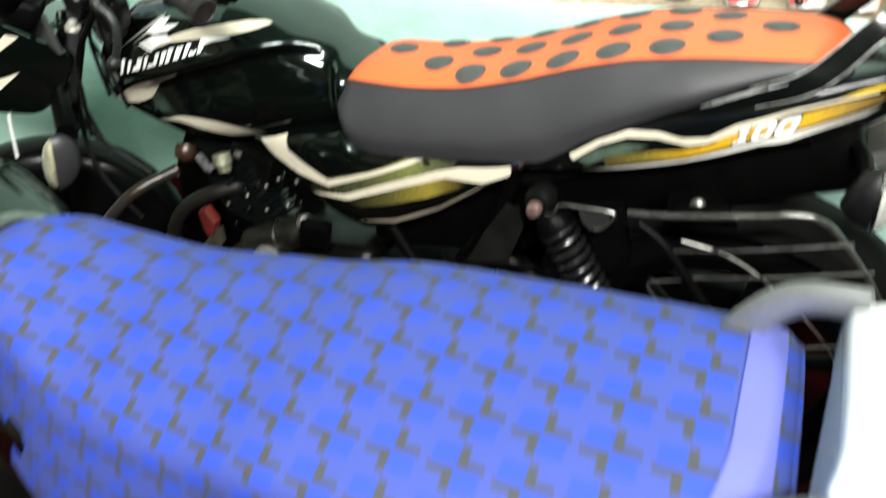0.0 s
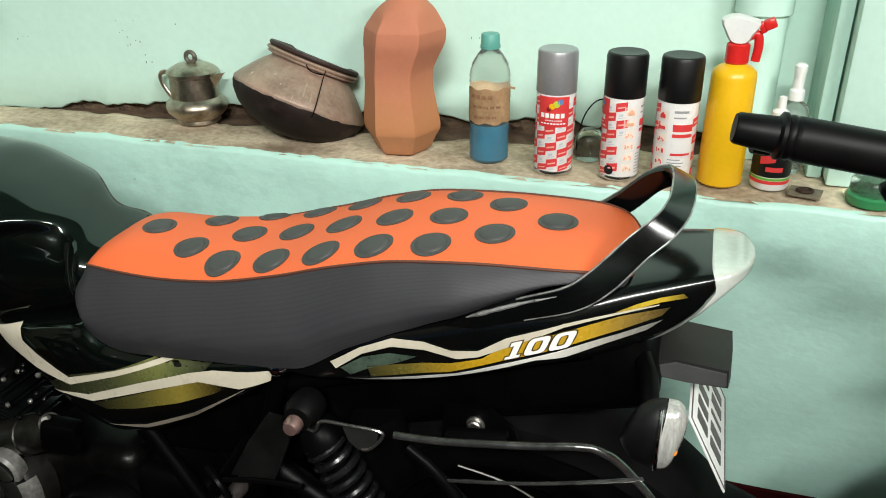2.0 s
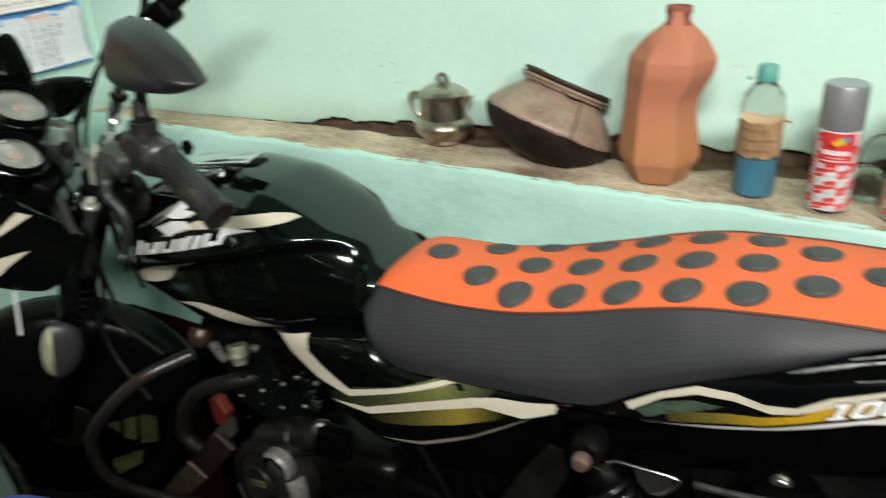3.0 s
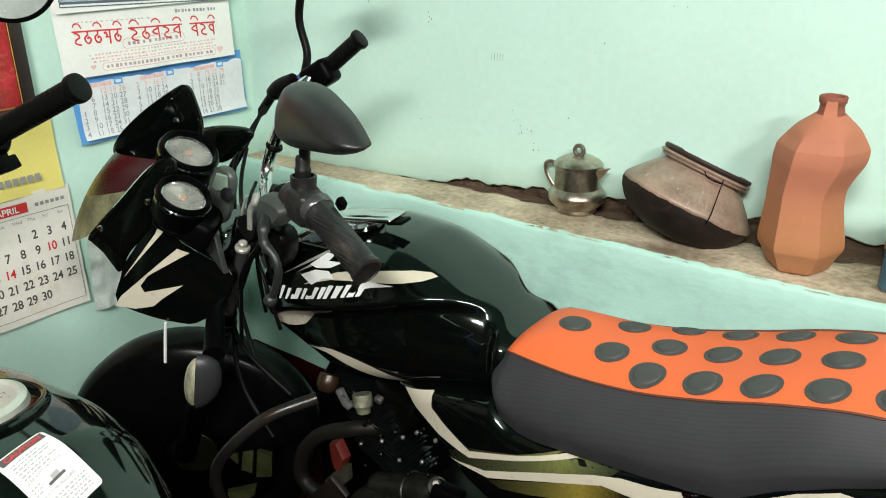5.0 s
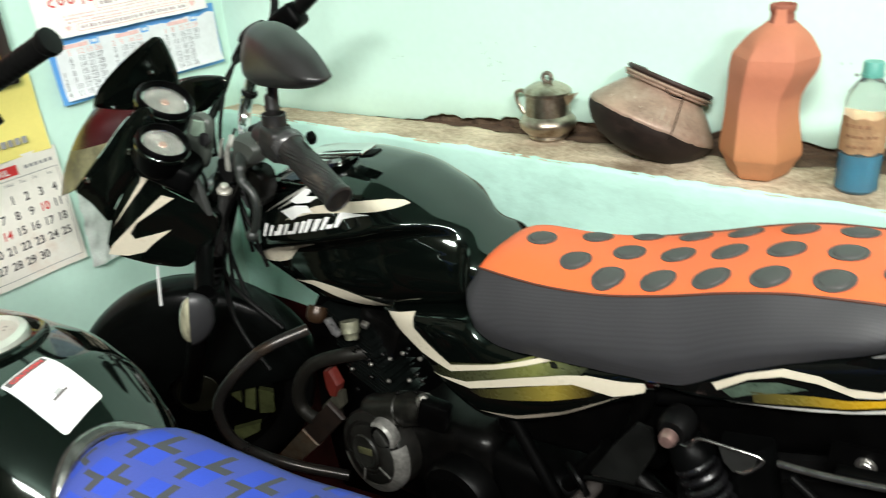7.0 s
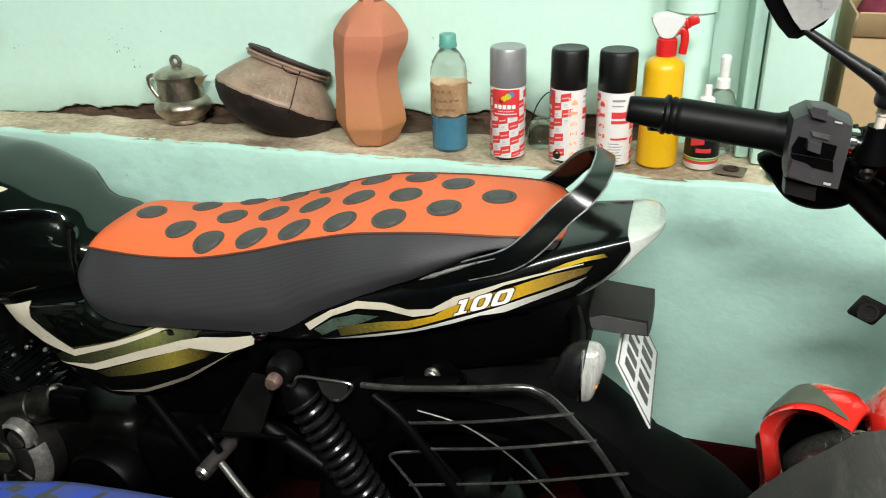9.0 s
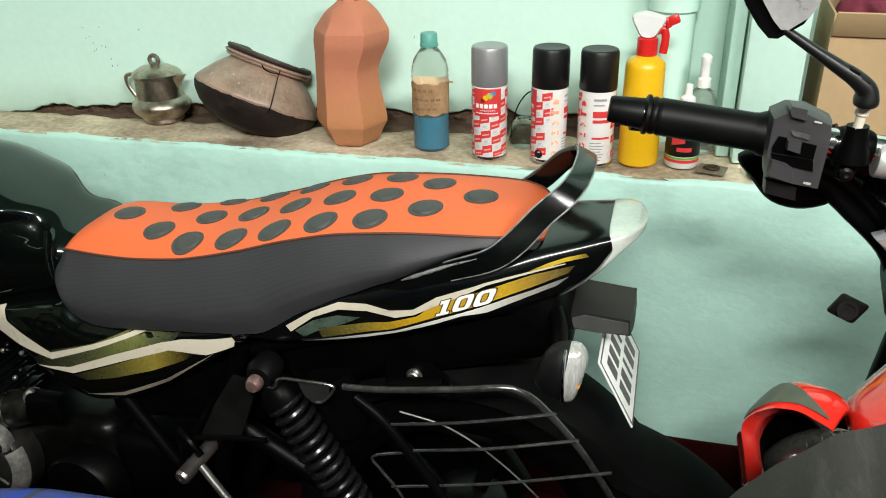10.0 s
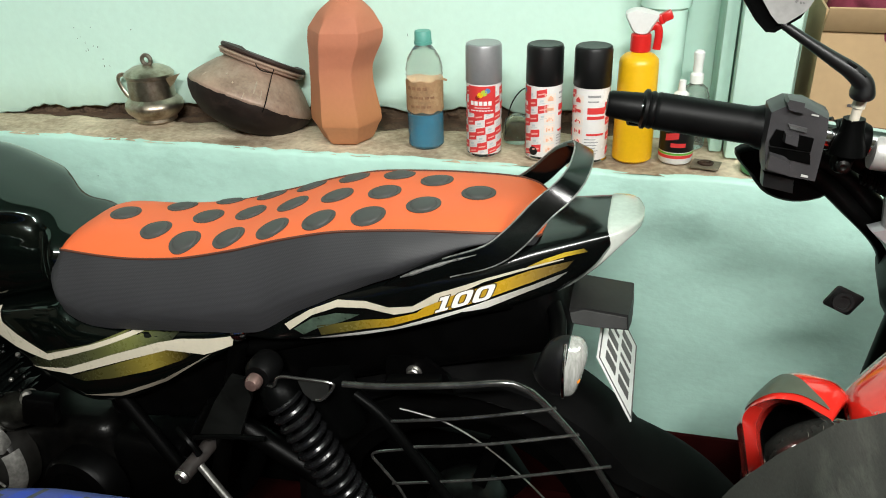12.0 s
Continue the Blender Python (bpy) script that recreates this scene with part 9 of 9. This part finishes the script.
lathe(bm, [(0.0, -0.028), (0.022, -0.028), (0.027, -0.020), (0.027, 0.024), (0.022, 0.032), (0.0, 0.032)], 24, m)
rbox(bm, (0.050, 0.030, 0.036), m @ Matrix.Translation((-0.022, 0.004, 0.004)), 0.005)
rbox(bm, (0.020, 0.040, 0.020), m @ Matrix.Translation((-0.040, -0.004, 0.010)), 0.003)
sw2 = part("throttle_housing", bm, satin_black, hb2)
bm = bmesh.new()
lathe(bm, [(0.0, 0.0), (0.006, 0.0), (0.006, 0.004), (0.0, 0.005)], 14, m @ frame_of((-0.01, -0.020, 0.012), (0, -1, 0)))
part("screw", bm, chrome, sw2)
bm = bmesh.new()
tube(bm, spline([(-0.875, -1.035, 0.965), (-0.890, -1.050, 0.930), (-0.930, -1.070, 0.900), (-0.99, -1.10, 0.84)], 6), 0.006, 8)
part("throttle_cable", bm, rubber, hb2)
bm = bmesh.new()
tube(bm, spline([(-0.855, -1.060, 0.960), (-0.900, -1.020, 0.930), (-0.960, -0.985, 0.900), (-1.02, -0.97, 0.86)], 6), 0.005, 8)
part("brake_cable", bm, rubber, hb2)
bm = bmesh.new()
tube(bm, spline([(-0.905, -1.040, 1.000), (-0.915, -1.000, 1.030), (-0.915, -0.985, 1.050)], 6), 0.007, 10, 0.6)
part("brake_lever", bm, frame_black, hb2)
bm = bmesh.new()
mm = frame_of((-0.757, -1.000, 1.218), (0.75, -0.66, 0.12))
lathe(bm, [(0.0, -0.022), (0.040, -0.018), (0.058, -0.006), (0.060, 0.002), (0.056, 0.004), (0.0, 0.003)], 40, mm)
mr2 = part("mirror", bm, satin_black, bike2)
# glass: the pale mint reflection is painted in as its base colour
bm = bmesh.new()
lathe(bm, [(0.0, 0.0040), (0.0545, 0.0045), (0.0, 0.0046)], 40, mm)
part("mirror_glass", bm, surf("pale_round_mirror", (0.36, 0.40, 0.37), 0.25, metal=0.5, var=0.12, scale=20, bump=0.0), mr2)
bm = bmesh.new()
tube(bm, spline([(-0.882, -1.035, 1.000), (-0.895, -1.035, 1.080), (-0.870, -1.010, 1.150), (-0.815, -0.985, 1.200), (-0.769, -0.990, 1.216)], 6), 0.006, 10)
part("stalk", bm, satin_black, mr2)

# ---- the red motorcycle, standing square to the others ----
bike3 = thing("motorcycle", (1.05, -1.0, FLOOR), "red motorcycle facing the wall, its tank under a grey cloth", "motorcycle", "parked motorcycles")
hb3 = part("handlebar", tube(bmesh.new(), spline([(0.60, -0.937, 1.0410), (0.72, -0.928, 1.0260), (0.80, -0.926, 1.0165), (0.86, -0.930, 1.010), (0.92, -0.93, 1.010), (0.98, -0.93, 1.018), (1.06, -0.925, 1.02), (1.20, -0.945, 1.046)], 6), 0.0110, 14), chrome, bike3, "silver handlebar")
ga, gb = Vector((0.5750, -0.938, 1.0440)), Vector((0.694, -0.929, 1.0280))
L = (gb - ga).length
prof = [(0.0, 0.0), (0.0090, 0.0), (0.0100, 0.002), (0.0118, L * 0.21), (0.0130, L * 0.215), (0.0150, L * 0.225), (0.0150, L * 0.245), (0.0132, L * 0.255), (0.0142, L * 0.27), (0.0142, L * 0.285), (0.0132, L * 0.295)]
for i in range(26):
    z = L * (0.31 + 0.58 * i / 26)
    prof += [(0.0140, z), (0.0143, z + L * 0.011)]
prof += [(0.0145, L * 0.90), (0.0165, L * 0.94), (0.0170, L * 0.99), (0.0140, L), (0.0, L)]
part("grip", lathe(bmesh.new(), prof, 32, frame_of(ga, gb - ga)), rubber, hb3)
grip((1.08, -0.930, 1.03), (1.20, -0.945, 1.046), 0.0150, hb3)
bm = bmesh.new()
prism(bm, [(p.x, p.z) for p in spline([(0.678, 0, 0.992), (0.705, 0, 1.000), (0.740, 0, 1.000), (0.758, 0, 0.965), (0.735, 0, 0.951), (0.708, 0, 0.955), (0.690, 0, 0.974)], 4, closed=True)], -0.885, -0.872, 0.004)
part("hand_guard", bm, satin_black, hb3)
bm = bmesh.new()
tube(bm, spline([(0.742, -0.905, 1.028), (0.690, -0.890, 1.010), (0.640, -0.885, 1.012), (0.590, -0.895, 1.018)], 6), 0.0065, 10, 0.6)
part("clutch_lever", bm, frame_black, hb3)
for pts, r in (([(0.730, -0.900, 1.000), (0.765, -0.875, 0.975), (0.800, -0.860, 0.940), (0.840, -0.850, 0.90), (0.87, -0.84, 0.82)], 0.0085), ([(0.745, -0.905, 1.010), (0.775, -0.890, 0.990), (0.815, -0.880, 0.965), (0.86, -0.87, 0.95)], 0.009), ([(0.735, -0.895, 0.985), (0.770, -0.870, 0.950), (0.815, -0.845, 0.900), (0.835, -0.83, 0.84)], 0.008)):
    bm = bmesh.new()
    tube(bm, spline(pts, 7), r, 10)
    part("cable", bm, rubber, hb3)
bm = bmesh.new()
coil = []
for i in range(8 * 12 + 1):
    a = 2 * math.pi * i / 12
    coil.append(Vector((0.772 + 0.020 * i / 96, -0.893 + 0.008 * math.cos(a), 0.985 - 0.010 * i / 96 + 0.008 * math.sin(a))))
tube(bm, coil, 0.0016, 6)
part("cable_spring", bm, satin_black, hb3)
bm = bmesh.new()
lathe(bm, [(0.0, -0.015), (0.016, -0.015), (0.018, -0.010), (0.018, 0.010), (0.016, 0.015), (0.0, 0.015)], 24, frame_of((0.7500, -0.927, 1.0220), gb - ga) @ Matrix.Diagonal((0.8, 0.8, 0.8, 1)))
rbox(bm, (0.013, 0.020, 0.020), pose(0.747, -0.934, 1.010, 0, 10, 0), 0.004)
mount = part("mirror_clamp", bm, satin_black, hb3)
bm = bmesh.new()
lathe(bm, [(0.0, 0.0), (0.0048, 0.0), (0.0048, 0.004), (0.0025, 0.005), (0.0, 0.004)], 14, frame_of((0.7455, -0.944, 1.008), (0, -1, 0)))
part("bolt", bm, engine_metal, mount)
arm = spline([(0.688, -0.952, 1.1090), (0.710, -0.951, 1.0950), (0.726, -0.950, 1.0850), (0.738, -0.949, 1.0775), (0.7465, -0.948, 1.0695), (0.7480, -0.947, 1.0595)], 7)
mr3 = part("mirror_arm", tube(bmesh.new(), arm, [0.0038 + 0.0028 * i / 14 for i in range(14)] + [0.0066 + 0.0026 * i / 14 for i in range(14)] + [0.0092, 0.0096, 0.0100, 0.0104, 0.0108, 0.0108, 0.0106, 0.0100], 18, 0.75), matt_black, bike3, "black plastic mirror arm")
for c, q in ((0.736, 1.0835), (0.743, 1.0770)):
    bm = bmesh.new()
    rbox(bm, (0.008, 0.003, 0.0026), pose(c, -0.9545, q, 0, 32, 0), 0.0008)
    part("arm_slot", bm, rubber, mr3)
bm = bmesh.new()
lathe(bm, [(0.0, -0.010), (0.0034, -0.010), (0.0034, 0.000), (0.0046, 0.001), (0.0046, 0.006), (0.0, 0.007)], 12, frame_of((0.7478, -0.944, 1.050), (0.1, 0, 1)))
part("lock_nut", bm, surf("pale_nut", (0.50, 0.46, 0.38), 0.5, var=0.2, scale=60), mr3, "pale lock nut")
bm = bmesh.new()
lathe(bm, [(0.0, 0.0), (0.0125, 0.0), (0.0115, 0.006), (0.0085, 0.016), (0.0075, 0.026), (0.0, 0.026)], 18, frame_of((0.7480, -0.940, 1.016), (0.0, 0, 1)))
part("clamp_neck", bm, satin_black, mount)
bm = bmesh.new()
mo = [(0.6480, 1.150), (0.6610, 1.124), (0.6710, 1.110), (0.6780, 1.1030), (0.6840, 1.1028), (0.6990, 1.1130), (0.7050, 1.124), (0.7120, 1.160), (0.700, 1.205), (0.660, 1.200)]
mcx, mcz = 0.683, 1.150
rings = []
for y, k in ((-0.953, 0.93), (-0.956, 0.985), (-0.948, 1.0), (-0.935, 0.92), (-0.925, 0.6), (-0.922, 0.05)):
    rings.append([Vector((mcx + (x - mcx) * k, y, mcz + (z - mcz) * k)) for x, z in mo])
loft(bm, rings)
part("mirror_shell", bm, satin_black, mr3)
# glass: a pale frosted colour replaces the bright room it would reflect
bm = bmesh.new()
bm.faces.new([bm.verts.new(Vector((mcx + 0.006 + (x - mcx) * 0.80, -0.9560, mcz + (z - mcz) * 0.86))) for x, z in mo])
part("mirror_glass", bm, surf("pale_mirror", (0.42, 0.41, 0.40), 0.3, metal=0.4, var=0.25, scale=25, bump=0.0), mr3)
bm = bmesh.new()
lathe(bm, [(0.0, 0.0), (0.0125, 0.0), (0.0135, 0.002), (0.0135, 0.038), (0.0, 0.040)], 24, frame_of((0.7660, -0.930, 1.0150), (1, 0, -0.08)))
part("lever_perch", bm, surf("pale_silver_paint_worn", (0.50, 0.49, 0.47), 0.4, metal=0.4, var=0.12, scale=30), hb3, "pale silver lever perch")
bm = bmesh.new()
tube(bm, [(0.797, -0.905, 1.010), (0.800, -0.892, 0.975), (0.806, -0.885, 0.935)], 0.0085, 12)
part("perch_stem", bm, silver_paint, hb3)
bm = bmesh.new()
prism(bm, [(0.788, 0.935), (0.798, 0.939), (0.816, 0.942), (0.822, 0.900), (0.812, 0.906), (0.801, 0.922)], -0.892, -0.880, 0.003)
part("cable_anchor", bm, silver_paint, hb3, "silver cable anchor")

bm = bmesh.new()
rbox(bm, (0.028, 0.005, 0.026), pose(0.801, -0.815, 0.827, 10, 24, 0), 0.003)
lathe(bm, [(0.0065, 0.0), (0.0095, 0.0), (0.0095, 0.003), (0.0065, 0.003), (0.0065, 0.001), (0.0, 0.001)], 20, frame_of((0.800, -0.818, 0.827), (0, -1, 0.2)))
part("reflector_bracket", bm, surf("dusty_black_bracket", (0.010, 0.010, 0.010), 0.4, var=0.4, scale=80), bike3)
bm = bmesh.new()
rbox(bm, (0.035, 0.004, 0.030), pose(0.815, -0.850, 0.930, 30, 10, 20), 0.002)
part("cable_guide", bm, steel, bike3)
bm = bmesh.new()
rbox(bm, (0.17, 0.10, 0.12), pose(0.90, -0.86, 0.90, 25, 0, 0), 0.03, 3)
part("steering_head", bm, frame_black, bike3)
# tank with a scoop that reaches out sideways
bm = bmesh.new()
rings = []
for y in steps(-1.42, -0.985, 24):
    k = math.sin(math.pi * min(1, max(0, (y + 1.44) / 0.48)) ** 0.8) ** 0.45 if y < -0.97 else 0.3
    ring = []
    for a in [2 * math.pi * i / 28 for i in range(28)]:
        c, s = math.cos(a), math.sin(a)
        ring.append(Vector((0.895 + 0.125 * k * math.copysign(abs(c) ** 0.75, c), y, 0.770 + 0.105 * k * math.copysign(abs(s) ** 0.8, s))))
    rings.append(ring)
loft(bm, rings)
tk3 = part("fuel_tank", bm, red_paint, bike3, "gloss red fuel tank", smooth=60)
bm = bmesh.new()
rings = []
for i in steps(0, 1, 20):
    c = Vector((0.765 + 0.13 * i, -1.02 + 0.02 * i, 0.862 + 0.045 * math.sin(i * 1.6)))
    g = min(1.0, 0.15 + 2.2 * i) ** 0.6
    rings.append([c + Vector((0, 0.055 * g * math.cos(t), -0.012 + 0.024 * g * math.sin(t))) for t in [2 * math.pi * q / 16 for q in range(16)]])
loft(bm, rings)
part("tank_ridge", bm, red_paint, tk3, smooth=60)

# the front end was laid out at a smaller size: bring it to its true one
STAND = Vector((0.606, -1.545, 1.223))
GROW = Matrix.Translation(STAND) @ Matrix.Scale(1.40, 4) @ Matrix.Translation(-STAND)
for ob in bike3.children_recursive:
    ob.data.transform(GROW)

# switch housing on its bar: a faceted box with wells, knob and buttons
mauve_plastic = surf("worn_grey_plastic", (0.036, 0.034, 0.036), 0.42, var=0.2, scale=40, fine=500, bump=0.08, dist=0.0006)
bm = bmesh.new()
prism(bm, [(0.722, 0.980), (0.736, 0.988), (0.755, 0.987), (0.779, 0.976), (0.781, 0.958), (0.777, 0.906), (0.751, 0.909), (0.725, 0.914), (0.720, 0.944)], -0.720, -0.684, 0.003)
sw3 = part("switch_housing", bm, mauve_plastic, hb3, "worn grey plastic switch housing")
# switch_well and shadow_gap are flat black plates painting the recesses' shade
for nm, outline, y0, mt in (("dip_switch", [(0.735, 0.990), (0.737, 0.994), (0.753, 0.991), (0.754, 0.979), (0.738, 0.982)], -0.726, mauve_plastic),
                            ("light_window", [(0.740, 0.968), (0.760, 0.964), (0.760, 0.959), (0.742, 0.963)], -0.7225, surf("scratched_grey_plastic", (0.075, 0.075, 0.075), 0.35, var=0.4, scale=90)),
                            ("switch_well", [(0.730, 0.962), (0.768, 0.954), (0.767, 0.939), (0.726, 0.944), (0.725, 0.949)], -0.7215, frame_black),
                            ("indicator_switch", [(0.738, 0.961), (0.752, 0.958), (0.752, 0.947), (0.738, 0.951)], -0.732, mauve_plastic),
                            ("shadow_gap", [(0.725, 0.9435), (0.767, 0.9385), (0.769, 0.926), (0.743, 0.930), (0.727, 0.936)], -0.7212, frame_black),
                            ("horn_button", [(0.727, 0.938), (0.742, 0.934), (0.749, 0.929), (0.750, 0.915), (0.726, 0.921)], -0.729, mauve_plastic),
                            ("lower_switch", [(0.726, 0.912), (0.758, 0.906), (0.759, 0.890), (0.727, 0.896)], -0.712, matt_black)):
    bm = bmesh.new()
    prism(bm, outline, y0, y0 + 0.02, 0.0012)
    part(nm, bm, mt, sw3)
for x, z, w, h in ((0.7645, 0.914, 0.007, 0.0024), (0.764, 0.9775, 0.007, 0.0016)):
    bm = bmesh.new()
    rbox(bm, (w, 0.0006, h), pose(x, -0.7212, z, 0, 10, 0), 0)
    part("symbol", bm, surf("dull_white_symbol", (0.45, 0.45, 0.43), 0.5), sw3)

# the tank's hollow scoop: lip, top face and black inside
lip = spline([(x, -0.866, z) for x, z in ((0.737, 0.642), (0.727, 0.686), (0.722, 0.708), (0.723, 0.720), (0.730, 0.730), (0.744, 0.739), (0.759, 0.741), (0.772, 0.739), (0.788, 0.731), (0.799, 0.725), (0.802, 0.721))], 5)
inner = spline([(x, -0.838, z) for x, z in ((0.758, 0.628), (0.751, 0.652), (0.746, 0.674), (0.746, 0.683), (0.749, 0.698), (0.757, 0.711), (0.767, 0.716), (0.779, 0.714), (0.793, 0.707), (0.807, 0.700), (0.810, 0.700))], 5)
back = spline([(x, -0.815, z) for x, z in [(0.745, 0.6), (0.734, 0.648), (0.729, 0.671), (0.732, 0.687), (0.741, 0.708), (0.754, 0.728), (0.77, 0.738), (0.789, 0.738), (0.811, 0.732), (0.826, 0.718), (0.827, 0.711)]], 5)
bm = bmesh.new()
rings = []
for p, q, r in zip(inner, lip, back):
    ring = [p, p.lerp(q, 0.5), p.lerp(q, 0.9), q + Vector((0, -0.001, 0.001)), q.lerp(r, 0.08) + Vector((0, 0, 0.0025))]
    ring += [q.lerp(r, j) + Vector((0, 0, 0.0025 + 0.004 * math.sin(j * math.pi))) for j in (0.3, 0.5, 0.7, 0.9)] + [r, r + Vector((0, 0.015, -0.02)), p + Vector((0, 0.03, 0.004))]
    rings.append(ring)
loft(bm, rings)
scoop = part("tank_scoop", bm, red_paint, tk3, "red plastic tank scoop", smooth=60)
reach = func([(0.0, 0.90), (0.42, 0.96), (0.62, 0.62), (0.80, 0.32), (1.0, 0.14)])
bm = bmesh.new()
rings = []
for i, (q, r) in enumerate(zip(lip, back)):
    if 14 <= i <= 43:
        j1 = reach((i - 14) / 29)
        rings.append([q.lerp(r, j) + Vector((0, -0.0012, 0.0037 + 0.004 * math.sin(j * math.pi))) for j in steps(0.12, j1, 6)])
loft(bm, rings, closed=False)
part("dark_flash", bm, surf("olive_grey_decal", (0.075, 0.085, 0.062), 0.4, bump=0.0, spec=0.3), scoop)
# black lining and added back plate stand in for the shade inside the scoop
bm = bmesh.new()
hub = Vector((0.800, -0.780, 0.640))
loft(bm, [[p + Vector((0.0, 0.002, -0.0006)) for p in inner], [p.lerp(hub, 0.12) + Vector((0, 0.03, 0)) for p in inner], [p.lerp(hub, 0.7) + Vector((0, 0.05, 0)) for p in inner], [hub + Vector((0.0001 * i, 0.05, 0)) for i in range(len(inner))]], closed=False)
prism(bm, [(0.750, 0.545), (0.748, 0.640), (0.765, 0.672), (0.800, 0.684), (0.850, 0.670), (0.880, 0.600), (0.870, 0.545)], -0.762, -0.750, 0.0)
part("scoop_dark_fill", bm, frame_black, scoop)
bm = bmesh.new()
bmesh.ops.create_uvsphere(bm, u_segments=32, v_segments=20, radius=1.0, matrix=Matrix.Translation((0.803, -0.815, 0.640)) @ Matrix.Rotation(radians(-38), 4, "Y") @ Matrix.Diagonal((0.058, 0.030, 0.036, 1)))
part("side_moulding", bm, surf("smoked_clear_moulding", (0.035, 0.036, 0.032), 0.16, var=0.4, scale=40, bump=0.0, coat=1.0), tk3, "smoked clear moulding", smooth=80)
bm = bmesh.new()
bmesh.ops.create_uvsphere(bm, u_segments=28, v_segments=18, radius=1.0, matrix=Matrix.Translation((0.786, -0.838, 0.626)) @ Matrix.Rotation(radians(-25), 4, "Y") @ Matrix.Diagonal((0.030, 0.020, 0.017, 1)))
part("lower_moulding", bm, red_paint, tk3, smooth=80)
for x0 in (0.955, 1.150):
    bm = bmesh.new()
    tube(bm, [(x0 + 0.006, -0.570, 0.842), (x0, -0.516, 0.631), (x0 - 0.002, -0.488, 0.519), (x0 - 0.002, -0.476, 0.480), (x0, -0.445, 0.330), (x0, -0.425, FLOOR + 0.27)], [0.022, 0.022, 0.022, 0.029, 0.029, 0.028], 18)
    part("fork_leg", bm, satin_black, bike3)
wheel(1.05, -0.425, FLOOR + 0.275, 0.270, 90, bike3, "front_wheel")
wheel(1.05, -1.72, FLOOR + 0.29, 0.285, 90, bike3, "rear_wheel")
bm = bmesh.new()
rbox(bm, (0.24, 0.50, 0.30), pose(1.05, -1.06, 0.30, 0, 0, 0), 0.05, 3)
part("engine", bm, engine_metal, bike3)
bm = bmesh.new()
rbox(bm, (0.22, 0.60, 0.10), pose(1.05, -1.52, 0.66, -4, 0, 0), 0.04, 3)
part("seat", bm, satin_black, bike3)

# the cloth thrown over that tank
rag_mat = surf("dark_grey_canvas", (0.027, 0.026, 0.022), 0.92, var=0.3, scale=14, fine=300, bump=0.6, dist=0.002, dirt=(0.075, 0.075, 0.062), amount=0.25, stretch=(2.4, 0.5, 1))
rag = thing("cloth", (0.95, -1.12, 0.70), "dark grey frayed cloth laid over the red tank", "cloth")
bm = bmesh.new()
edge_z = func([(0.66, 0.800), (0.684, 0.845), (0.705, 0.872), (0.73, 0.898), (0.76, 0.918), (0.80, 0.930), (0.90, 0.930), (1.02, 0.88)])
rings = []
for i in range(61):
    x = 0.662 + 0.36 * i / 60
    ring = []
    for k in range(31):
        v = k / 30
        y = -1.112 - 0.36 * v + 0.006 * noise.noise((x * 30, 0, 2))
        fall = max(0, 0.70 - x) * v * 0.8
        z = edge_z(x - 0.03 * v) - 0.020 * v - fall + 0.010 * noise.noise((x * 16, y * 10, 4)) + 0.004 * noise.noise((x * 50, y * 40, 1))
        ring.append(Vector((x - 0.02 * v, y, z)))
    rings.append(ring)
loft(bm, rings, closed=False)
bmesh.ops.solidify(bm, geom=bm.faces[:], thickness=0.002)
part("sheet", bm, rag_mat, rag, smooth=70)
bm = bmesh.new()
rng = random.Random(8)
for i in range(60):
    x = 0.664 + 0.30 * rng.random()
    y = -1.112
    z = edge_z(x) + 0.010 * noise.noise((x * 16, y * 10, 4))
    tube(bm, [(x, y, z), (x + rng.uniform(-0.001, 0.001), y + rng.uniform(0.0005, 0.0015), z + rng.uniform(0.0, 0.0012)), (x + rng.uniform(-0.002, 0.002), y + rng.uniform(0.001, 0.003), z + rng.uniform(-0.001, 0.0024))], 0.00014, 4)
tagged(part("frayed_edge", bm, surf("pale_thread", (0.16, 0.155, 0.13), 0.9), rag), kind="stuff")
for ob in rag.children_recursive:
    ob.data.transform(GROW)
